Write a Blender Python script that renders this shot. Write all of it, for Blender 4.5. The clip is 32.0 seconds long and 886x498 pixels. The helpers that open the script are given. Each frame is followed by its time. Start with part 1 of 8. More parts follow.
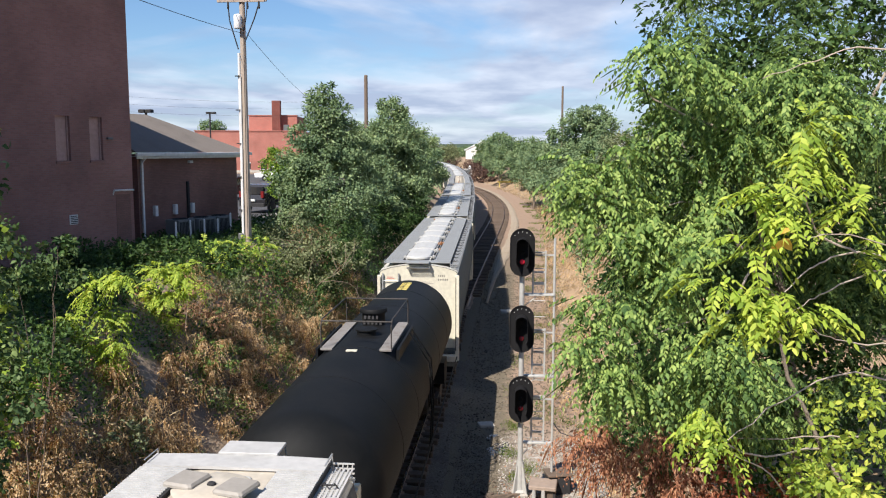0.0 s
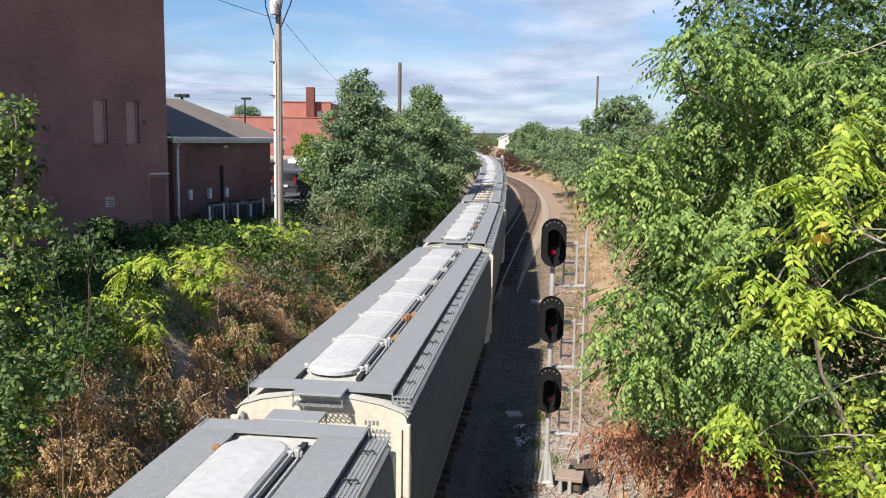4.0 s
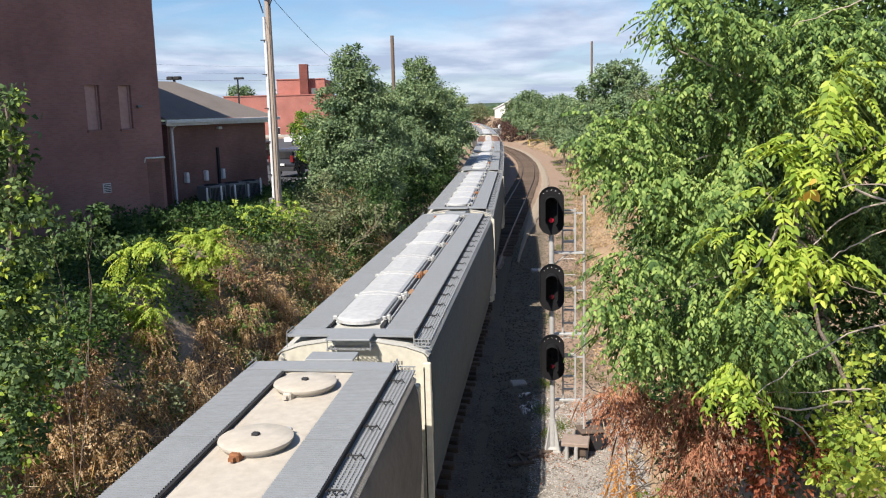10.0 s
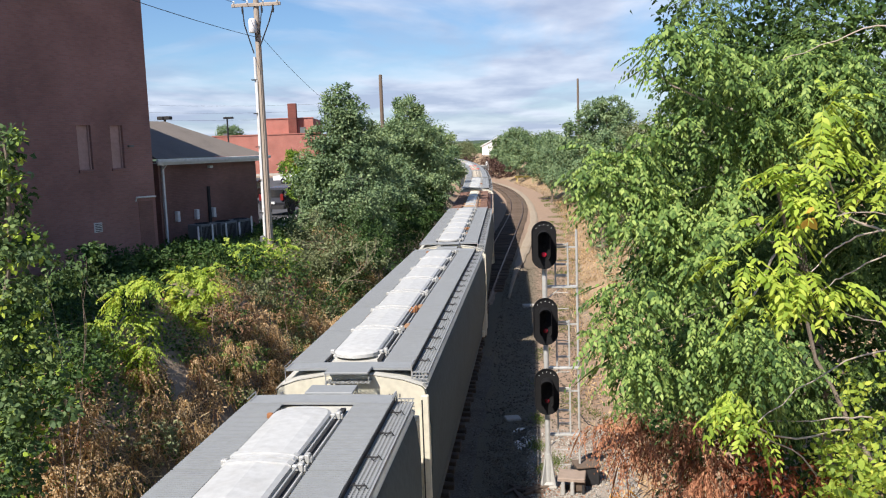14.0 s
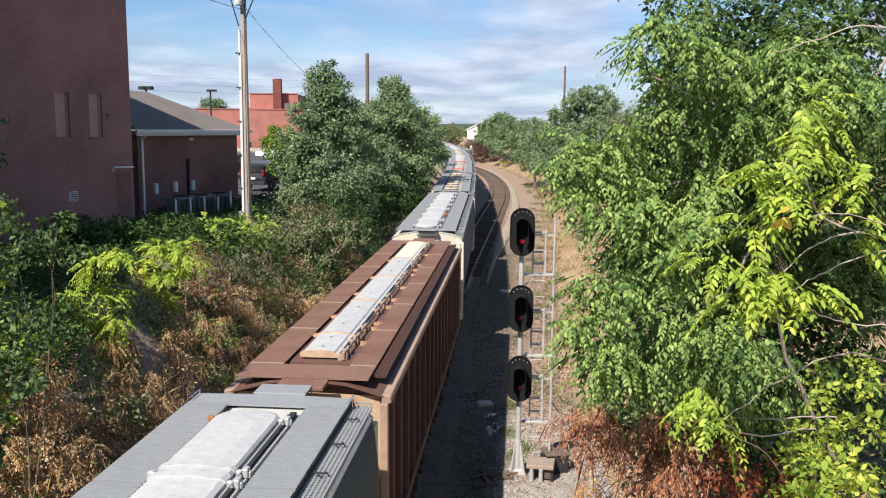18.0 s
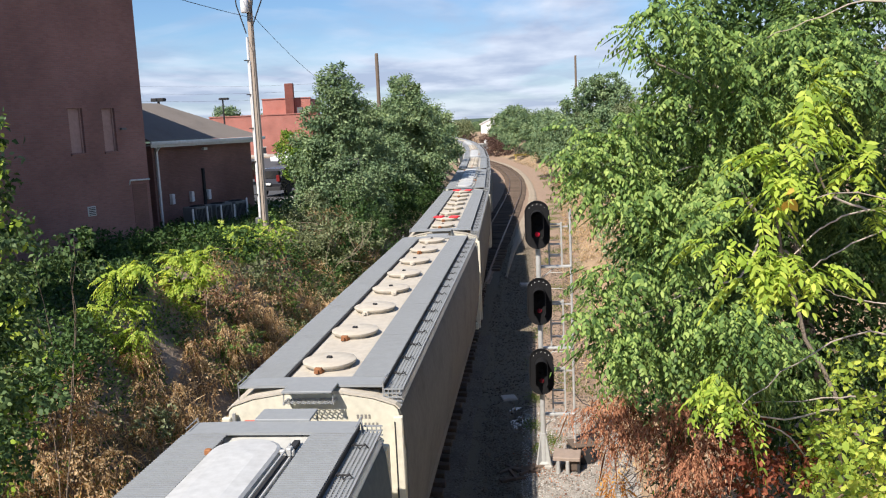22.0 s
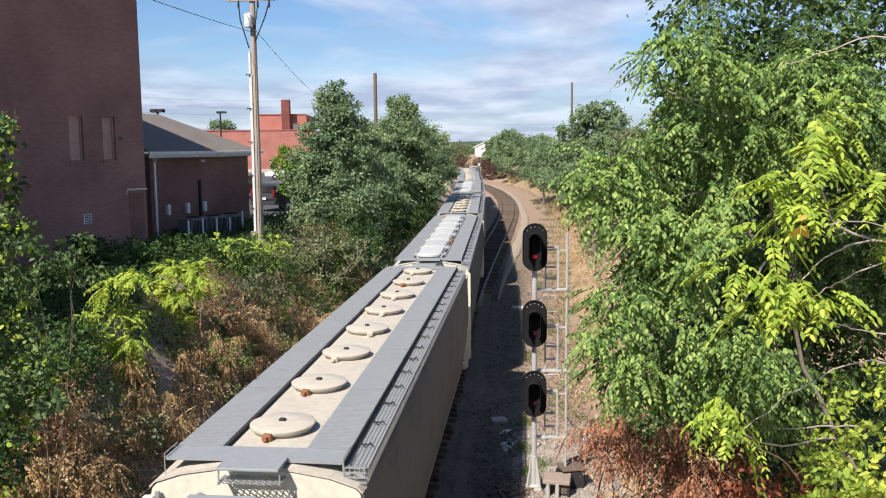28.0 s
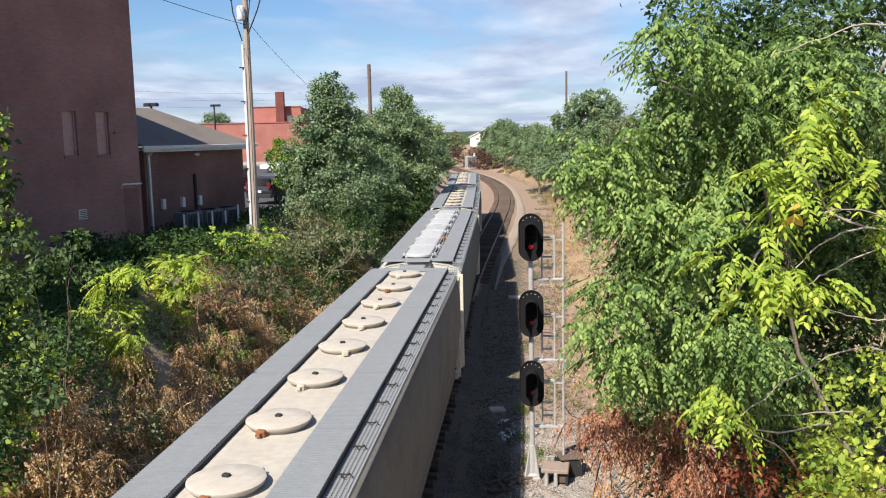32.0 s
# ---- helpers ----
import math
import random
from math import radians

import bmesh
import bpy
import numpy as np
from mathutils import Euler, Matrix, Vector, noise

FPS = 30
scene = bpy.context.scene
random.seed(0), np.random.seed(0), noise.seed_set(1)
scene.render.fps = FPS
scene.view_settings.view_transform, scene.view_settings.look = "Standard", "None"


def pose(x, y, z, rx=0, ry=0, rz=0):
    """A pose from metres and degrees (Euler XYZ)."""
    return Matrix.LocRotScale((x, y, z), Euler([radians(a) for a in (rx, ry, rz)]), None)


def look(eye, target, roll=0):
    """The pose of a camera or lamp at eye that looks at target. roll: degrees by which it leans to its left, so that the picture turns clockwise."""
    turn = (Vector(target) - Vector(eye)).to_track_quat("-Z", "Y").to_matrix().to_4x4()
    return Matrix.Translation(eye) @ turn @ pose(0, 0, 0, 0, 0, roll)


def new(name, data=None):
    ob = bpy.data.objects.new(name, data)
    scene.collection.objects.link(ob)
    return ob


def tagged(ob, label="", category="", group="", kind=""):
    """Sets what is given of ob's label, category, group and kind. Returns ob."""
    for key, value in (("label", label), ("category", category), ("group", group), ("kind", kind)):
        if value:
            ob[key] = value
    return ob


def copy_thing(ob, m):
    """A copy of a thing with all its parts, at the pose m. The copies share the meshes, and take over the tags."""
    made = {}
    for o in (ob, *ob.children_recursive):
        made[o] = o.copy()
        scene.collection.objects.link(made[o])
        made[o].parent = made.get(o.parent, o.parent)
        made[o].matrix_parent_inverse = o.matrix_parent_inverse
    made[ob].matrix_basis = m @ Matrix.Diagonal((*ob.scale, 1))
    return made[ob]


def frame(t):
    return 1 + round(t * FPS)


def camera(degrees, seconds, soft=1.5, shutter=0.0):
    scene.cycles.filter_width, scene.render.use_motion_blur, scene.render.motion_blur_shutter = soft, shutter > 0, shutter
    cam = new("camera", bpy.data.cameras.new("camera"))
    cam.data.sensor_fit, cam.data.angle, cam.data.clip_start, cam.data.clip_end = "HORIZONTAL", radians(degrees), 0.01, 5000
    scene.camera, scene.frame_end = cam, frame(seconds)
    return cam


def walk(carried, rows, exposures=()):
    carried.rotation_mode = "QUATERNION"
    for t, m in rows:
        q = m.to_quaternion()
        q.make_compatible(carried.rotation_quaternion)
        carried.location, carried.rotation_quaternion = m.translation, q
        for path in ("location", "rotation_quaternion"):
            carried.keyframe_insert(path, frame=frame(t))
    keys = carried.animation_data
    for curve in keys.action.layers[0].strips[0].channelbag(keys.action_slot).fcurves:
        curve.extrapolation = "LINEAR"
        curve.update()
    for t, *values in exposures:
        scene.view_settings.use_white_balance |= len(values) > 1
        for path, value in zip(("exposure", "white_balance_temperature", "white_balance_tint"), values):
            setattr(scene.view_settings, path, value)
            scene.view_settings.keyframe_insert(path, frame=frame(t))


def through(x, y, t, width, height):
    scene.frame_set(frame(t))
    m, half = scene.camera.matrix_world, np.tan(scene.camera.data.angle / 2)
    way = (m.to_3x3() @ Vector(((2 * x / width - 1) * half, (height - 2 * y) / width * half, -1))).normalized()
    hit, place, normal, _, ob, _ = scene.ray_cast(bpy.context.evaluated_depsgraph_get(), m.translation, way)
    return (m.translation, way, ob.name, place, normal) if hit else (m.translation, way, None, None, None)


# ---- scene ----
cam = camera(54.9, 32.0, 1.1)
PATH = [
    (0, (0.1507, -0.099, 8.902), (-0.0091, 1.698, 8.6896), 0.0),
    (0.5, (0.1525, -0.0962, 8.8948), (-0.0118, 1.7007, 8.6905), 0.1),
    (1, (0.1289, -0.1117, 8.9048), (-0.0418, 1.6843, 8.6968), 0.2),
    (1.5, (0.1344, -0.0726, 8.892), (-0.049, 1.7207, 8.6732), 0.3),
    (2, (0.1308, -0.0191, 8.8639), (-0.0608, 1.7733, 8.6423), 0.2),
    (2.5, (0.0981, -0.0817, 8.8911), (-0.1008, 1.7107, 8.6705), -0.0),
    (3, (0.1126, -0.1026, 8.9057), (-0.0863, 1.6889, 8.6823), -0.1),
    (3.5, (0.1598, -0.0599, 8.8957), (-0.0663, 1.7261, 8.6569), 0.9),
    (5.5, (0.0808, -0.1743, 8.8811), (-0.1162, 1.6171, 8.6596), -0.4),
    (6, (0.1607, -0.1471, 8.9038), (-0.0272, 1.6462, 8.6814), -1.0),
    (6.5, (0.2134, -0.1017, 8.9057), (0.0109, 1.6862, 8.6596), -0.8),
    (7, (0.2025, -0.1153, 8.9066), (-0.0127, 1.6671, 8.6324), -0.7),
    (7.5, (0.1843, -0.1226, 8.9093), (-0.0454, 1.6571, 8.6287), -0.7),
    (8, (0.1907, -0.1081, 8.8966), (-0.0481, 1.6716, 8.6242), -0.9),
    (8.5, (0.2016, -0.1498, 8.8975), (-0.0272, 1.6299, 8.6187), -1.3),
    (9, (0.2025, -0.1217, 8.8993), (-0.0163, 1.6562, 8.5988), -0.9),
    (9.5, (0.2152, -0.0944, 8.8911), (-0.0136, 1.6807, 8.5879), -0.8),
    (10, (0.2152, -0.099, 8.8911), (-0.0109, 1.6789, 8.5969), -1.5),
    (10.5, (0.2179, -0.1262, 8.9029), (0.0027, 1.6562, 8.626), -2.2),
    (11, (0.1843, -0.1244, 8.9084), (-0.0245, 1.6598, 8.6387), -1.9),
    (11.5, (0.1662, -0.1208, 8.902), (-0.04, 1.6625, 8.6287), -1.0),
    (12, (0.1544, -0.1662, 8.9029), (-0.0309, 1.6199, 8.6305), -0.4),
    (12.5, (0.099, -0.1916, 8.873), (-0.059, 1.5972, 8.6024), 0.1),
    (13, (0.0972, -0.2706, 8.8802), (-0.0881, 1.5173, 8.626), -0.6),
    (13.5, (0.0863, -0.1725, 8.8621), (-0.1162, 1.6171, 8.6296), -1.5),
    (14, (0.1008, -0.2016, 8.8657), (-0.0999, 1.5899, 8.6487), -2.0),
    (14.5, (0.1044, -0.2197, 8.8666), (-0.1162, 1.5717, 8.6669), -2.0),
    (16.5, (0.1108, -0.1344, 8.8766), (-0.0717, 1.6625, 8.6932), 1.0),
    (17, (0.1308, -0.1053, 8.902), (-0.0218, 1.6907, 8.6805), 0.6),
    (17.5, (0.1562, -0.1126, 8.8884), (0.0045, 1.6807, 8.6505), 0.3),
    (18, (0.1725, -0.0717, 8.873), (0.0118, 1.7188, 8.6187), 0.4),
    (18.5, (0.1861, -0.0881, 8.8821), (0.0336, 1.7043, 8.6342), -0.1),
    (19, (0.1771, -0.1017, 8.8875), (0.0418, 1.6934, 8.646), -0.4),
    (19.5, (0.1843, -0.0935, 8.863), (0.0554, 1.7025, 8.6269), -0.5),
    (20, (0.2452, -0.0972, 8.8802), (0.1071, 1.6989, 8.6496), -1.3),
    (20.5, (0.2815, -0.0345, 8.8793), (0.1244, 1.7588, 8.6387), -1.9),
    (21, (0.276, -0.0073, 8.8548), (0.0835, 1.7806, 8.6024), -2.2),
    (21.5, (0.2642, -0.0545, 8.8639), (0.0563, 1.7306, 8.606), -2.6),
    (22, (0.2751, -0.0699, 8.8939), (0.0726, 1.7152, 8.6324), -2.6),
    (22.5, (0.2788, -0.0545, 8.8757), (0.0717, 1.7297, 8.606), -2.5),
    (23, (0.2642, -0.059, 8.8693), (0.0617, 1.7234, 8.587), -2.5),
    (23.5, (0.2833, -0.1208, 8.8811), (0.1008, 1.6635, 8.5969), -2.4),
    (24, (0.2597, -0.0844, 8.8911), (0.0999, 1.7034, 8.6133), -2.3),
    (24.5, (0.2452, -0.1017, 8.8884), (0.0908, 1.6871, 8.6169), -2.4),
    (25, (0.2633, -0.0835, 8.8775), (0.1099, 1.7061, 8.6097), -2.2),
    (25.5, (0.2315, -0.0953, 8.8911), (0.0663, 1.6934, 8.6242), -1.1),
    (26, (0.1335, -0.0826, 8.8739), (-0.0572, 1.7034, 8.6115), -0.0),
    (26.5, (0.0826, -0.1825, 8.8566), (-0.1081, 1.6081, 8.6178), 0.5),
    (28.5, (0.0835, -0.1979, 8.8539), (-0.0917, 1.5963, 8.6378), -0.8),
    (29, (0.0808, -0.2424, 8.8902), (-0.0872, 1.5518, 8.6669), -0.7),
    (29.5, (0.0899, -0.1925, 8.863), (-0.0854, 1.6017, 8.6396), -0.7),
    (30, (0.0826, -0.1916, 8.8612), (-0.1017, 1.6026, 8.6487), -0.9),
    (30.5, (0.0844, -0.197, 8.8703), (-0.1017, 1.5972, 8.6578), -0.8),
    (31, (0.0826, -0.2016, 8.863), (-0.0935, 1.5926, 8.6433), -0.5),
    (31.5, (0.0817, -0.217, 8.8811), (-0.0844, 1.5772, 8.6587), -0.7),
    (32, (0.0935, -0.2043, 8.8739), (-0.079, 1.5872, 8.6369), -1.2),
]
walk(cam, [(t, look(eye, target, roll)) for t, eye, target, roll in PATH])

# ---- light ----
SUN = Vector((-0.36, -0.655, 0.80)).normalized()   # towards the sun: behind the camera, to its left
world = bpy.data.worlds.new("sky")
scene.world = world
world.use_nodes = True


def sky_nodes():
    nt = world.node_tree
    nt.nodes.clear()
    out = nt.nodes.new("ShaderNodeOutputWorld")
    bg = nt.nodes.new("ShaderNodeBackground")
    bg.inputs[1].default_value = 0.058
    sky = nt.nodes.new("ShaderNodeTexSky")
    sky.sky_type = "NISHITA"
    sky.sun_disc = False
    sky.sun_elevation = math.asin(SUN.z)
    sky.sun_rotation = math.atan2(SUN.x, SUN.y)
    sky.dust_density = 0.3
    sky.ozone_density = 2.0
    tc = nt.nodes.new("ShaderNodeTexCoord")
    sep = nt.nodes.new("ShaderNodeSeparateXYZ")
    nt.links.new(tc.outputs["Generated"], sep.inputs[0])
    # flat cloud deck: divide the direction by its height
    lift = nt.nodes.new("ShaderNodeMath"); lift.operation = "ADD"; lift.inputs[1].default_value = 0.09
    nt.links.new(sep.outputs[2], lift.inputs[0])
    hi = nt.nodes.new("ShaderNodeMath"); hi.operation = "MAXIMUM"; hi.inputs[1].default_value = 0.02
    nt.links.new(lift.outputs[0], hi.inputs[0])
    comb = nt.nodes.new("ShaderNodeCombineXYZ")
    for k in (0, 1):
        d = nt.nodes.new("ShaderNodeMath"); d.operation = "DIVIDE"
        nt.links.new(sep.outputs[k], d.inputs[0]); nt.links.new(hi.outputs[0], d.inputs[1])
        nt.links.new(d.outputs[0], comb.inputs[k])
    mp = nt.nodes.new("ShaderNodeMapping")
    mp.inputs["Scale"].default_value = (0.62, 0.42, 1.0)
    mp.inputs["Rotation"].default_value = (0, 0, radians(-12))
    mp.inputs["Location"].default_value = (3.1, 1.7, 0)
    nt.links.new(comb.outputs[0], mp.inputs[0])
    n1 = nt.nodes.new("ShaderNodeTexNoise")
    n1.inputs["Scale"].default_value = 1.0; n1.inputs["Detail"].default_value = 8; n1.inputs["Roughness"].default_value = 0.55
    n1.inputs["Distortion"].default_value = 0.5
    nt.links.new(mp.outputs[0], n1.inputs["Vector"])
    ramp = nt.nodes.new("ShaderNodeValToRGB")
    ramp.color_ramp.elements[0].position = 0.37; ramp.color_ramp.elements[1].position = 0.57
    nt.links.new(n1.outputs[0], ramp.inputs[0])
    # grey bellies of the clouds
    n2 = nt.nodes.new("ShaderNodeTexNoise")
    n2.inputs["Scale"].default_value = 2.3; n2.inputs["Detail"].default_value = 5
    nt.links.new(mp.outputs[0], n2.inputs["Vector"])
    tone = nt.nodes.new("ShaderNodeValToRGB")
    tone.color_ramp.elements[0].position = 0.42; tone.color_ramp.elements[1].position = 0.62
    tone.color_ramp.elements[0].color = (5.3, 6.2, 8.5, 1); tone.color_ramp.elements[1].color = (9.0, 9.8, 11.6, 1)
    nt.links.new(n2.outputs[0], tone.inputs[0])
    amt = nt.nodes.new("ShaderNodeMath"); amt.operation = "MULTIPLY"; amt.inputs[1].default_value = 0.9
    # the deck thins out overhead, out of view, to cut the fill light
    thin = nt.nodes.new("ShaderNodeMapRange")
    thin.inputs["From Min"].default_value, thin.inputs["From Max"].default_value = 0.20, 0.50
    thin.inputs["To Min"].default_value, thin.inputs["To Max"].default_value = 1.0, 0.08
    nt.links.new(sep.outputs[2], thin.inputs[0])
    # and closes towards the horizon
    low = nt.nodes.new("ShaderNodeMapRange")
    low.inputs["From Min"].default_value, low.inputs["From Max"].default_value = 0.0, 0.11
    low.inputs["To Min"].default_value, low.inputs["To Max"].default_value = 0.95, 0.0
    nt.links.new(sep.outputs[2], low.inputs[0])
    most = nt.nodes.new("ShaderNodeMath"); most.operation = "MAXIMUM"
    nt.links.new(ramp.outputs[0], most.inputs[0]); nt.links.new(low.outputs[0], most.inputs[1])
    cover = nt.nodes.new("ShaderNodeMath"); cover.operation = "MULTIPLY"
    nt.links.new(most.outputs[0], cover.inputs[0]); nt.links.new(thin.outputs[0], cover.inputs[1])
    deep = nt.nodes.new("ShaderNodeMix"); deep.data_type = "RGBA"; deep.blend_type = "MULTIPLY"
    deep.inputs["Factor"].default_value = 1.0
    deep.inputs["B"].default_value = (1.0, 1.22, 1.5, 1)
    nt.links.new(sky.outputs[0], deep.inputs["A"])
    nt.links.new(cover.outputs[0], amt.inputs[0])
    mix = nt.nodes.new("ShaderNodeMix"); mix.data_type = "RGBA"
    nt.links.new(amt.outputs[0], mix.inputs["Factor"])
    nt.links.new(deep.outputs["Result"], mix.inputs["A"])
    nt.links.new(tone.outputs[0], mix.inputs["B"])
    nt.links.new(mix.outputs["Result"], bg.inputs[0])
    nt.links.new(bg.outputs[0], out.inputs[0])


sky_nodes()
sun = new("sun", bpy.data.lights.new("sun", "SUN"))
sun.data.energy, sun.data.angle, sun.data.color = 5.2, radians(0.55), (1.0, 0.918, 0.83)
sun.matrix_world = look(SUN * 100, (0, 0, 0))
scene.view_settings.exposure = 0.60


# ---- materials ----
def material(name, colour, rough=0.8, metal=0.0, grain=0.15, scale=8.0, stain=0.2, stain_scale=0.7, stain_colour=None,
             bump=0.002, bump_scale=40.0, per_object=0.0, spec=0.3):
    """A painted or natural surface: base colour, fine grain, larger stains and a bump, all in object space."""
    m = bpy.data.materials.new(name)
    m.use_nodes = True
    nt = m.node_tree
    b = nt.nodes["Principled BSDF"]
    b.inputs["Roughness"].default_value = rough
    b.inputs["Metallic"].default_value = metal
    b.inputs["Specular IOR Level"].default_value = spec
    tc = nt.nodes.new("ShaderNodeTexCoord")
    n1 = nt.nodes.new("ShaderNodeTexNoise")
    n1.inputs["Scale"].default_value, n1.inputs["Detail"].default_value = scale, 6
    nt.links.new(tc.outputs["Object"], n1.inputs["Vector"])
    n2 = nt.nodes.new("ShaderNodeTexNoise")
    n2.inputs["Scale"].default_value, n2.inputs["Detail"].default_value = stain_scale, 7
    n2.inputs["Roughness"].default_value = 0.65
    nt.links.new(tc.outputs["Object"], n2.inputs["Vector"])
    r1 = nt.nodes.new("ShaderNodeMapRange")
    r1.inputs["To Min"].default_value, r1.inputs["To Max"].default_value = 1 - grain * 1.6, 1 + grain * 1.6
    nt.links.new(n1.outputs[0], r1.inputs[0])
    r2 = nt.nodes.new("ShaderNodeMapRange")
    r2.inputs["From Min"].default_value, r2.inputs["From Max"].default_value = 0.48, 0.72
    r2.inputs["To Max"].default_value = stain
    nt.links.new(n2.outputs[0], r2.inputs[0])
    dark = stain_colour or [c * 0.45 for c in colour]
    mx = nt.nodes.new("ShaderNodeMix"); mx.data_type = "RGBA"
    mx.inputs["A"].default_value, mx.inputs["B"].default_value = (*colour, 1), (*dark, 1)
    nt.links.new(r2.outputs[0], mx.inputs["Factor"])
    mul = nt.nodes.new("ShaderNodeMix"); mul.data_type = "RGBA"; mul.blend_type = "MULTIPLY"
    mul.inputs["Factor"].default_value = 1.0
    nt.links.new(mx.outputs["Result"], mul.inputs["A"])
    nt.links.new(r1.outputs[0], mul.inputs["B"])
    last = mul.outputs["Result"]
    if per_object:
        info = nt.nodes.new("ShaderNodeObjectInfo")
        r3 = nt.nodes.new("ShaderNodeMapRange")
        r3.inputs["To Min"].default_value, r3.inputs["To Max"].default_value = 1 - per_object, 1 + per_object
        nt.links.new(info.outputs["Random"], r3.inputs[0])
        m3 = nt.nodes.new("ShaderNodeMix"); m3.data_type = "RGBA"; m3.blend_type = "MULTIPLY"
        m3.inputs["Factor"].default_value = 1.0
        nt.links.new(last, m3.inputs["A"]); nt.links.new(r3.outputs[0], m3.inputs["B"])
        last = m3.outputs["Result"]
    nt.links.new(last, b.inputs["Base Color"])
    if bump:
        n3 = nt.nodes.new("ShaderNodeTexNoise")
        n3.inputs["Scale"].default_value, n3.inputs["Detail"].default_value = bump_scale, 4
        nt.links.new(tc.outputs["Object"], n3.inputs["Vector"])
        bp = nt.nodes.new("ShaderNodeBump")
        bp.inputs["Distance"].default_value, bp.inputs["Strength"].default_value = bump, 0.8
        nt.links.new(n3.outputs[0], bp.inputs["Height"])
        nt.links.new(bp.outputs[0], b.inputs["Normal"])
    return m


def leaf_material(name, dark, mid, light, gloss=0.55, through=0.5, spread=0.5):
    """Leaves: the colour runs from dark to light from leaf to leaf; part of the light goes through."""
    m = bpy.data.materials.new(name)
    m.use_nodes = True
    nt = m.node_tree
    b = nt.nodes["Principled BSDF"]
    b.inputs["Roughness"].default_value = gloss
    b.inputs["Specular IOR Level"].default_value = 0.18
    g = nt.nodes.new("ShaderNodeNewGeometry")
    tc = nt.nodes.new("ShaderNodeTexCoord")
    n = nt.nodes.new("ShaderNodeTexNoise")
    n.inputs["Scale"].default_value, n.inputs["Detail"].default_value = 0.9, 4
    nt.links.new(tc.outputs["Object"], n.inputs["Vector"])
    mixv = nt.nodes.new("ShaderNodeMix"); mixv.data_type = "FLOAT"
    mixv.inputs["Factor"].default_value = spread
    nt.links.new(n.outputs[0], mixv.inputs["A"])
    nt.links.new(g.outputs["Random Per Island"], mixv.inputs["B"])
    r = nt.nodes.new("ShaderNodeValToRGB")
    r.color_ramp.elements[0].color, r.color_ramp.elements[0].position = (*dark, 1), 0.25
    r.color_ramp.elements[1].color, r.color_ramp.elements[1].position = (*light, 1), 0.80
    e = r.color_ramp.elements.new(0.5)
    e.color = (*mid, 1)
    nt.links.new(mixv.outputs["Result"], r.inputs[0])
    nt.links.new(r.outputs[0], b.inputs["Base Color"])
    tr = nt.nodes.new("ShaderNodeBsdfTranslucent")
    warm = nt.nodes.new("ShaderNodeMix"); warm.data_type = "RGBA"; warm.blend_type = "MULTIPLY"
    warm.inputs["Factor"].default_value = 1.0
    warm.inputs["B"].default_value = (1.34, 1.20, 0.68, 1)
    nt.links.new(r.outputs[0], warm.inputs["A"])
    nt.links.new(warm.outputs["Result"], tr.inputs[0])
    ms = nt.nodes.new("ShaderNodeMixShader")
    ms.inputs[0].default_value = through
    nt.links.new(b.outputs[0], ms.inputs[1]); nt.links.new(tr.outputs[0], ms.inputs[2])
    nt.links.new(ms.outputs[0], nt.nodes["Material Output"].inputs[0])
    return m


def brick_material(name, c1, c2, mortar, width=0.21, row=0.075, stain=0.4):
    """Brickwork in object space: x along the wall, z up."""
    m = material(name, c1, rough=0.9, stain=0, bump=0)
    nt = m.node_tree
    b = nt.nodes["Principled BSDF"]
    tc = nt.nodes.new("ShaderNodeTexCoord")
    sep = nt.nodes.new("ShaderNodeSeparateXYZ"); cm = nt.nodes.new("ShaderNodeCombineXYZ")
    nt.links.new(tc.outputs["Object"], sep.inputs[0])
    add = nt.nodes.new("ShaderNodeMath"); add.operation = "ADD"
    nt.links.new(sep.outputs[0], add.inputs[0]); nt.links.new(sep.outputs[1], add.inputs[1])
    nt.links.new(add.outputs[0], cm.inputs[0]); nt.links.new(sep.outputs[2], cm.inputs[1])
    bk = nt.nodes.new("ShaderNodeTexBrick")
    bk.inputs["Scale"].default_value = 1.0
    bk.inputs["Brick Width"].default_value, bk.inputs["Row Height"].default_value = width, row
    bk.inputs["Mortar Size"].default_value = 0.006
    bk.inputs["Color1"].default_value, bk.inputs["Color2"].default_value = (*c1, 1), (*c2, 1)
    bk.inputs["Mortar"].default_value = (*mortar, 1)
    nt.links.new(cm.outputs[0], bk.inputs["Vector"])
    n2 = nt.nodes.new("ShaderNodeTexNoise")
    n2.inputs["Scale"].default_value, n2.inputs["Detail"].default_value = 0.35, 8
    nt.links.new(tc.outputs["Object"], n2.inputs["Vector"])
    r2 = nt.nodes.new("ShaderNodeMapRange")
    r2.inputs["From Min"].default_value, r2.inputs["From Max"].default_value = 0.35, 0.7
    r2.inputs["To Min"].default_value, r2.inputs["To Max"].default_value = 1.15, 1 - stain
    nt.links.new(n2.outputs[0], r2.inputs[0])
    mul = nt.nodes.new("ShaderNodeMix"); mul.data_type = "RGBA"; mul.blend_type = "MULTIPLY"
    mul.inputs["Factor"].default_value = 1.0
    nt.links.new(bk.outputs[0], mul.inputs["A"]); nt.links.new(r2.outputs[0], mul.inputs["B"])
    nt.links.new(mul.outputs["Result"], b.inputs["Base Color"])
    bp = nt.nodes.new("ShaderNodeBump"); bp.inputs["Distance"].default_value = 0.006
    nt.links.new(bk.outputs["Fac"], bp.inputs["Height"]); bp.invert = True
    nt.links.new(bp.outputs[0], b.inputs["Normal"])
    return m


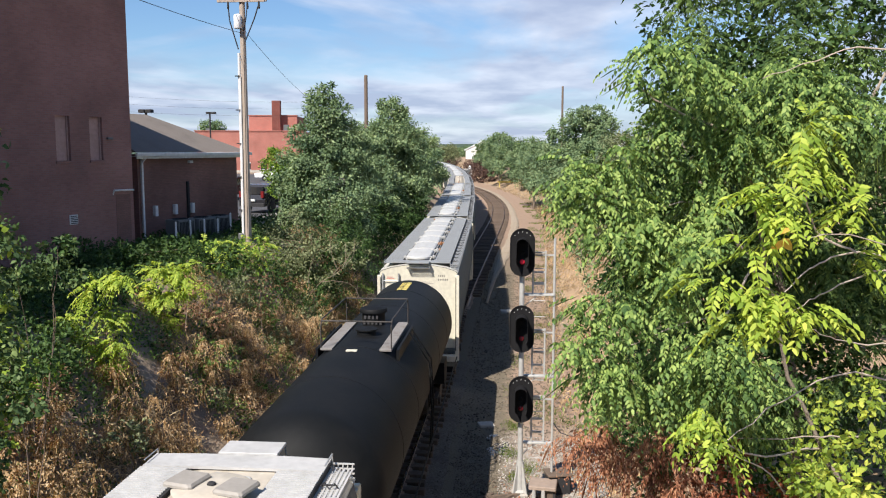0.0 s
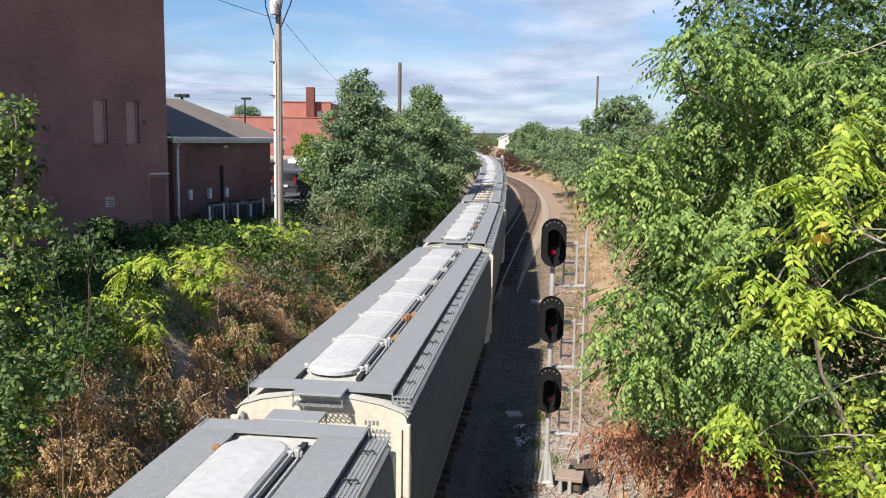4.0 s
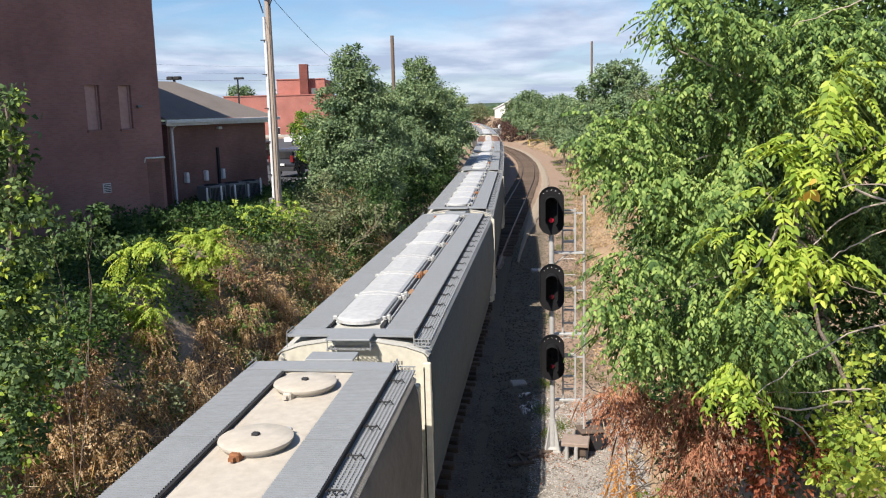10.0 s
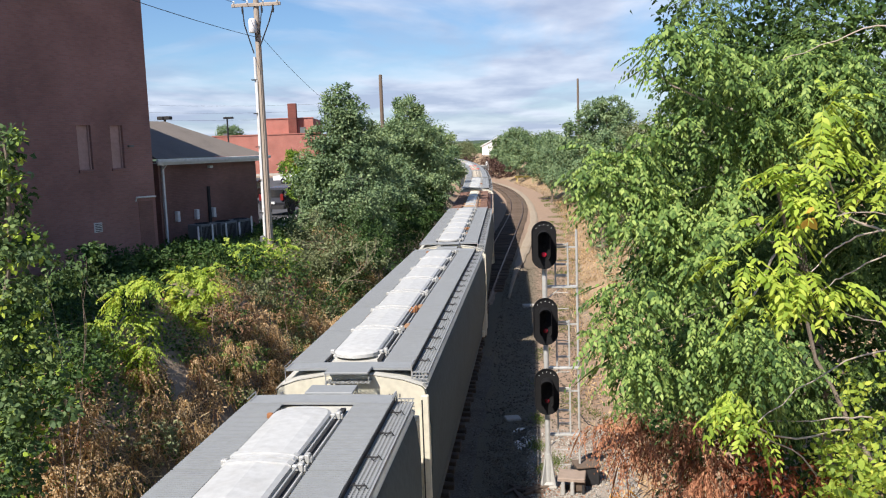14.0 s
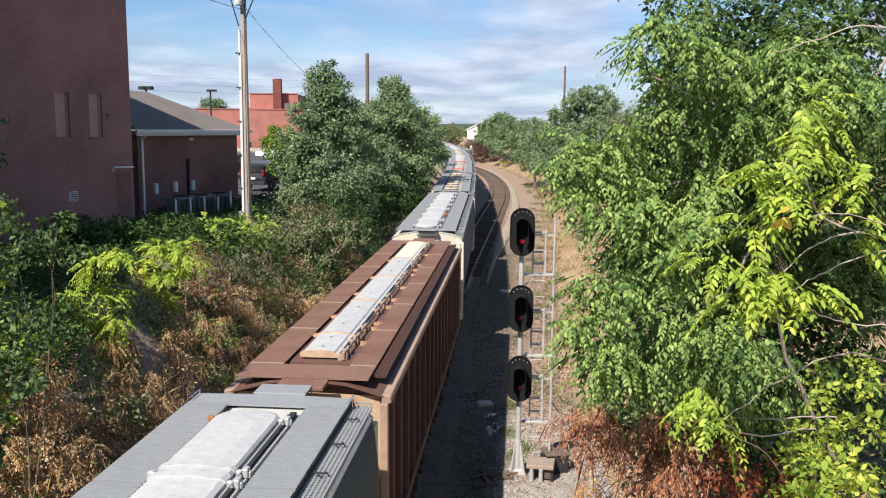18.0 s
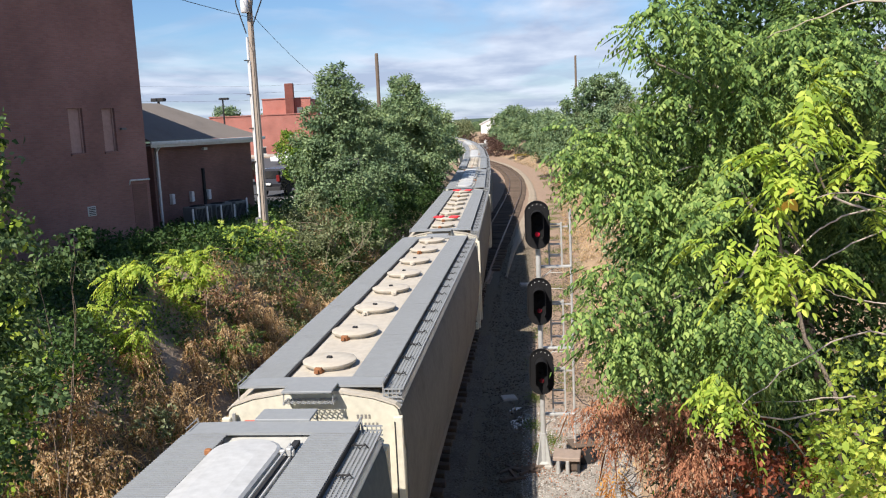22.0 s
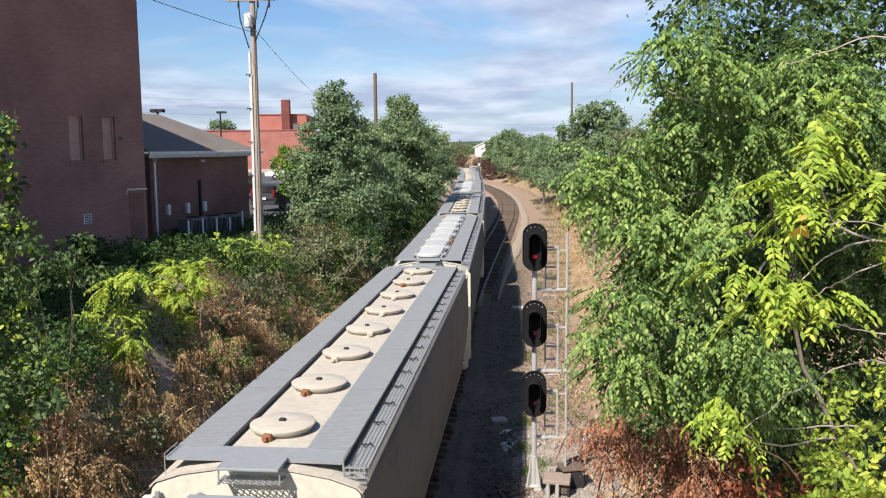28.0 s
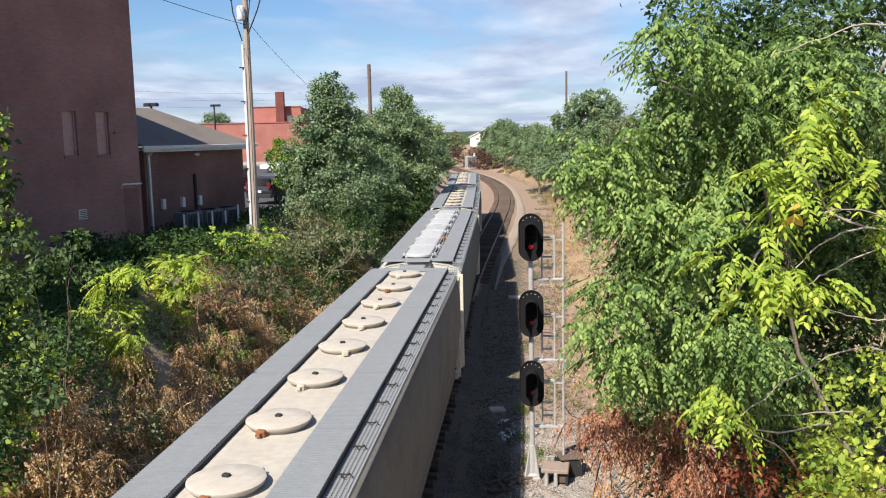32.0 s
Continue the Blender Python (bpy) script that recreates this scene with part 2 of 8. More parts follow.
def glow_material(name, colour, strength):
    m = bpy.data.materials.new(name)
    m.use_nodes = True
    b = m.node_tree.nodes["Principled BSDF"]
    b.inputs["Base Color"].default_value = (*colour, 1)
    b.inputs["Emission Color"].default_value = (*colour, 1)
    b.inputs["Emission Strength"].default_value = strength
    b.inputs["Roughness"].default_value = 0.25
    return m


CREAM = material("cream_paint", (0.60, 0.575, 0.47), 0.5, stain=0.22, stain_colour=(0.44, 0.39, 0.30), per_object=0.04)
# hopper sides: shade is put into the paint, far darker than the ends
SHADED_PALE = material("shaded_pale_grey_paint", (0.115, 0.138, 0.142), 0.85, stain=0.4, stain_colour=(0.085, 0.095, 0.095), per_object=0.2, spec=0.06)
SHADED_TAN = material("shaded_weathered_tan_grey_paint", (0.205, 0.197, 0.178), 0.85, stain=0.55, stain_colour=(0.12, 0.115, 0.105), stain_scale=0.9, per_object=0.2, spec=0.06)
TAN = material("tan_roof_paint", (0.47, 0.43, 0.36), 0.6, stain=0.45, stain_colour=(0.38, 0.32, 0.24), stain_scale=1.2)
WHITE = material("white_hatch_paint", (0.455, 0.462, 0.455), 0.5, stain=0.28, stain_colour=(0.30, 0.285, 0.26), stain_scale=2.6, per_object=0.06)
PALEROOF = material("pale_roof_paint", (0.50, 0.495, 0.45), 0.5, stain=0.35, stain_scale=1.1, stain_colour=(0.27, 0.25, 0.21))
GRATE = material("galvanised_grating", (0.25, 0.264, 0.272), 0.55, stain=0.35, stain_scale=0.8, stain_colour=(0.18, 0.185, 0.185), grain=0.08, scale=9)
GRATE_W = material("bright_grating", (0.45, 0.45, 0.44), 0.5, stain=0.3, stain_scale=0.9)
GRATE_T = material("rusty_grey_walkway", (0.21, 0.20, 0.19), 0.8, stain=0.5, stain_scale=3.0, stain_colour=(0.12, 0.08, 0.06))
CHALK = material("chalk", (0.05, 0.05, 0.053), 0.9, stain=0)
WORN_INK = material("worn_ink", (0.20, 0.19, 0.175), 0.7, stain=0)
GRATE_BR = material("rusty_grating", (0.20, 0.115, 0.085), 0.85, stain=0.6, stain_scale=1.3, stain_colour=(0.12, 0.055, 0.035), scale=14)
STEEL = material("galvanised_steel", (0.42, 0.43, 0.43), 0.45, metal=0.5, stain=0.3)
SILVER = material("silver_paint", (0.44, 0.44, 0.42), 0.45, metal=0.15, stain=0.35, stain_colour=(0.35, 0.33, 0.3))
DARK = material("dark_gap", (0.03, 0.03, 0.032), 0.8, stain=0.2)
BLACK = material("black_tank_paint", (0.007, 0.008, 0.009), 0.6, stain=0.25, stain_scale=0.8, stain_colour=(0.028, 0.026, 0.024), bump=0.003, spec=0.13)
RUST = material("rust", (0.30, 0.13, 0.055), 0.9, stain=0.5, stain_colour=(0.12, 0.05, 0.03), scale=20)
BROWN = material("brown_car_paint", (0.125, 0.066, 0.050), 0.75, stain=0.5, stain_colour=(0.09, 0.05, 0.04), stain_scale=1.5)
RUSTCREAM = material("rust_stained_tan", (0.46, 0.33, 0.21), 0.8, stain=0.6, stain_scale=2.2, stain_colour=(0.28, 0.14, 0.07))
BROWN_L = material("weathered_brown_rail", (0.34, 0.24, 0.18), 0.8, stain=0.4)
RED = material("red_hatch_paint", (0.62, 0.02, 0.03), 0.45, stain=0.15)
YELLOW = material("yellow_decal", (0.56, 0.46, 0.13), 0.5, stain=0.3)
BARRIER = material("dull_yellow_paint", (0.34, 0.26, 0.07), 0.7, stain=0.4)
FAINT = material("faded_ink", (0.30, 0.28, 0.25), 0.6, stain=0)
PINK = material("red_ink", (0.55, 0.18, 0.15), 0.6, stain=0)
WHEEL = material("wheel_steel", (0.07, 0.055, 0.045), 0.6, metal=0.4)
RAIL = material("rail_steel", (0.20, 0.13, 0.09), 0.45, metal=0.6, stain=0.3)
RAILTOP = material("rail_head", (0.55, 0.55, 0.55), 0.25, metal=0.9, stain=0.1)
TIE = material("tie_wood", (0.115, 0.086, 0.066), 0.95, stain=0.5, per_object=0.3, scale=18)
SIGNAL = material("signal_black", (0.014, 0.014, 0.015), 0.8, stain=0.2, spec=0.12)
LAMP_RED = glow_material("red_lens", (0.5, 0.015, 0.04), 0.10)
LAMP_DIM = glow_material("dim_red_lens", (0.12, 0.008, 0.014), 0.05)
LAMP_FAINT = glow_material("faint_red_lens", (0.12, 0.006, 0.012), 0.03)
BRICK = brick_material("dark_brick", (0.300, 0.160, 0.140), (0.255, 0.134, 0.118), (0.24, 0.18, 0.165), stain=0.28)
BRICK_LOW = brick_material("brown_brick", (0.25, 0.135, 0.118), (0.215, 0.115, 0.098), (0.15, 0.115, 0.10))
BRICK_FAR = brick_material("red_brick", (0.42, 0.165, 0.130), (0.38, 0.148, 0.118), (0.35, 0.175, 0.14), stain=0.2)
BOARDED = material("boarded_window", (0.42, 0.28, 0.25), 0.8, stain=0.3)
SHINGLE = material("shingle_roof", (0.175, 0.155, 0.138), 0.95, stain=0.4, stain_scale=0.5, scale=30, bump=0.02)
TRIM = material("white_trim", (0.62, 0.64, 0.63), 0.6, stain=0.3)
CONC = material("concrete", (0.42, 0.40, 0.36), 0.9, stain=0.4, stain_scale=0.9)
ASPHALT = material("asphalt", (0.075, 0.075, 0.08), 0.9, stain=0.3, scale=40)
LINE = material("white_line", (0.7, 0.7, 0.68), 0.8, stain=0.3)
HVAC = material("grey_cabinet", (0.15, 0.16, 0.16), 0.55, metal=0.2, stain=0.3)
POLEWOOD = material("weathered_pole_wood", (0.38, 0.32, 0.265), 0.9, stain=0.5, stain_scale=1.5, scale=12)
POLEDARK = material("dark_pole_wood", (0.16, 0.12, 0.09), 0.9, stain=0.4)
CONDUIT = material("grey_conduit", (0.66, 0.66, 0.66), 0.45, stain=0.25)
CABLE = material("cable", (0.03, 0.03, 0.035), 0.7, stain=0)
GLASS = material("dark_glass", (0.02, 0.022, 0.025), 0.08, stain=0, bump=0, spec=0.7)
CARBLACK = material("black_car_paint", (0.02, 0.02, 0.024), 0.25, stain=0, bump=0, spec=0.6)
CARWHITE = material("white_car_paint", (0.72, 0.72, 0.72), 0.3, stain=0.05, bump=0)
TYRE = material("tyre", (0.03, 0.03, 0.03), 0.9, stain=0)
TAIL = material("tail_lamp", (0.16, 0.015, 0.015), 0.3, stain=0, bump=0)
BARK = material("bark", (0.20, 0.165, 0.13), 0.95, stain=0.5, scale=20, bump=0.03)
TWIG = material("pale_twig", (0.42, 0.36, 0.29), 0.9, stain=0.4, scale=20)
DRYTWIG = material("dry_twig", (0.26, 0.20, 0.15), 0.95, stain=0.4)
LEAF_MID = leaf_material("green_leaf", (0.060, 0.125, 0.026), (0.150, 0.270, 0.042), (0.34, 0.45, 0.075), through=0.35)
LEAF_BRIGHT = leaf_material("bright_leaf", (0.165, 0.265, 0.040), (0.325, 0.45, 0.064), (0.53, 0.61, 0.115), through=0.42)
LEAF_GREEN = leaf_material("deep_green_leaf", (0.044, 0.090, 0.028), (0.148, 0.240, 0.060), (0.34, 0.44, 0.120), through=0.28, spread=0.35)
# sunlit copy of the leaf green, for the leaning tree's crown
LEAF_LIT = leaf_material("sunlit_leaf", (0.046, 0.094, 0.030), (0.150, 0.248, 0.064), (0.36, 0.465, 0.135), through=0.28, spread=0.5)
# broad tree's green, paled and blued for distance haze
LEAF_FULL = leaf_material("full_crown_leaf", (0.066, 0.120, 0.064), (0.190, 0.275, 0.140), (0.42, 0.51, 0.25), through=0.22, spread=0.3)
# dark leaf colour that stands for shade inside and under foliage
LEAF_IN_SHADE = leaf_material("leaf_in_shade", (0.024, 0.054, 0.016), (0.050, 0.100, 0.028), (0.10, 0.165, 0.048), through=0.2)
# tree green with light bluish haze put into the colour
LEAF_TREE = leaf_material("tree_leaf", (0.062, 0.112, 0.062), (0.168, 0.250, 0.128), (0.38, 0.47, 0.24), through=0.2, spread=0.25)
LEAF_DEEP = leaf_material("deep_tree_leaf", (0.030, 0.060, 0.028), (0.098, 0.158, 0.058), (0.27, 0.35, 0.125), through=0.24, spread=0.25)
# shaded copy: the back crown's shade is put into its leaf colour
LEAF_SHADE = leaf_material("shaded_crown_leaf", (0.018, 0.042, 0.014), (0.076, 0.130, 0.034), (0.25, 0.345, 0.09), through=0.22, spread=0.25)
LEAF_OLIVE = leaf_material("olive_brush_leaf", (0.080, 0.100, 0.050), (0.180, 0.215, 0.105), (0.31, 0.34, 0.19), through=0.2)
LEAF_YELLOW = leaf_material("yellow_green_leaf", (0.20, 0.31, 0.06), (0.39, 0.52, 0.09), (0.60, 0.66, 0.14), through=0.5)
LEAF_DEAD = leaf_material("hanging_dead_leaf", (0.15, 0.060, 0.036), (0.34, 0.150, 0.085), (0.54, 0.29, 0.17), through=0.2, gloss=0.85)
LEAF_RED = leaf_material("red_leaf", (0.11, 0.034, 0.020), (0.23, 0.072, 0.040), (0.38, 0.14, 0.075), through=0.35, gloss=0.7)
LEAF_PURPLE = leaf_material("purple_leaf", (0.055, 0.034, 0.030), (0.115, 0.070, 0.060), (0.20, 0.125, 0.105), through=0.2, gloss=0.8)
LEAF_TURNED = leaf_material("turned_leaf", (0.58, 0.33, 0.07), (0.70, 0.47, 0.11), (0.80, 0.60, 0.20), through=0.35)
LEAF_ORANGE = leaf_material("orange_leaf", (0.36, 0.15, 0.04), (0.54, 0.26, 0.07), (0.70, 0.42, 0.12), through=0.4)
LEAF_DRY = leaf_material("dry_vine", (0.25, 0.165, 0.092), (0.55, 0.395, 0.23), (0.80, 0.635, 0.42), through=0.42, gloss=0.9)
LEAF_RUSSET = leaf_material("russet_leaf", (0.12, 0.066, 0.042), (0.25, 0.145, 0.088), (0.42, 0.265, 0.165), through=0.2, gloss=0.85)
STRAW = leaf_material("dry_grass", (0.32, 0.24, 0.155), (0.52, 0.41, 0.275), (0.68, 0.57, 0.40), through=0.25, gloss=0.9)
GRASS = leaf_material("green_grass", (0.06, 0.11, 0.02), (0.12, 0.19, 0.03), (0.22, 0.28, 0.06), through=0.35, gloss=0.8)


GRAIN = material("spilt_grain", (0.34, 0.20, 0.11), 0.95, stain=0.4, scale=30, bump=0.01)


# ---- mesh helpers ----
class Mesh:
    """Collects vertices and faces, and becomes one mesh."""

    def __init__(self):
        self.v, self.f = [], []

    def add(self, verts, faces):
        k = len(self.v)
        self.v.extend(verts)
        self.f.extend([tuple(i + k for i in f) for f in faces])
        return self

    def box(self, x0, x1, y0, y1, z0, z1, c=0.0):
        """A box; c: its chamfered edges round the top and the uprights."""
        if c <= 0:
            return self.add([(x, y, z) for z in (z0, z1) for y in (y0, y1) for x in (x0, x1)],
                            [(0, 2, 3, 1), (4, 5, 7, 6), (0, 1, 5, 4), (2, 6, 7, 3), (0, 4, 6, 2), (1, 3, 7, 5)])
        ring = lambda a, z: [(x0 + a + c, y0 + a, z), (x1 - a - c, y0 + a, z), (x1 - a, y0 + a + c, z), (x1 - a, y1 - a - c, z),
                             (x1 - a - c, y1 - a, z), (x0 + a + c, y1 - a, z), (x0 + a, y1 - a - c, z), (x0 + a, y0 + a + c, z)]
        v = ring(0, z0) + ring(0, z1 - c) + ring(c * 0.8, z1)
        f = [tuple(range(7, -1, -1)), tuple(range(16, 24))]
        for r in (0, 8):
            f += [(r + i, r + (i + 1) % 8, r + 8 + (i + 1) % 8, r + 8 + i) for i in range(8)]
        return self.add(v, f)

    def prism(self, profile, y0, y1, cap=True):
        """A closed profile of (x, z), drawn from y0 to y1."""
        n = len(profile)
        v = [(x, y0, z) for x, z in profile] + [(x, y1, z) for x, z in profile]
        f = [(i, (i + 1) % n, n + (i + 1) % n, n + i) for i in range(n)]
        if cap:
            f += [tuple(range(n - 1, -1, -1)), tuple(range(n, 2 * n))]
        return self.add(v, f)

    def tube(self, points, r, n=6, r1=None):
        """A round bar along points; r1: its radius at the far end."""
        pts = [Vector(p) for p in points]
        last = len(pts) - 1
        v, f = [], []
        for i, p in enumerate(pts):
            d = (pts[min(i + 1, last)] - pts[max(i - 1, 0)]).normalized()
            a = d.orthogonal().normalized() if i == 0 else (a - d * a.dot(d)).normalized()
            b = d.cross(a)
            rr = r if r1 is None else r + (r1 - r) * i / max(last, 1)
            v += [tuple(p + (a * math.cos(q) + b * math.sin(q)) * rr) for q in (2 * math.pi * k / n for k in range(n))]
        for i in range(last):
            f += [(i * n + k, i * n + (k + 1) % n, i * n + n + (k + 1) % n, i * n + n + k) for k in range(n)]
        f += [tuple(range(n - 1, -1, -1)), tuple(range(last * n, last * n + n))]
        return self.add(v, f)

    def lathe(self, profile, n=20, axis="z", at=(0, 0, 0)):
        """A profile of (radius, height) turned round an axis through at."""
        v, f = [], []
        for r, h in profile:
            for k in range(n):
                q = 2 * math.pi * k / n
                c, s = r * math.cos(q), r * math.sin(q)
                p = {"z": (c, s, h), "y": (c, h, -s), "x": (h, c, s)}[axis]
                v.append((p[0] + at[0], p[1] + at[1], p[2] + at[2]))
        m = len(profile)
        for i in range(m - 1):
            f += [(i * n + k, i * n + (k + 1) % n, i * n + n + (k + 1) % n, i * n + n + k) for k in range(n)]
        f += [tuple(range(n - 1, -1, -1)), tuple(range((m - 1) * n, m * n))]
        return self.add(v, f)

    def data(self, name, mat, smooth=False):
        me = bpy.data.meshes.new(name)
        me.from_pydata(self.v, [], self.f)
        me.materials.append(mat)
        if smooth:
            me.polygons.foreach_set("use_smooth", [True] * len(me.polygons))
            me.set_sharp_from_angle(angle=radians(40))
        me.update()
        return me


def part(name, mesh, mat, parent=None, label="", at=None, smooth=False):
    """Links a Mesh (or mesh data that is shared) as one object under parent."""
    ob = new(name, mesh.data(name, mat, smooth) if isinstance(mesh, Mesh) else mesh)
    if parent is not None:
        ob.parent = parent
    if at is not None:
        ob.matrix_basis = at
    return tagged(ob, label)


def holed_wall(xs, zs, holes, y0, y1):
    """A wall between y0 and y1 on a grid of xs and zs, open where holes names a cell (column, row)."""
    m, nx, nz = Mesh(), len(xs), len(zs)
    v = [(x, y, z) for y in (y0, y1) for z in zs for x in xs]
    at = lambda s, i, j: s * nx * nz + j * nx + i
    solid = lambda i, j: 0 <= i < nx - 1 and 0 <= j < nz - 1 and (i, j) not in holes
    f = []
    for i in range(nx - 1):
        for j in range(nz - 1):
            if not solid(i, j):
                continue
            f.append((at(0, i, j), at(0, i + 1, j), at(0, i + 1, j + 1), at(0, i, j + 1)))
            f.append((at(1, i, j), at(1, i, j + 1), at(1, i + 1, j + 1), at(1, i + 1, j)))
            for di, dj, a, b in ((-1, 0, (0, 0), (0, 1)), (1, 0, (1, 1), (1, 0)), (0, -1, (1, 0), (0, 0)), (0, 1, (0, 1), (1, 1))):
                if not solid(i + di, j + dj):
                    p, q = (i + a[0], j + a[1]), (i + b[0], j + b[1])
                    f.append((at(0, *p), at(0, *q), at(1, *q), at(1, *p)))
    return m.add(v, f)


def thing(name, label, category, group="", m=None):
    ob = tagged(new(name), label, category, group)
    if m is not None:
        ob.matrix_basis = m
    return ob


def spline(knots, q):
    """A smooth curve through knots (q, value)."""
    k = 0
    while k < len(knots) - 2 and q > knots[k + 1][0]:
        k += 1
    (a, va), (b, vb) = knots[k], knots[k + 1]
    slope = lambda i: (knots[min(i + 1, len(knots) - 1)][1] - knots[max(i - 1, 0)][1]) / (knots[min(i + 1, len(knots) - 1)][0] - knots[max(i - 1, 0)][0])
    h, t = b - a, (q - a) / (b - a)
    t = min(max(t, -3.0), 3.0)
    if t < 0:
        return va + slope(k) * h * t
    if t > 1:
        return vb + slope(k + 1) * h * (t - 1)
    return (2 * t**3 - 3 * t**2 + 1) * va + (t**3 - 2 * t**2 + t) * h * slope(k) + (3 * t**2 - 2 * t**3) * vb + (t**3 - t**2) * h * slope(k + 1)


# ---- the line of the railway ----
MAIN = [(-450, -3.56), (0, -3.56), (26, -3.55), (37, -3.68), (57, -4.35), (74, -5.18), (95, -6.4), (121, -8.4), (148, -11.3), (175, -15.4), (205, -21.5), (240, -31), (290, -49), (350, -78), (430, -128)]
SIDING = [(30, -3.5), (45, -3.42), (60, -3.15), (80, -2.68), (103, -2.35), (125, -3.15), (148, -5.6), (167, -9.0), (190, -14.2), (215, -20.5), (240, -27.5), (290, -45.5), (350, -74)]


def main_x(y):
    return spline(MAIN, y)


def siding_x(y):
    return spline(SIDING, y)


def grade(y):
    d = max(0.0, min(y, 260) - 26)
    return 0.0085 * d * d / (d + 8.0)


def smooth01(a, b, x):
    t = min(max((x - a) / (b - a), 0.0), 1.0)
    return t * t * (3 - 2 * t)


def ground_z(x, y):
    """The height of the ground: a flat cutting, a steep bank with a level town on one side, a lower bank on the other."""
    u = main_x(y) - x
    v = x - max(main_x(y), siding_x(y) if y > 35 else -99)
    base = grade(y)
    rough = noise.noise(Vector((x * 0.45, y * 0.45, 3.0))) * 0.42 + noise.noise(Vector((x * 1.6, y * 1.6, 7.0))) * 0.14
    z = base
    if u > 0:
        rise = smooth01(2.4, 8.6, u)
        z += (4.75 - 0.55 * base) * rise + rough * smooth01(2.6, 4.5, u) * (1 - 0.85 * smooth01(9, 10.5, u))
    else:
        near = 1 - smooth01(12, 20, y)
        rise = smooth01(5.6 - 1.2 * near, 13.5 - 4.0 * near, v)
        z += 3.6 * rise + rough * 0.7 * smooth01(5.0, 7.0, v) + 0.03 * noise.noise(Vector((x * 2.5, y * 2.5, 1.0)))
        z -= 0.12 * smooth01(1.3, 2.0, v)
    far = math.hypot(x, y)
    if far > 420:
        z += 19 * smooth01(420, 1500, far) * (0.75 + 0.35 * noise.noise(Vector((x * 0.0016, y * 0.0016, 2.0)))) * 0.9
    return z


GROUND = material("ground_soil", (0.30, 0.235, 0.172), 0.95, stain=0.6, stain_colour=(0.13, 0.098, 0.062), stain_scale=0.6, scale=6, bump=0.06, bump_scale=9)
GRAVEL = material("gravel", (0.36, 0.335, 0.295), 0.95, grain=0.45, scale=26, stain=0.5, stain_scale=1.3, stain_colour=(0.20, 0.17, 0.13), bump=0.05, bump_scale=30)
PATHDUST = material("dusty_path", (0.33, 0.275, 0.21), 0.95, grain=0.3, scale=16, stain=0.5, stain_scale=0.6, stain_colour=(0.27, 0.22, 0.15), bump=0.03)
# main bed: the shade under the train is put into the stone colour
DARKBED = material("shaded_ballast", (0.15, 0.13, 0.104), 0.95, grain=0.5, scale=16, stain=0.6, stain_scale=0.9, stain_colour=(0.04, 0.036, 0.032), bump=0.07, bump_scale=18)
BALLAST = material("ballast", (0.34, 0.25, 0.185), 0.95, grain=0.5, scale=16, stain=0.5, stain_scale=0.9, bump=0.07, bump_scale=18)
HILL = material("hill_green", (0.055, 0.085, 0.05), 0.95, stain=0.5, stain_scale=0.02, scale=0.2, bump=0)


def build_ground():
    xs = [-1600, -1000, -600, -350, -220, -140, -95, -65, -45, -32, -25, -21, -18, -16] + [-14.5 + 0.5 * i for i in range(60)] + [16, 17.5, 20, 24, 30, 40, 60, 95, 150, 240, 400, 700, 1100, 1600]
    ys = [-460, -300, -160, -80, -30, -12] + [i * 0.8 for i in range(0, 90)] + [72 + 2 * i for i in range(50)] + [175, 185, 200, 220, 245, 275, 310, 350, 420, 520, 650, 800, 1000, 1250, 1600, 2200]
    bent = lambda x, y: x + (main_x(y) - main_x(0)) * (1 - smooth01(30, 200, abs(x))) if y < 300 else x + (main_x(300) - main_x(0)) * (1 - smooth01(30, 200, abs(x)))
    v = []
    for y in ys:
        for x in xs:
            gx = bent(x, y)
            v.append((gx, y, ground_z(gx, y)))
    w = len(xs)
    f = [(j * w + i, j * w + i + 1, (j + 1) * w + i + 1, (j + 1) * w + i) for j in range(len(ys) - 1) for i in range(w - 1)]
    me = bpy.data.meshes.new("ground")
    me.from_pydata(v, [], f)
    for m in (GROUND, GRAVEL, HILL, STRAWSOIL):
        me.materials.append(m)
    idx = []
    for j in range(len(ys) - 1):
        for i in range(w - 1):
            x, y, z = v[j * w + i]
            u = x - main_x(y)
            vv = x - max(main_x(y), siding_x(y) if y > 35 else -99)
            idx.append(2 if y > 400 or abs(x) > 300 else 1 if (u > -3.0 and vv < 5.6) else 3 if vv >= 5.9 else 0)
    me.polygons.foreach_set("material_index", idx)
    me.polygons.foreach_set("use_smooth", [True] * len(idx))
    me.update()
    return tagged(new("ground", me), "uneven ground with gravel track bed and steep brushy banks", "ground", kind="structure")


STRAWSOIL = material("dry_grass_soil", (0.36, 0.258, 0.165), 0.95, stain=0.55, stain_colour=(0.20, 0.15, 0.08), stain_scale=0.5, scale=9, bump=0.05, bump_scale=14)
build_ground()


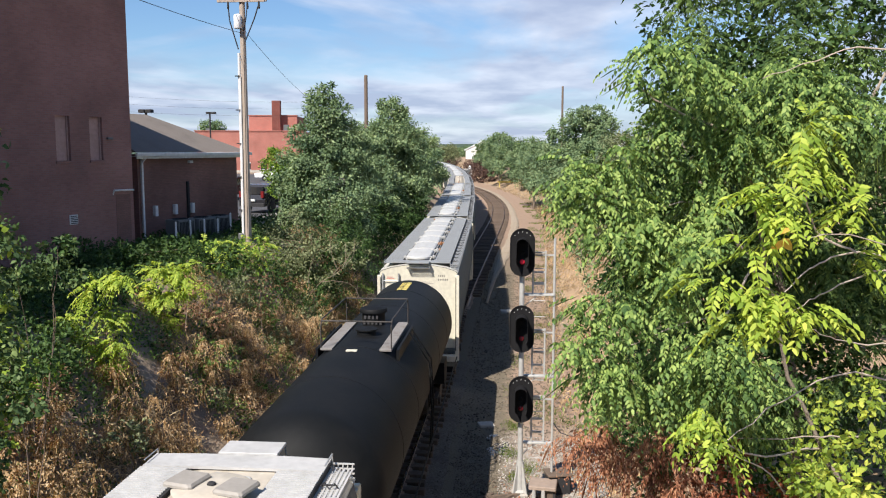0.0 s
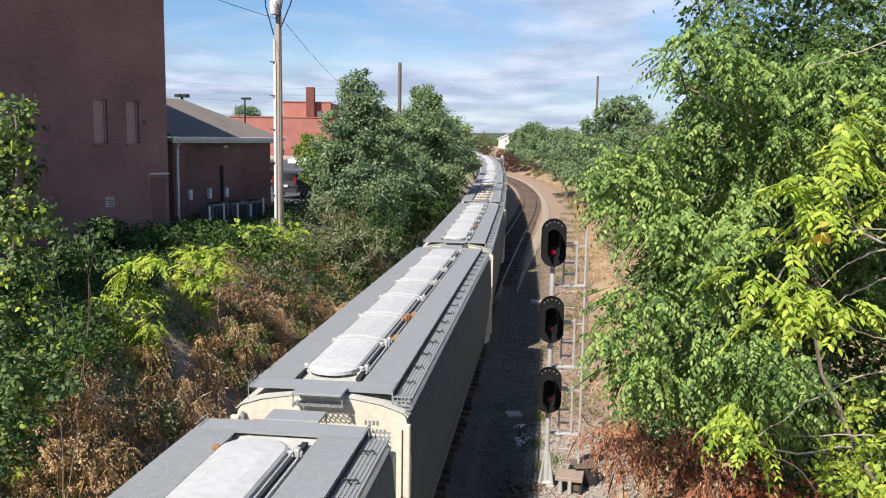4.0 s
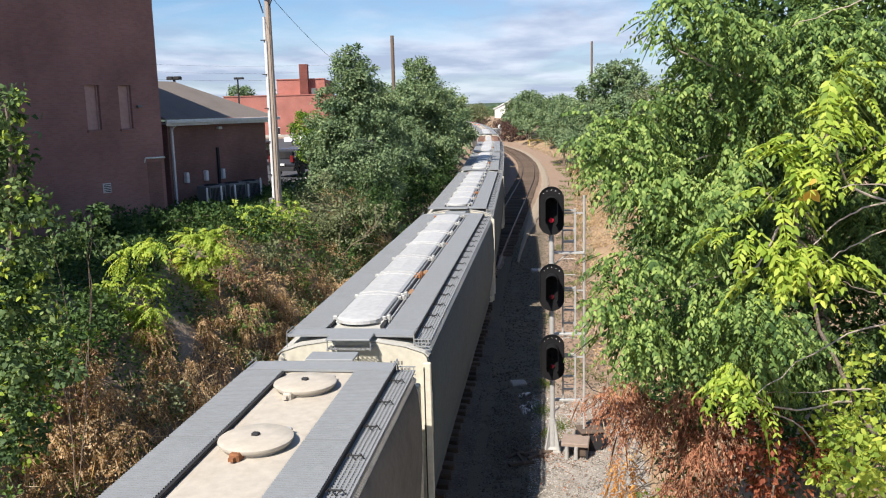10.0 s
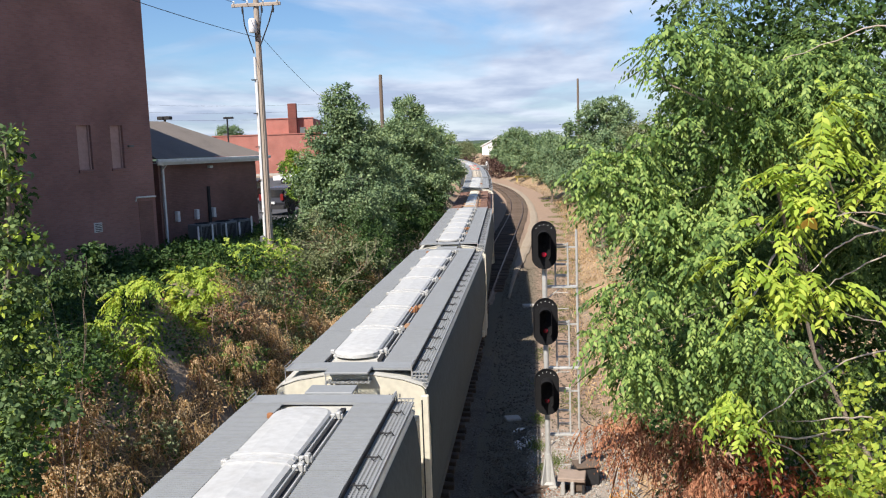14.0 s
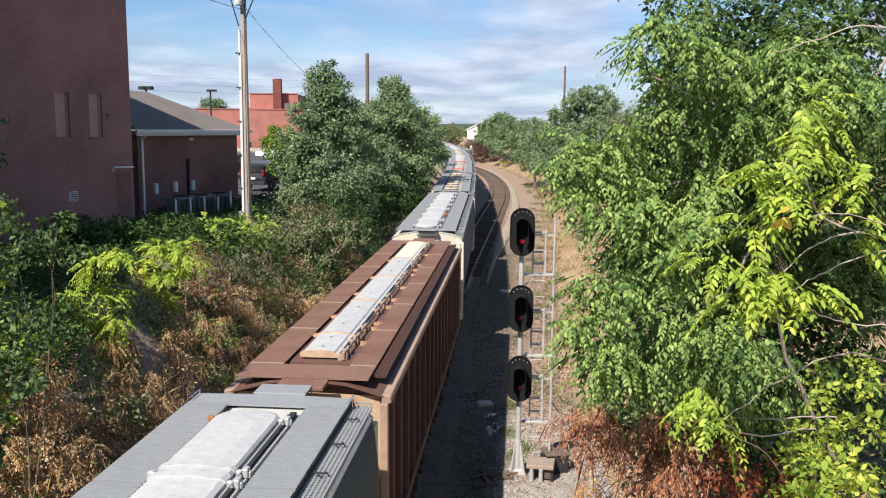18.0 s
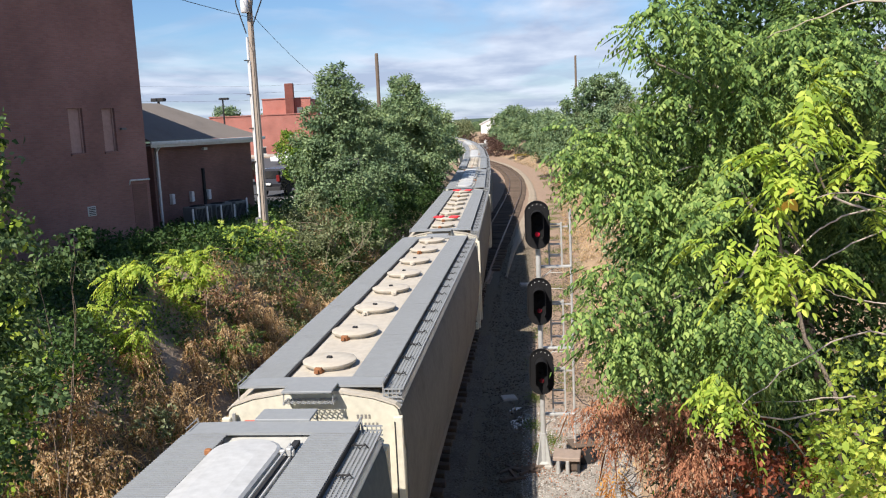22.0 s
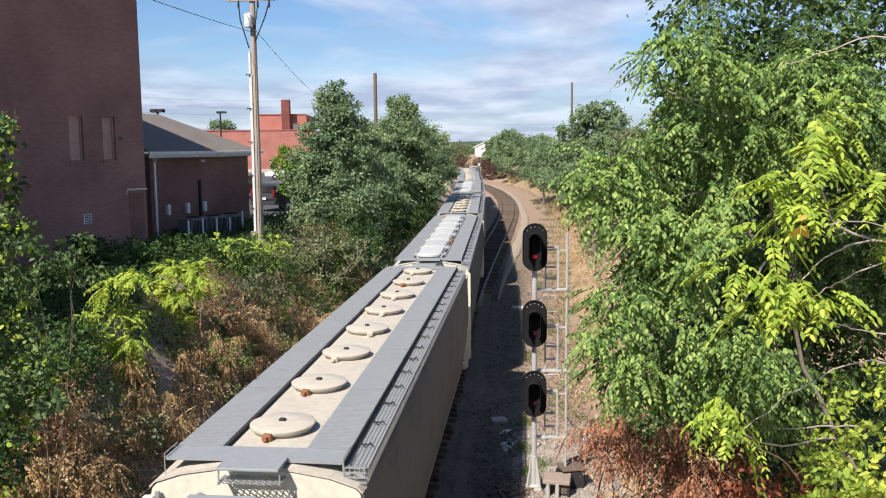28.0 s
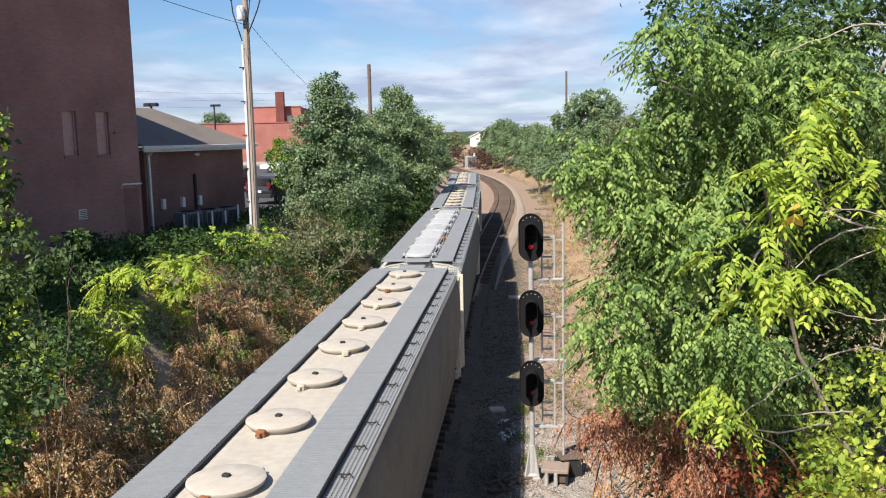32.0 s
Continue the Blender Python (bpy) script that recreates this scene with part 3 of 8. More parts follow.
def ribbon(name, mat, x_of, half, y0, y1, step, lift, label, category, taper=0):
    v, f = [], []
    n = int((y1 - y0) / step)
    for i in range(n + 1):
        y = y0 + (y1 - y0) * i / n
        w = (half + 0.12 * noise.noise(Vector((y * 0.5, half, 1)))) * (0.15 + 0.85 * smooth01(y0, y0 + taper, y) if taper else 1)
        for s in (-1, -0.5, 0, 0.5, 1):
            x = x_of(y) + s * w
            top = lift if abs(s) < 0.9 else -0.05
            v.append((x, y, grade(y) + top))
    for i in range(n):
        f += [(i * 5 + k, i * 5 + k + 1, i * 5 + 6 + k, i * 5 + 5 + k) for k in range(4)]
    me = bpy.data.meshes.new(name)
    me.from_pydata(v, [], f)
    me.materials.append(mat)
    return tagged(new(name, me), label, category, kind="structure")


ribbon("ballast_bed", DARKBED, main_x, 1.75, -420, 240, 1.0, 0.05, "crushed stone bed under the main track, coloured dark for shade", "ballast")
ribbon("ballast_bed", BALLAST, siding_x, 1.3, 46, 235, 1.0, 0.046, "rusty brown stone bed under the curving siding", "ballast")


def build_track(name, x_of, y0, y1, label, ties, head):
    root = tagged(new(name), label, "railway track", kind="structure")
    for s in (-1, 1):
        for nm, mat, prof in (("rail", RAIL, [(-0.075, 0.02), (0.075, 0.02), (0.075, 0.035), (0.012, 0.06), (0.012, 0.13), (0.036, 0.14), (0.036, 0.178), (-0.036, 0.178), (-0.036, 0.14), (-0.012, 0.13), (-0.012, 0.06), (-0.075, 0.035)]),
                              ("rail_head", head, [(-0.03, 0.176), (0.03, 0.176), (0.026, 0.183), (-0.026, 0.183)])):
            v, f, n = [], [], len(prof)
            steps = int((y1 - y0) / 1.5)
            for i in range(steps + 1):
                y = y0 + (y1 - y0) * i / steps
                for px, pz in prof:
                    v.append((x_of(y) + s * 0.7525 + px, y, grade(y) + 0.06 + pz))
            for i in range(steps):
                f += [(i * n + k, i * n + (k + 1) % n, i * n + n + (k + 1) % n, i * n + n + k) for k in range(n)]
            m = Mesh().add(v, f)
            part(nm, m, mat, root)
    tie = Mesh().box(-1.3, 1.3, -0.115, 0.115, -0.08, 0.075, 0.015).data("tie", TIE)
    y = ties[0]
    rng = random.Random(5)
    while y < ties[1]:
        a = math.degrees(math.atan2(-(x_of(y + 0.5) - x_of(y - 0.5)), 1))
        part("tie", tie, TIE, root, at=pose(x_of(y) + rng.uniform(-0.05, 0.05), y, grade(y) + 0.06 + rng.uniform(-0.012, 0.012), 0, 0, a + rng.uniform(-1, 1)))
        y += 0.54
    return root


build_track("main_track", main_x, -420, 235, "main railway track with steel rails on wooden ties", (14, 60), RAILTOP)
build_track("siding_track", siding_x, 44, 230, "curving siding track with rusty rails on wooden ties", (50, 205), RAIL)


def blend_gravel():
    """Clean gravel near the bridge goes over into trodden dirt further on, in patches; the train's shade is put in
    beside the rails.
    """
    nt = GRAVEL.node_tree
    b = nt.nodes["Principled BSDF"]
    base = b.inputs["Base Color"].links[0].from_socket
    tc = nt.nodes.new("ShaderNodeTexCoord")
    sep = nt.nodes.new("ShaderNodeSeparateXYZ")
    nt.links.new(tc.outputs["Object"], sep.inputs[0])
    n = nt.nodes.new("ShaderNodeTexNoise")
    n.inputs["Scale"].default_value, n.inputs["Detail"].default_value = 0.55, 7
    nt.links.new(tc.outputs["Object"], n.inputs["Vector"])
    r = nt.nodes.new("ShaderNodeMapRange")
    r.inputs["From Min"].default_value, r.inputs["From Max"].default_value = 20.0, 34.0
    nt.links.new(sep.outputs[1], r.inputs[0])
    add = nt.nodes.new("ShaderNodeMath"); add.operation = "ADD"
    nt.links.new(r.outputs[0], add.inputs[0]); nt.links.new(n.outputs[0], add.inputs[1])
    r2 = nt.nodes.new("ShaderNodeMapRange")
    r2.inputs["From Min"].default_value, r2.inputs["From Max"].default_value = 0.62, 1.05
    nt.links.new(add.outputs[0], r2.inputs[0])
    mx = nt.nodes.new("ShaderNodeMix"); mx.data_type = "RGBA"
    dirt = nt.nodes.new("ShaderNodeMix"); dirt.data_type = "RGBA"
    n2 = nt.nodes.new("ShaderNodeTexNoise")
    n2.inputs["Scale"].default_value, n2.inputs["Detail"].default_value = 3.0, 8
    nt.links.new(tc.outputs["Object"], n2.inputs["Vector"])
    dirt.inputs["A"].default_value, dirt.inputs["B"].default_value = (0.20, 0.138, 0.10, 1), (0.42, 0.305, 0.22, 1)
    nt.links.new(n2.outputs[0], dirt.inputs["Factor"])
    nt.links.new(r2.outputs[0], mx.inputs["Factor"])
    nt.links.new(base, mx.inputs["A"]); nt.links.new(dirt.outputs["Result"], mx.inputs["B"])
    # the train's shade beside the rails, put into the gravel colour
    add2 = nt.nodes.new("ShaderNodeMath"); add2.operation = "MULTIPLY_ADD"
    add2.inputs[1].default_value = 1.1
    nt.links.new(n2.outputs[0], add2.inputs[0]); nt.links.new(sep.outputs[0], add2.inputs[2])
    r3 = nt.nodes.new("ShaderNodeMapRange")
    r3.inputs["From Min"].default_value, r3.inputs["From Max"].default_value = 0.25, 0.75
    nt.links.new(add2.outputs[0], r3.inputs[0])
    shade_mix = nt.nodes.new("ShaderNodeMix"); shade_mix.data_type = "RGBA"
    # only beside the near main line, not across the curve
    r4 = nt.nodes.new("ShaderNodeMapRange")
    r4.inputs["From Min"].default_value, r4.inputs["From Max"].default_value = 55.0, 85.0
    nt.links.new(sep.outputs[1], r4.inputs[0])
    unshaded = nt.nodes.new("ShaderNodeMath"); unshaded.operation = "MAXIMUM"
    nt.links.new(r3.outputs[0], unshaded.inputs[0]); nt.links.new(r4.outputs[0], unshaded.inputs[1])
    nt.links.new(unshaded.outputs[0], shade_mix.inputs["Factor"])
    shade_mix.inputs["A"].default_value = (0.165, 0.140, 0.100, 1)
    nt.links.new(mx.outputs["Result"], shade_mix.inputs["B"])
    nt.links.new(shade_mix.outputs["Result"], b.inputs["Base Color"])


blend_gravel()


def dusty_path():
    """The worn strip beside the siding, beyond the signal."""
    x_of = lambda y: max(main_x(y), siding_x(y)) + 1.95 + 0.2 * math.sin(y * 0.09)
    return ribbon("path", PATHDUST, x_of, 0.42, 48, 200, 1.5, 0.03, "pale dusty service path beside the tracks", "path", 22)


dusty_path()


# ---- rolling stock ----
HALF = 9.7      # half a body; the cars follow one another every 20.4 m
PITCH = 20.4


def truck(parent, y):
    """A two-axle truck with side frames, bolster and four wheels."""
    t = Mesh()
    for s in (-1, 1):
        t.prism([(s * 1.02, 0.38), (s * 1.14, 0.38), (s * 1.14, 0.62), (s * 1.02, 0.62)], -1.15, 1.15)
        t.box(s * 1.08 - 0.07, s * 1.08 + 0.07, -0.35, 0.35, 0.28, 0.74)
        for a in (-0.9, 0.9):
            t.lathe([(0.13, -0.06), (0.13, 0.06)], 10, "x", (s * 1.17, a, 0.47))
    t.box(-1.1, 1.1, -0.2, 0.2, 0.5, 0.72)
    ob = part("truck", t, WHEEL, parent, at=pose(0, y, 0.18))
    wheel = Mesh().lathe([(0.0, -0.03), (0.30, -0.03), (0.34, -0.07), (0.46, -0.07), (0.455, 0.06), (0.49, 0.065), (0.485, 0.09), (0.30, 0.06), (0.1, 0.08), (0, 0.08)], 22, "x").data("wheel", WHEEL, True)
    for a in (-0.9, 0.9):
        axle = part("axle", Mesh().tube([(-0.72, a, 0.47), (0.72, a, 0.47)], 0.08, 8), WHEEL, ob)
        for s in (-1, 1):
            part("wheel", wheel, WHEEL, ob, at=pose(s * 0.75, a, 0.47, 0, 0, 180 if s > 0 else 0))
    return ob


def coupler(parent, y, s):
    c = Mesh().box(-0.10, 0.10, min(y, y + s * 0.5), max(y, y + s * 0.5), 0.72, 0.92, 0.02)
    c.box(-0.16, 0.16, min(y + s * 0.42, y + s * 0.62), max(y + s * 0.42, y + s * 0.62), 0.70, 0.96, 0.04)
    part("coupler", c, WHEEL, parent)


def end_ladder(parent, x0, x1, y, z0, z1, step, mat):
    m = Mesh()
    for x in (x0, x1):
        m.box(x - 0.025, x + 0.025, y - 0.03, y + 0.03, z0, z1)
    z = z0 + 0.15
    while z < z1:
        m.tube([(x0, y, z), (x1, y, z)], 0.014, 5)
        z += step
    part("ladder", m, mat, parent)


def marks(parent, x, y, z, rows, mat, h, name="marking"):
    """Bars in place of lettering, on an end sheet: rows of (x offset, width, drop)."""
    m = Mesh()
    for dx, w, dz in rows:
        m.box(x + dx, x + dx + w, y - 0.004, y, z - dz - h, z - dz)
    part(name, m, mat, parent)


def glyph_bars(m, x, z, y, count, h, w, gap, rng):
    """A row of plain bars, as wide as lettering."""
    for i in range(count):
        gx = x + i * (w + gap)
        m.box(gx, gx + w * rng.uniform(0.75, 1.0), y - 0.004, y, z, z + h)


SIDE = [(1.34, 1.20), (1.47, 1.9), (1.55, 2.8), (1.555, 3.5), (1.50, 4.05), (1.45, 4.24)]
ARCH = [(1.38, 4.31), (1.02, 4.43), (0.5, 4.515), (0.0, 4.545)]


def both_sides(half):
    """A profile of (x, z) from its right half, which ends on the middle line."""
    return half + [(-x, z) for x, z in reversed(half) if x > 0]


def hopper_body(root, side, endmat, side_label):
    """Body with bowed sides and an arched roof, hopper bays beneath, end sheets, corner posts and sills."""
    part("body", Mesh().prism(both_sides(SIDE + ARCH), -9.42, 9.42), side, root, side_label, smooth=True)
    for s in (-1, 1):
        y0, y1 = sorted((s * 9.424, s * 9.48))
        e = Mesh().prism(both_sides([(1.40, 1.40), (1.52, 2.8), (1.525, 3.5), (1.47, 4.05), (1.43, 4.235), (1.37, 4.30), (1.01, 4.42), (0.5, 4.505), (0.0, 4.535)]), y0, y1)
        part("end_sheet", e, endmat, root)
        for x in (-1.45, 1.45):
            part("corner_post", Mesh().box(x - 0.075, x + 0.075, s * 9.57 - 0.05, s * 9.57 + 0.05, 0.95, 4.16, 0.015), endmat, root)
            part("post_slot", Mesh().box(x - 0.012 - 0.05 * (x > 0) + 0.05 * (x < 0), x + 0.012 - 0.05 * (x > 0) + 0.05 * (x < 0), min(s * 9.61, s * 9.626), max(s * 9.61, s * 9.626), 1.3, 4.08), DARK, root)
            brace = Mesh().box(x - 0.05, x + 0.05, min(s * 9.42, s * 9.57), max(s * 9.42, s * 9.57), 3.98, 4.12)
            part("post_brace", brace, endmat, root)
        part("end_sill", Mesh().box(-1.45, 1.45, min(s * 9.37, s * 9.71), max(s * 9.37, s * 9.71), 0.92, 1.14, 0.02), endmat, root)
        end_ladder(root, -1.33, -0.74, s * 9.55, 1.2, 4.22, 0.37, STEEL)
        coupler(root, s * 9.7, s)
        truck(root, s * 7.1)
    for y in (-4.6, 0.0, 4.6):
        b = Mesh()
        t, w = 2.15, 0.55
        b.add([(-1.2, y - t, 1.25), (1.2, y - t, 1.25), (1.2, y + t, 1.25), (-1.2, y + t, 1.25), (-0.5, y - w, 0.38), (0.5, y - w, 0.38), (0.5, y + w, 0.38), (-0.5, y + w, 0.38)],
              [(0, 1, 5, 4), (1, 2, 6, 5), (2, 3, 7, 6), (3, 0, 4, 7), (4, 5, 6, 7), (3, 2, 1, 0)])
        part("hopper_bay", b, side, root)
    for s in (-1, 1):
        part("side_sill", Mesh().box(s * 1.30 - 0.05, s * 1.30 + 0.05, -9.4, 9.4, 1.0, 1.22, 0.012), side, root)


def plank_mesh(a, b, span, z):
    """One walkway plank: side channels and cross bars over a recessed plate."""
    top, step, y1 = [], 0.062, span / 2 - 0.01
    y = -y1
    while y + step < y1:
        top += [(y, z), (y + 0.036, z), (y + 0.036, z - 0.016), (y + step, z - 0.016)]
        y += step
    ring = top + [(y1, z - 0.016), (y1, z - 0.04), (-y1, z - 0.04)]
    n = len(ring)
    m = Mesh().add([(a, p, q) for p, q in ring] + [(b, p, q) for p, q in ring], [(i, (i + 1) % n, n + (i + 1) % n, n + i) for i in range(n)])
    return m


def roof_walks(root, grate, deck_z=4.62, left=(-1.31, -0.66), right=(0.56, 1.17), frame_mat=STEEL):
    """Walkway planks on both sides of the hatches, the open strip along one edge, the end walks and platforms."""
    n, span = 6, 17.7 / 6
    for a, b in (left, right):
        data = plank_mesh(a, b, span, deck_z).data("walkway", grate)
        for i in range(n):
            part("walkway", data, grate, root, at=pose(0, -8.85 + span * (i + 0.5), 0))
    # the open strip at the edge lies a hand lower
    low = deck_z - 0.10
    bars = Mesh().box(-0.012, 0.012, -9.2, 9.2, low - 0.03, low).data("edge_bar", grate)
    for x in (1.20, 1.26, 1.32, 1.38, 1.44, 1.488):
        part("edge_bar", bars, grate, root, at=pose(x, 0, 0))
    mesh = Mesh()
    for i in range(262):
        y = -9.18 + i * 0.07
        mesh.box(1.19, 1.49, y, y + 0.016, low - 0.026, low - 0.004)
    tagged(part("edge_mesh", mesh, grate, root), kind="stuff")
    part("edge_angle", Mesh().box(1.172, 1.188, -9.2, 9.2, low - 0.04, deck_z - 0.02), DARK, root)
    br = Mesh().tube([(1.21, 0, low + 0.03), (1.26, 0, low + 0.085), (1.33, -0.03, low + 0.01), (1.40, 0, low + 0.075), (1.44, 0.02, low)], 0.011, 5)
    br.tube([(1.21, 0.10, low + 0.012), (1.38, 0.10, low + 0.012)], 0.012, 5)
    data = br.data("bracket", DARK)
    for i in range(18):
        part("bracket", data, DARK, root, at=pose(0, -8.5 + i * 1.0, 0))
    for s in (-1, 1):
        # the end walk follows the slope of the roof
        y0, y1 = sorted((s * 8.86, s * 9.33))
        part("end_walk", Mesh().prism([(-1.31, deck_z - 0.045), (-0.6, deck_z - 0.036), (0.56, deck_z - 0.036), (1.17, deck_z - 0.045), (1.17, deck_z - 0.012), (0.56, deck_z + 0.004), (-0.6, deck_z + 0.004), (-1.31, deck_z - 0.012)], y0, y1), grate, root)
        y0, y1 = sorted((s * 9.31, s * 9.78))
        part("end_platform", Mesh().box(-0.42, 0.42, y0, y1, deck_z + 0.006, deck_z + 0.04, 0.008), grate, root)
        for px in (-0.40, 0.42):
            part("platform_bracket", Mesh().box(px - 0.015, px + 0.015, min(s * 9.48, s * 9.76), max(s * 9.48, s * 9.76), deck_z - 0.20, deck_z - 0.16).tube([(px, s * 9.74, deck_z - 0.18), (px, s * 9.72, deck_z)], 0.012, 5), frame_mat, root)
        lat = Mesh()
        for k in range(9):
            x = -0.39 + k * 0.09
            for ya in (9.49, 9.56, 9.63, 9.70):
                lat.tube([(x, s * ya, deck_z - 0.17), (x + 0.08, s * (ya + 0.08), deck_z - 0.17)], 0.009, 4)
                lat.tube([(x + 0.08, s * ya, deck_z - 0.17), (x, s * (ya + 0.08), deck_z - 0.17)], 0.009, 4)
        tagged(part("lattice_step", lat, frame_mat, root), kind="stuff")
        rail = Mesh()
        y = s * 9.34
        rail.tube([(1.18, y, deck_z - 0.30), (1.18, y, deck_z + 0.05), (1.18, s * 8.9, deck_z + 0.05)], 0.013, 5)
        part("grab_rail", rail, frame_mat, root)
        part("grab_rail", Mesh().tube([(-1.30, y, deck_z - 0.30), (-1.30, y, deck_z + 0.05), (-1.30, s * 8.9, deck_z + 0.05)], 0.009, 5), frame_mat, root)
        net = Mesh()
        for k in range(5):
            net.box(1.19 + k * 0.066, 1.205 + k * 0.066, s * 9.33 - 0.01, s * 9.33 + 0.01, deck_z - 0.30 + 0.03 * k, deck_z - 0.09)
            net.box(1.19, 1.49, s * 9.33 - 0.012, s * 9.33 + 0.012, deck_z - 0.36 + k * 0.068, deck_z - 0.342 + k * 0.068)
        tagged(part("corner_mesh", net, grate, root), kind="stuff")


def end_marks(root, seed):
    rng = random.Random(seed)
    for x, z, count in ((0.74, 4.09, 4), (0.73, 3.95, 6)):
        for i in range(count):
            m = Mesh()
            glyph_bars(m, x + i * 0.066, z, -9.482, 1, 0.07, 0.04, 0.02, rng)
            part("marking", m, WORN_INK, root)
    marks(root, 0.02, -9.482, 3.90, [(0.0, 0.40, 0), (0.02, 0.52, 0.055), (0, 0.36, 0.11), (0.02, 0.30, 0.165), (0.0, 0.44, 0.22)], FAINT, 0.018, "small_print")
    marks(root, -1.20, -9.482, 4.08, [(0.02, 0.22, 0), (0, 0.30, 0.05)], PINK, 0.022, "small_print")


def trough_hopper():
    """Covered hopper with one long white trough hatch in seven lids."""
    root = thing("covered_hopper", "pale grey covered hopper with long white trough hatch", "freight car", "cars of the train")
    hopper_body(root, SHADED_PALE, CREAM, "pale grey smooth-sided hopper body, paint darkened for shade")
    part("roof_sheet", Mesh().prism(both_sides([(1.46, 4.245), (1.39, 4.315), (1.03, 4.436), (0.5, 4.522)]) [::-1] + both_sides([(1.475, 4.26), (1.40, 4.335), (1.035, 4.456), (0.5, 4.545)]), -9.49, 9.49), PALEROOF, root)
    roof_walks(root, GRATE)
    part("coaming", Mesh().box(-0.62, 0.50, -8.2, 8.2, 4.50, 4.60, 0.01), WHITE, root)
    for x0, x1 in ((-0.655, -0.625), (0.385, 0.47)):
        part("gutter", Mesh().box(x0, x1, -8.6, 8.6, 4.56, 4.612), DARK, root)
    n, y0, y1 = 7, -8.5, 8.5
    span = (y1 - y0) / n
    hat = [(-0.60, 4.60), (-0.60, 4.665), (-0.55, 4.70), (-0.13, 4.735), (0.28, 4.70), (0.34, 4.665), (0.34, 4.60)]
    for i in range(n):
        a, b = y0 + i * span, y0 + (i + 1) * span
        m = Mesh()
        if i in (0, n - 1):
            s = -1 if i == 0 else 1
            inner, outer = (b, a) if i == 0 else (a, b)
            # rounded end: outline in plan, drawn in towards the top
            plan = [(-0.60, inner), (0.34, inner)] if s < 0 else [(0.34, inner), (-0.60, inner)]
            for k in range(11):
                q = math.pi * k / 10
                plan.append((-0.13 + (0.47 if s < 0 else -0.47) * math.cos(q), outer - s * 0.42 * (1 - math.sin(q))))
            c = len(plan)
            mx, my = -0.13, (inner + outer) / 2
            v, f = [], []
            for zz, w in ((4.60, 1.0), (4.665, 1.0), (4.70, 0.93), (4.73, 0.5)):
                v += [(mx + (x - mx) * w, my + (y - my) * (w if (y - my) * s > 0 else 1.0), zz) for x, y in plan]
            for r in range(3):
                f += [(r * c + k, r * c + (k + 1) % c, r * c + c + (k + 1) % c, r * c + c + k) for k in range(c)]
            f += [tuple(range(3 * c, 4 * c)), tuple(range(c - 1, -1, -1))]
            m.add(v, f)
        else:
            m.prism(hat, a + 0.012, b - 0.012)
        part("hatch_lid", m, WHITE, root)
    strap = Mesh().prism([(x * 1.02, z + 0.022) for x, z in hat], -0.045, 0.045).data("strap", WHITE)
    clamp = Mesh().box(0.34, 0.54, -0.035, 0.035, 4.60, 4.68, 0.012)
    clamp.box(0.44, 0.51, -0.06, 0.06, 4.61, 4.715, 0.012)
    clamps = [clamp.data("clamp", SILVER), clamp.data("clamp", RUST)]
    hinge = Mesh().box(-0.69, -0.60, -0.04, 0.04, 4.60, 4.69, 0.012)
    hinges = [hinge.data("hinge", SILVER), hinge.data("hinge", RUST)]
    rng = random.Random(3)
    for i in range(n + 1):
        y = y0 + i * span
        y += 0.42 if i == 0 else -0.42 if i == n else 0
        for d in ((-0.16, 0.16) if 0 < i < n else (0,)):
            if 0 < i < n:
                part("strap", strap, WHITE, root, at=pose(0, y + d, 0))
            part("clamp", clamps[rng.random() < 0.14], SILVER, root, at=pose(0, y + d, 0))
        part("hinge", hinges[rng.random() < 0.3], SILVER, root, at=pose(0, y, 0))
    part("locking_bar", Mesh().tube([(0.42, -8.3, 4.675), (0.42, 8.3, 4.675)], 0.016, 6), SILVER, root)
    for y, x in ((-5.4, 0.515), (-3.0, 0.515), (1.6, 0.515), (-4.3, -0.642)):
        part("spill", Mesh().box(x - 0.06 if x > 0 else x - 0.02, x + 0.06 if x > 0 else x + 0.02, y - 0.2, y + 0.2, 4.585, 4.622, 0.01), GRAIN, root, "patch of spilt tan grain")
    end_marks(root, 11)
    return root


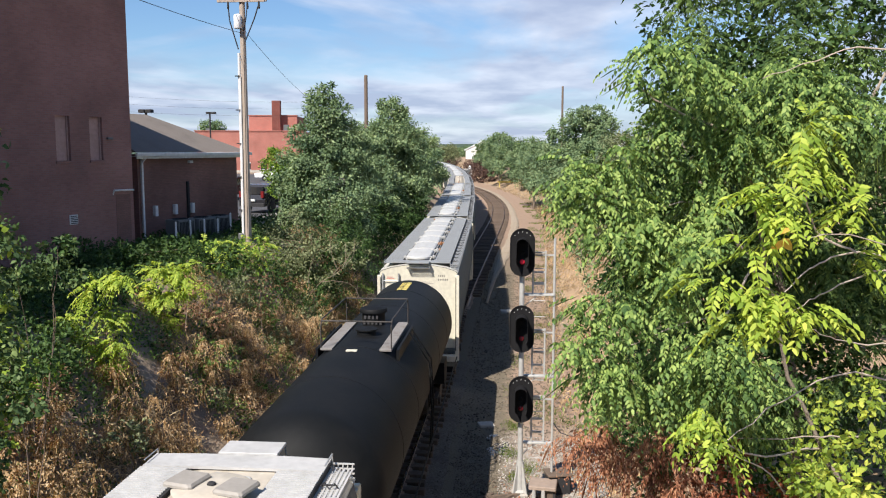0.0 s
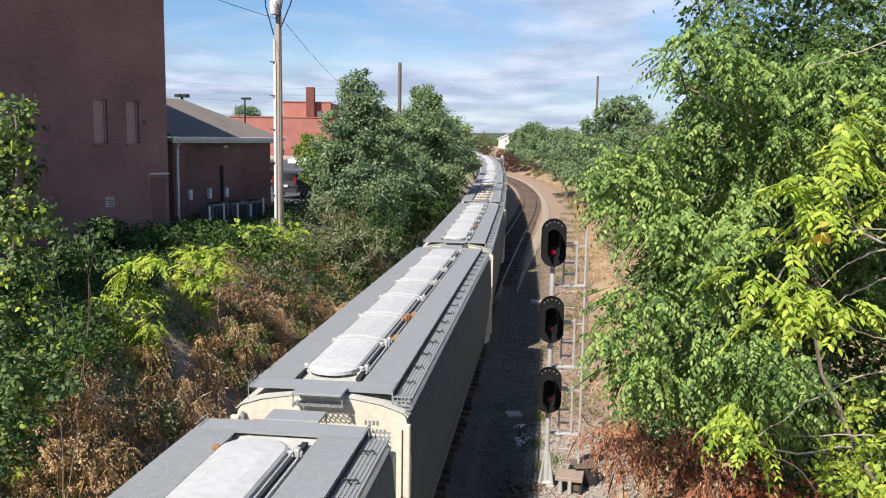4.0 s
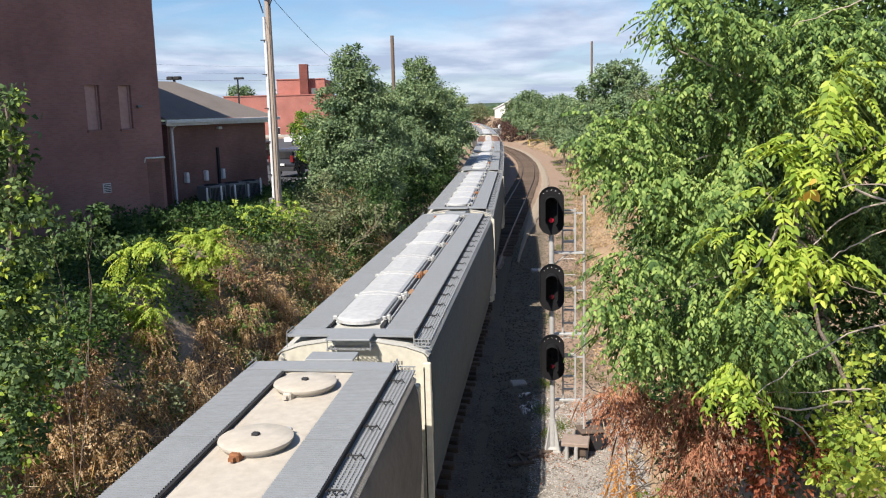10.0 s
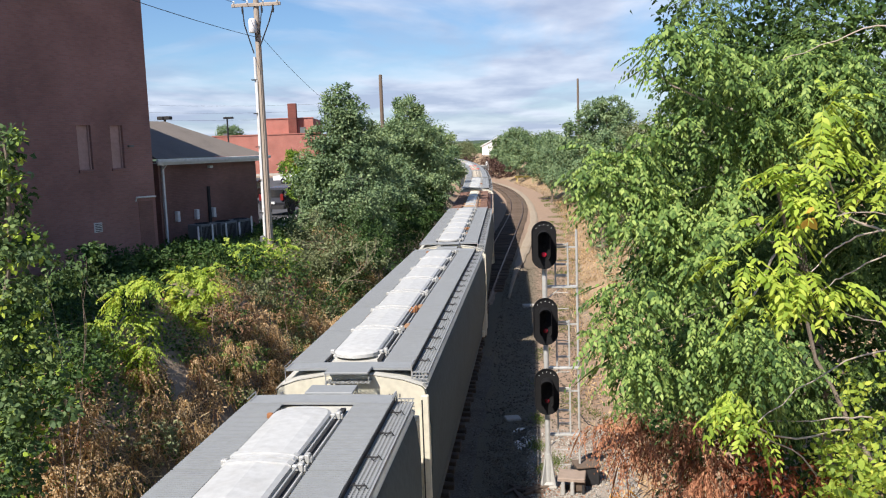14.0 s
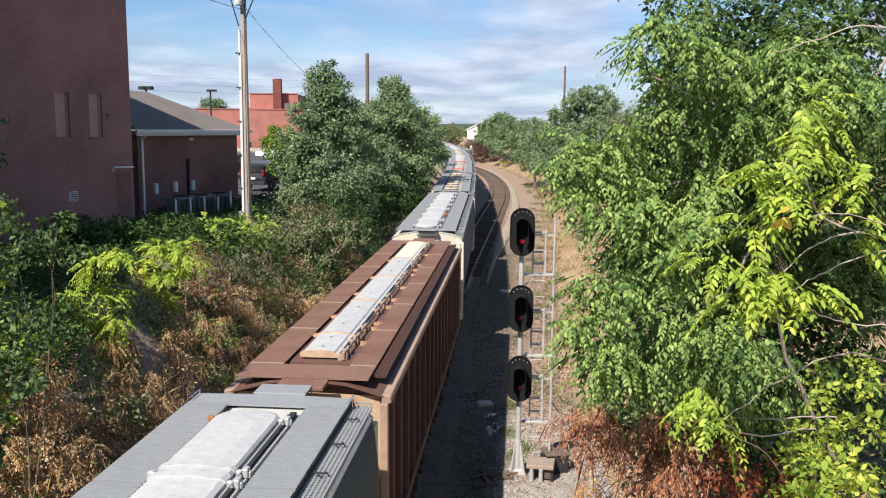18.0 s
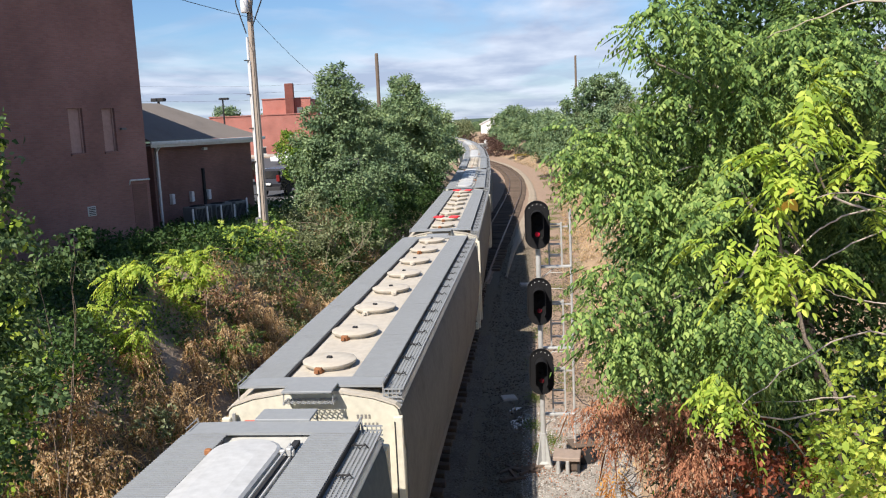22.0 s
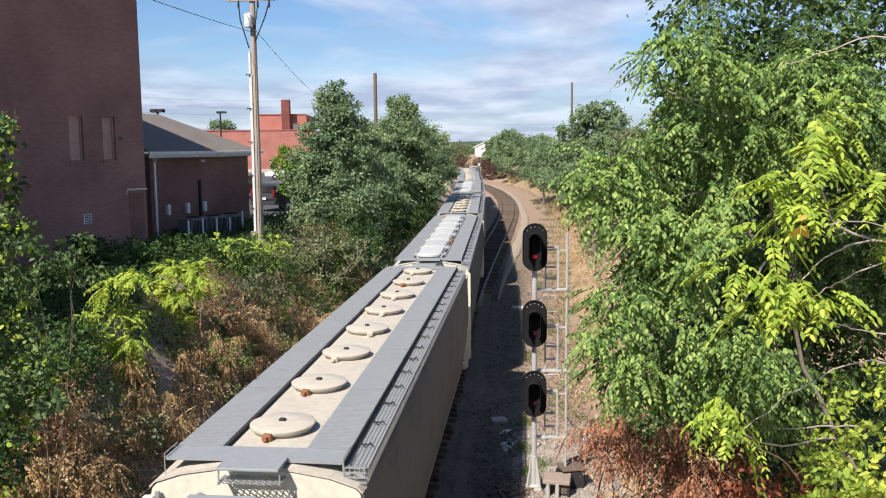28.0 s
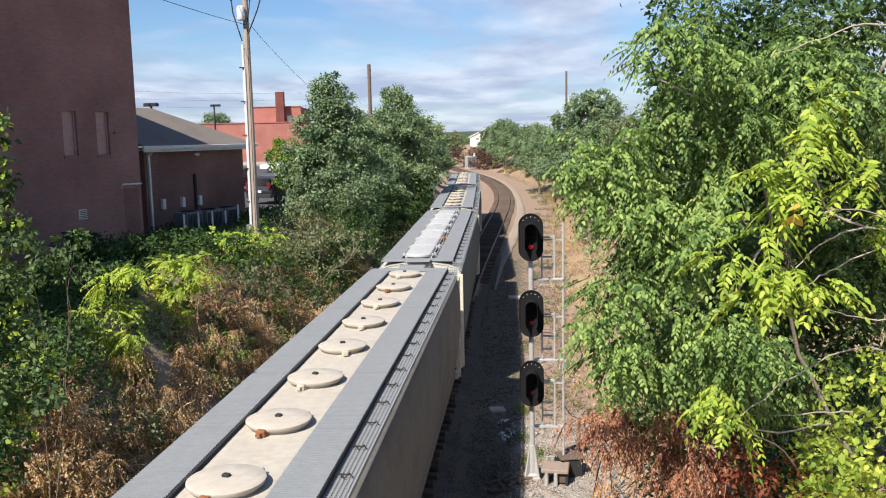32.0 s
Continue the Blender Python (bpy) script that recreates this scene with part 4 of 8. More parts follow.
def round_hopper(red=(), lid_paint=None, walk_paint=None):
    """Covered hopper with eight round hatches on a tan roof; red: those under a red two-leaf lid."""
    lab = "pale covered hopper with bright walkways and grey hatch leaves" if walk_paint else "grey covered hopper with round tan hatches" + (", two of them red" if red else "")
    root = thing("covered_hopper", lab, "freight car", "cars of the train")
    hopper_body(root, SHADED_TAN, CREAM, "weathered tan-grey hopper body with dark streaks, darkened for shade")
    part("roof_sheet", Mesh().prism(both_sides([(1.46, 4.245), (1.39, 4.315), (1.03, 4.436), (0.5, 4.522)]) [::-1] + both_sides([(1.475, 4.26), (1.40, 4.335), (1.035, 4.466), (0.5, 4.565)]), -9.49, 9.49), TAN, root)
    roof_walks(root, walk_paint or GRATE)
    part("gutter", Mesh().box(-0.655, -0.615, -8.8, 8.8, 4.545, 4.605), DARK, root)
    lid = Mesh().lathe([(0.0, 0.0), (0.47, 0.0), (0.49, 0.03), (0.49, 0.055), (0.46, 0.07), (0.2, 0.085), (0.0, 0.09)], 32).data("hatch_lid", TAN, True)
    neck = Mesh().lathe([(0.42, -0.06), (0.42, 0.06)], 24).data("hatch_neck", TAN, True)
    knob = Mesh().box(-0.05, 0.05, -0.04, 0.04, 0.08, 0.125, 0.012).data("knob", DARK)
    catch = Mesh().box(-0.07, 0.07, -0.56, -0.40, 0.0, 0.10, 0.02)
    catch.box(-0.035, 0.035, -0.62, -0.5, 0.02, 0.07)
    catches = [catch.data("catch", RUST), catch.data("catch", TAN)]
    ear = Mesh().box(-0.28, 0.28, 0.42, 0.49, 0.02, 0.10, 0.02)
    ear = ear.data("hinge", SILVER)
    rng = random.Random(8)
    leaf = Mesh().box(-0.57, -0.15, -0.23, 0.23, 0.13, 0.19, 0.03).data("lid_leaf", lid_paint or RED)
    for i in range(8):
        y = -7.95 + i * 16.0 / 7
        a = rng.uniform(-18, 18)
        h = part("hatch", neck, TAN, root, at=pose(-0.05, y, 4.57, 0, 0, a))
        part("hatch_lid", lid, TAN, h, at=pose(0, 0, 0.05))
        part("knob", knob, DARK, h, at=pose(0, 0, 0.05))
        part("catch", catches[rng.random() < 0.55], RUST, h)
        part("hinge", ear, SILVER, h)
        if i in red:
            part("lid_leaf", leaf, lid_paint or RED, h, "grey lid leaf" if lid_paint else "bright red lid leaf")
            part("lid_leaf", leaf, lid_paint or RED, h, "grey lid leaf" if lid_paint else "bright red lid leaf", at=pose(0, 0, 0, 0, 0, 180))
    end_marks(root, 23)
    return root


def brown_hopper():
    """Older brown covered hopper with outside posts."""
    root = thing("brown_hopper", "rusty brown ribbed covered hopper with white hatch lids", "freight car", "cars of the train")
    prof = [(-1.36, 1.1), (1.36, 1.1), (1.36, 4.05), (1.30, 4.12), (0.7, 4.27), (0, 4.33), (-0.7, 4.27), (-1.30, 4.12), (-1.36, 4.05)]
    part("body", Mesh().prism(prof, -9.2, 9.2), BROWN, root)
    post = Mesh().box(1.36, 1.47, -0.055, 0.055, 1.15, 4.0, 0.012)
    post.prism([(1.36, 3.7), (1.50, 4.0), (1.36, 4.0)], -0.05, 0.05)
    data = post.data("side_post", BROWN)
    for i in range(17):
        y = -8.8 + i * 1.1
        part("side_post", data, BROWN, root, at=pose(0, y, 0))
        part("side_post", data, BROWN, root, at=pose(0, y, 0, 0, 0, 180))
    for s in (-1, 1):
        part("top_rail", Mesh().box(s * 1.43 - 0.09, s * 1.43 + 0.09, -9.4, 9.4, 4.0, 4.14, 0.02), BROWN_L, root)
        part("side_sill", Mesh().box(s * 1.42 - 0.06, s * 1.42 + 0.06, -9.4, 9.4, 0.95, 1.17, 0.015), BROWN, root)
        y0, y1 = sorted((s * 9.204, s * 9.26))
        part("end_sheet", Mesh().box(-1.3, 1.3, y0, y1, 1.4, 4.08), RUSTCREAM, root, "rust-stained tan end sheet")
        for x in (-1.40, 1.40):
            part("corner_post", Mesh().box(x - 0.07, x + 0.07, s * 9.42 - 0.07, s * 9.42 + 0.07, 0.95, 4.0, 0.015), BROWN_L, root)
        part("end_sill", Mesh().box(-1.45, 1.45, min(s * 9.2, s * 9.7), max(s * 9.2, s * 9.7), 0.90, 1.14, 0.02), BROWN, root)
        end_ladder(root, -1.25, -0.75, s * 9.42, 1.2, 3.9, 0.42, BROWN)
        coupler(root, s * 9.6, s)
        truck(root, s * 7.1)
    for y in (-4.6, 0.0, 4.6):
        b = Mesh()
        t, w = 2.15, 0.55
        b.add([(-1.2, y - t, 1.25), (1.2, y - t, 1.25), (1.2, y + t, 1.25), (-1.2, y + t, 1.25), (-0.5, y - w, 0.38), (0.5, y - w, 0.38), (0.5, y + w, 0.38), (-0.5, y + w, 0.38)],
              [(0, 1, 5, 4), (1, 2, 6, 5), (2, 3, 7, 6), (3, 0, 4, 7), (4, 5, 6, 7), (3, 2, 1, 0)])
        part("hopper_bay", b, BROWN, root)
    part("roof_sheet", Mesh().prism([(-1.40, 4.09), (-0.7, 4.285), (0, 4.345), (0.7, 4.285), (1.40, 4.09), (1.40, 4.12), (0.7, 4.315), (0, 4.375), (-0.7, 4.315), (-1.40, 4.12)], -9.4, 9.4), BROWN, root)
    n, span = 6, 17.0 / 6
    for a, b in ((-1.30, -0.66), (0.60, 1.10)):
        plank = plank_mesh(a, b, span, 4.41)
        data = plank.data("walkway", GRATE_BR)
        for i in range(n):
            part("walkway", data, GRATE_BR, root, at=pose(0, -8.5 + span * (i + 0.5), 0))
            part("seam", Mesh().box(a, b, -8.5 + span * i - 0.022, -8.5 + span * i + 0.022, 4.4, 4.416), BROWN_L, root)
    for x in (1.13, 1.17, 1.21, 1.25, 1.29, 1.33):
        part("edge_bar", Mesh().box(x - 0.01, x + 0.01, -8.9, 8.9, 4.3, 4.35), BROWN, root)
    for s in (-1, 1):
        y0, y1 = sorted((s * 8.52, s * 9.34))
        part("end_walk", Mesh().box(-1.30, 1.10, y0, y1, 4.37, 4.405, 0.006), GRATE_BR, root)
        y0, y1 = sorted((s * 9.50, s * 9.95))
        part("end_platform", Mesh().box(-0.42, 0.42, y0, y1, 4.36, 4.42, 0.008), GRATE_BR, root)
    part("coaming", Mesh().box(-0.60, 0.58, -8.3, 8.3, 4.3, 4.38), BROWN, root)
    hat = [(-0.44, 4.4), (-0.44, 4.49), (-0.39, 4.52), (-0.08, 4.54), (0.19, 4.52), (0.22, 4.49), (0.28, 4.48), (0.28, 4.4)]
    clamp = Mesh().box(0.28, 0.47, -0.05, 0.05, 4.38, 4.5, 0.015)
    clamp.box(0.36, 0.43, -0.09, 0.09, 4.4, 4.55, 0.015)
    clamp = clamp.data("clamp", BROWN_L)
    strap = Mesh().prism([(x * 1.04, z + 0.02) for x, z in hat], -0.022, 0.022).data("strap", RUSTCREAM)
    nail = Mesh().box(-0.03, 0.03, -0.03, 0.03, 4.53, 4.55, 0.008).data("stud", HVAC)
    joints = (-8.05, -6.55, -3.05, 0.45, 4.0, 8.05)
    for k in range(5):
        a, b = joints[k], joints[k + 1]
        mat = CREAM if k == 4 else WHITE
        part("hatch_lid", Mesh().prism(hat, a + 0.02, b - 0.02), mat, root, "cream hatch lid" if k == 4 else "white hatch lid")
        for q in (0.25, 0.75):
            part("stud", nail, HVAC, root, at=pose(-0.10, a + (b - a) * q, 0))
            part("clamp", clamp, BROWN_L, root, at=pose(0, a + (b - a) * q, 0))
    for y in joints:
        part("strap", strap, RUSTCREAM, root, at=pose(0, y, 0))
        part("clamp", clamp, BROWN_L, root, at=pose(0, y, 0))
    part("gutter", Mesh().box(0.30, 0.335, -8.05, 8.05, 4.385, 4.4), DARK, root)
    part("locking_bar", Mesh().tube([(0.40, -8.0, 4.5), (0.40, 8.0, 4.5)], 0.022, 6), HVAC, root)
    for y, x in ((-6.8, 0.53), (-6.2, -0.54), (-5.0, 0.56), (-2.3, 0.54), (-1.6, -0.53), (1.5, 0.55), (3.3, 0.53), (-5.5, 0.54), (-3.2, 0.52), (-0.6, 0.55), (2.4, 0.52), (-4.4, -0.55), (0.9, -0.54), (4.2, -0.52), (5.6, 0.54)):
        part("grain_spill", Mesh().lathe([(0.0, 0.0), (0.15, 0.0), (0.10, 0.04), (0.0, 0.06)], 9, "z", (x, y, 4.38)), GRAIN, root)
    rng = random.Random(4)
    m = Mesh()
    glyph_bars(m, 0.55, 3.55, -9.262, 4, 0.16, 0.1, 0.03, rng)
    part("marking", m, CREAM, root)
    return root


DARKRAIL = material("dark_worn_rail", (0.055, 0.05, 0.047), 0.6, stain=0.4)


def tank_car():
    """Black tank car: shell with domed ends, manway, platform with hand rails."""
    root = thing("tank_car", "black tank car with manway platform and rails", "freight car", "cars of the train")
    r, c = 1.46, 2.88
    prof = [(0.0, -8.35), (0.5, -8.3), (0.95, -8.12), (1.25, -7.86), (1.40, -7.6), (r, -7.3), (r, 7.3), (1.40, 7.6), (1.25, 7.86), (0.95, 8.12), (0.5, 8.3), (0.0, 8.35)]
    part("shell", Mesh().lathe(prof, 48, "y", (0, 0, c)), BLACK, root, smooth=True)
    for y in (-5.2, -2.6, 2.6, 5.2):
        part("seam", Mesh().lathe([(r + 0.001, y - 0.02), (r + 0.007, y - 0.012), (r + 0.007, y + 0.012), (r + 0.001, y + 0.02)], 48, "y", (0, 0, c)), BLACK, root)
    top = c + r
    hatch = part("manway", Mesh().lathe([(0.30, -0.1), (0.30, 0.30), (0.36, 0.30), (0.36, 0.36), (0.33, 0.40), (0.12, 0.44), (0.0, 0.445)], 22, "z", (-0.02, 0.95, top)), BLACK, root, smooth=True)
    rng = random.Random(2)
    for x, z, count in ((-0.22, top + 0.16, 4), (-0.24, top + 0.02, 5)):
        for i in range(count):
            chalk = Mesh()
            glyph_bars(chalk, x + i * 0.105, z, 0.645, 1, 0.09, 0.06, 0.03, rng)
            part("chalk_marking", chalk, CHALK, root)
    part("valve_housing", Mesh().lathe([(0.24, -0.1), (0.24, 0.10), (0.28, 0.10), (0.28, 0.13), (0.0, 0.17)], 18, "z", (0.02, -0.35, top)), BLACK, root, smooth=True)
    part("small_plate", Mesh().box(-0.12, 0.12, -2.2, -2.05, top - 0.01, top + 0.015), CREAM, root)
    for s in (-1, 1):
        part("walkway", Mesh().box(s * 0.84 - 0.17, s * 0.84 + 0.17, -1.35, 1.75, top - 0.12, top - 0.07, 0.008), GRATE_T, root)
        part("walkway_leg", Mesh().box(s * 0.95 - 0.03, s * 0.95 + 0.03, -1.2, 1.6, top - 0.55, top - 0.12), BLACK, root)
        part("side_ladder", Mesh().tube([(s * 1.0, 0.3, top - 0.1), (s * 1.50, 0.3, c + 0.6), (s * 1.56, 0.3, c - 0.6), (s * 1.5, 0.3, 1.0)], 0.025, 6)
             .tube([(s * 1.0, 0.75, top - 0.1), (s * 1.50, 0.75, c + 0.6), (s * 1.56, 0.75, c - 0.6), (s * 1.5, 0.75, 1.0)], 0.025, 6), BLACK, root)
        rail = Mesh()
        rail.tube([(s * 1.0, -1.3, top - 0.1), (s * 1.0, -1.3, top + 0.45), (s * 1.0, -1.15, top + 0.58), (s * 1.0, 1.55, top + 0.58), (s * 1.0, 1.7, top + 0.45), (s * 1.0, 1.7, top - 0.1)], 0.02, 6)
        part("hand_rail", rail, DARKRAIL, root)
        part("side_rail", Mesh().tube([(s * 1.58, -8.0, 1.5), (s * 1.58, 8.0, 1.5)], 0.022, 6), BLACK, root)
        part("saddle", Mesh().box(-1.3, 1.3, s * 6.6 - 0.5, s * 6.6 + 0.5, 1.05, 1.75), BLACK, root)
        y0, y1 = sorted((s * 8.0, s * 8.6))
        part("end_sill", Mesh().box(-1.5, 1.5, y0, y1, 0.95, 1.15, 0.02), BLACK, root)
        coupler(root, s * 8.4, s)
        truck(root, s * 6.4)
    for y in (-1.3, 1.7):
        part("hand_rail", Mesh().tube([(-1.0, y, top + 0.56), (1.0, y, top + 0.56)], 0.02, 6), DARKRAIL, root)
    # yellow stencilled band over the shell, in two lines of bars
    m = Mesh()
    rng = random.Random(6)
    for row in (-0.10, 0.02):
        for i in range(9):
            q = math.radians(-1 + row * 55)
            y = 5.3 + i * 0.17
            m.box(math.sin(q) * (r + 0.004) , math.sin(q) * (r + 0.004) + 0.15, y, y + rng.uniform(0.05, 0.13), c + math.cos(q) * (r + 0.004) - 0.01, c + math.cos(q) * (r + 0.004) + 0.004)
    part("stencil", m, YELLOW, root)
    # the fittings sit behind the middle of the shell
    for ch in root.children:
        if ch.name.split(".")[0] in ("manway", "chalk_marking", "valve_housing", "small_plate", "walkway", "walkway_leg", "side_ladder", "hand_rail"):
            ch.location.y -= 0.9 if "rail" not in ch.name and "walk" not in ch.name else 1.2
        if ch.name.split(".")[0] in ("hand_rail", "walkway"):
            ch.scale.x = 0.82
    return root


# which car is which, from the one that has just gone under the camera to the last
ORDER = "WKTTTRTTTTBTRETRTRTRR"


def arc_table():
    tab, s = [(-450.0, -450.0)], -450.0
    y = -450.0
    while y < 700:
        x0, x1 = main_x(y), main_x(y + 1)
        s += math.hypot(1, x1 - x0, grade(y + 1) - grade(y))
        y += 1
        tab.append((s, y))
    return np.array(tab)


ARC = arc_table()


def on_line(s):
    y = float(np.interp(s, ARC[:, 0], ARC[:, 1]))
    return Vector((main_x(y), y, grade(y) + 0.06))


# seconds, and where the leading end of the first hopper would be along the line
PROGRESS = [(0, 31.6), (1, 22.3), (2, 12.7), (3, 3.12), (4, -6.66), (5, -16.43), (6, -26.21), (7, -36.19), (8, -46.07), (9, -56.15), (10, -65.92), (11, -76.0), (12, -85.98), (13, -96.26), (14, -106.54), (15, -116.91),
            (16, -127.4), (17, -137.9), (18, -148.5), (19, -159.0), (20, -169.4), (21, -179.9), (22, -190.3), (23, -200.9), (24, -211.4), (25, -222.05), (26, -232.8), (27, -243.55), (28, -254.3), (29, -265.15), (30, -275.9), (31, -286.75), (32, -297.5)]


def car_pose(mid):
    a, b = on_line(mid - 7.1), on_line(mid + 7.1)
    d = b - a
    return Matrix.Translation((a + b) / 2) @ Euler((math.atan2(d.z, math.hypot(d.x, d.y)), 0, math.atan2(-d.x, d.y))).to_matrix().to_4x4()


def build_train():
    makers = {"T": trough_hopper, "R": round_hopper, "E": lambda: round_hopper((1, 7)), "W": lambda: round_hopper((7,), FAINT, GRATE_W), "B": brown_hopper, "K": tank_car}
    first, cars = {}, []
    for i, kind in enumerate(ORDER):
        if kind not in first:
            car = first[kind] = makers[kind]()
        else:
            car = copy_thing(first[kind], Matrix())
        # distance of its middle from the leading end of the first hopper
        n = i - 2
        off = PITCH * n + HALF - 0.67 if n >= 0 else -10.2 if n == -1 else -20.2 - HALF
        cars.append((car, off))
    return cars


TRAIN = build_train()


def motions():
    """The train comes on towards the camera and goes under it."""
    for car, off in TRAIN:
        walk(car, [(t, car_pose(p + off)) for t, p in PROGRESS])


# ---- buildings ----
def tall_building():
    """Dark brick block: its long side wall faces the cutting, with two boarded windows."""
    root = thing("brick_building", "tall dark brick building with two boarded windows", "building", m=pose(-15.4, 33.0, 4.3, 0, 0, 70))
    z = lambda w: w - 4.3
    xs, lo, hi, top = (-30.0, -3.50, -2.86, -1.95, -1.33, 0.12), z(8.46), z(10.1), 11.3
    w = holed_wall(xs, (-0.6, lo, hi, top), {(1, 1), (3, 1)}, 0, 0.4)
    part("wall", w, BRICK, root)
    part("end_wall", Mesh().box(0.12 - 0.4, 0.12, 0.404, 16, -0.6, top), BRICK, root)
    part("back_wall", Mesh().box(-30, 0.12, 16.004, 16.4, -0.6, top), BRICK, root)
    part("side_wall", Mesh().box(-30, -29.6, 0.404, 16, -0.6, top), BRICK, root)
    part("roof", Mesh().box(-30, 0.12, 0.0, 16.4, top + 0.004, top + 0.25), CONC, root)
    for a, b in ((1, 2), (3, 4)):
        win = part("window", Mesh().box(xs[a], xs[b], 0.16, 0.22, lo, hi), BOARDED, root, "boarded brown window panel")
        part("sill", Mesh().box(xs[a] - 0.05, xs[b] + 0.05, -0.06, 0.16, lo - 0.1, lo, 0.01), BRICK, win)
        part("frame", Mesh().box(xs[a], xs[a] + 0.05, 0.10, 0.162, lo, hi).box(xs[b] - 0.05, xs[b], 0.10, 0.162, lo, hi), BOARDED, win)
    vent = part("vent", Mesh().box(-3.08, -2.70, -0.03, 0.004, z(6.09), z(6.45), 0.01), TRIM, root, "small pale square wall vent")
    for i in range(5):
        part("louvre", Mesh().box(-3.04, -2.74, -0.045, -0.03, z(6.12) + i * 0.065, z(6.12) + i * 0.065 + 0.03), DARK, vent)
    part("pipe", Mesh().tube([(-0.92, -0.06, z(7.27)), (0.10, -0.06, z(7.25))], 0.035, 8).tube([(-0.92, -0.06, z(7.27)), (-0.92, 0.02, z(7.1))], 0.03, 6), TRIM, root, "pale metal pipe across the wall")
    part("door_patch", Mesh().box(-0.80, -0.05, -0.012, 0.0, -0.4, z(7.1)), BRICK_LOW, root)
    part("wall_lamp", Mesh().box(-1.15, -0.90, -0.12, 0.0, z(9.26), z(9.34), 0.01), HVAC, root)
    return root


tall_building()


def low_building():
    """Single-storey brick annex with a hipped shingle roof, gutter and downspout."""
    root = thing("brick_annex", "low brown brick annex with hipped shingle roof", "building", m=pose(-16.7, 36.5, 4.6, 0, 0, 70))
    h, n, L = 4.0, 7.0, 6.85
    part("wall", Mesh().box(0.0, L, 0, 0.3, -0.5, h), BRICK_LOW, root)
    part("end_wall", Mesh().box(L - 0.3, L, 0.304, n, -0.5, h), BRICK_LOW, root)
    part("side_wall", Mesh().box(0.0, 0.3, 0.304, n, -0.5, h), BRICK_LOW, root)
    part("back_wall", Mesh().box(0.0, L, n + 0.004, n + 0.3, -0.5, h), BRICK_LOW, root)
    o = 0.45
    r = Mesh().add([(-o, -o, h + 0.14), (L + o, -o, h + 0.14), (L + o, n + o, h + 0.14), (-o, n + o, h + 0.14), (-o, n / 2, h + 2.0), (L - 2.6, n / 2, h + 2.0)],
                   [(0, 1, 5, 4), (1, 2, 5), (2, 3, 4, 5), (3, 0, 4), (3, 2, 1, 0)])
    part("roof", r, SHINGLE, root, "weathered grey-brown shingle roof")
    part("gutter", Mesh().box(-o - 0.1, L + o + 0.1, -o - 0.14, -o + 0.0, h - 0.02, h + 0.13, 0.02), TRIM, root, "pale metal gutter")
    part("fascia", Mesh().box(-o, L + o, -o + 0.004, -o + 0.05, h - 0.14, h + 0.13), TRIM, root)
    part("soffit", Mesh().box(-o, L + o, -o + 0.05, 0.0, h - 0.06, h - 0.02), TRIM, root)
    part("downspout", Mesh().box(0.14, 0.24, -0.12, -0.02, 0.1, h).tube([(0.19, -o, h), (0.19, -0.06, h - 0.35)], 0.045, 6), CONDUIT, root)
    lamp = part("wall_lamp", Mesh().box(3.2, 3.45, -0.16, 0, 3.62, 3.74, 0.02), TRIM, root, "small white wall lamp")
    part("roof_vent", Mesh().lathe([(0.09, -0.5), (0.09, 0.28), (0.15, 0.30), (0.13, 0.42), (0.0, 0.44)], 12, "z", (0.7, 2.3, h + 1.45)), CONDUIT, root, smooth=True)
    for x in (0.9, 2.17, 3.33):
        part("vent_pipe", Mesh().box(x - 0.09, x + 0.09, -0.2, 0.0, 1.25, 1.72, 0.02), CONDUIT, root)
    part("dark_pipe", Mesh().box(3.06, 3.18, -0.1, 0, 1.0, 2.75), DARK, root)
    return root


low_building()


def air_unit(x, y, w, label):
    u = thing("air_conditioner", label, "air conditioner", "outdoor units", pose(x, y, ground_z(x, y), 0, 0, 70))
    part("cabinet", Mesh().box(0, w, -0.8, 0, 0.05, 1.0, 0.03), HVAC, u)
    g = Mesh()
    for i in range(int(w / 0.09) - 1):
        g.box(0.06 + i * 0.09, 0.085 + i * 0.09, -0.825, -0.8, 0.15, 0.9)
    part("grille", g, DARK, u)
    part("base", Mesh().box(-0.06, w + 0.06, -0.9, 0.06, -0.2, 0.05), CONC, u)
    part("fan_ring", Mesh().lathe([(0.34, 1.0), (0.34, 1.04), (0.28, 1.04), (0.28, 1.0)], 18, "z", (w / 2, -0.4, 0)), DARK, u)


air_unit(-15.4, 36.2, 1.05, "grey outdoor cooling unit beside the brick annex")
air_unit(-14.95, 37.4, 1.15, "grey outdoor cooling unit beside the brick annex")
air_unit(-14.5, 38.7, 0.95, "pale grey outdoor cooling unit by the annex")
for i in range(6):
    x, y = -14.5 + 0.31 * i, 35.2 + 0.85 * i
    b = thing("bollard", "slim grey steel guard post", "post", "guard posts", pose(x, y, ground_z(x, y)))
    part("post", Mesh().lathe([(0.045, -0.3), (0.045, 0.95), (0.03, 1.0), (0.0, 1.01)], 10), CONDUIT, b)


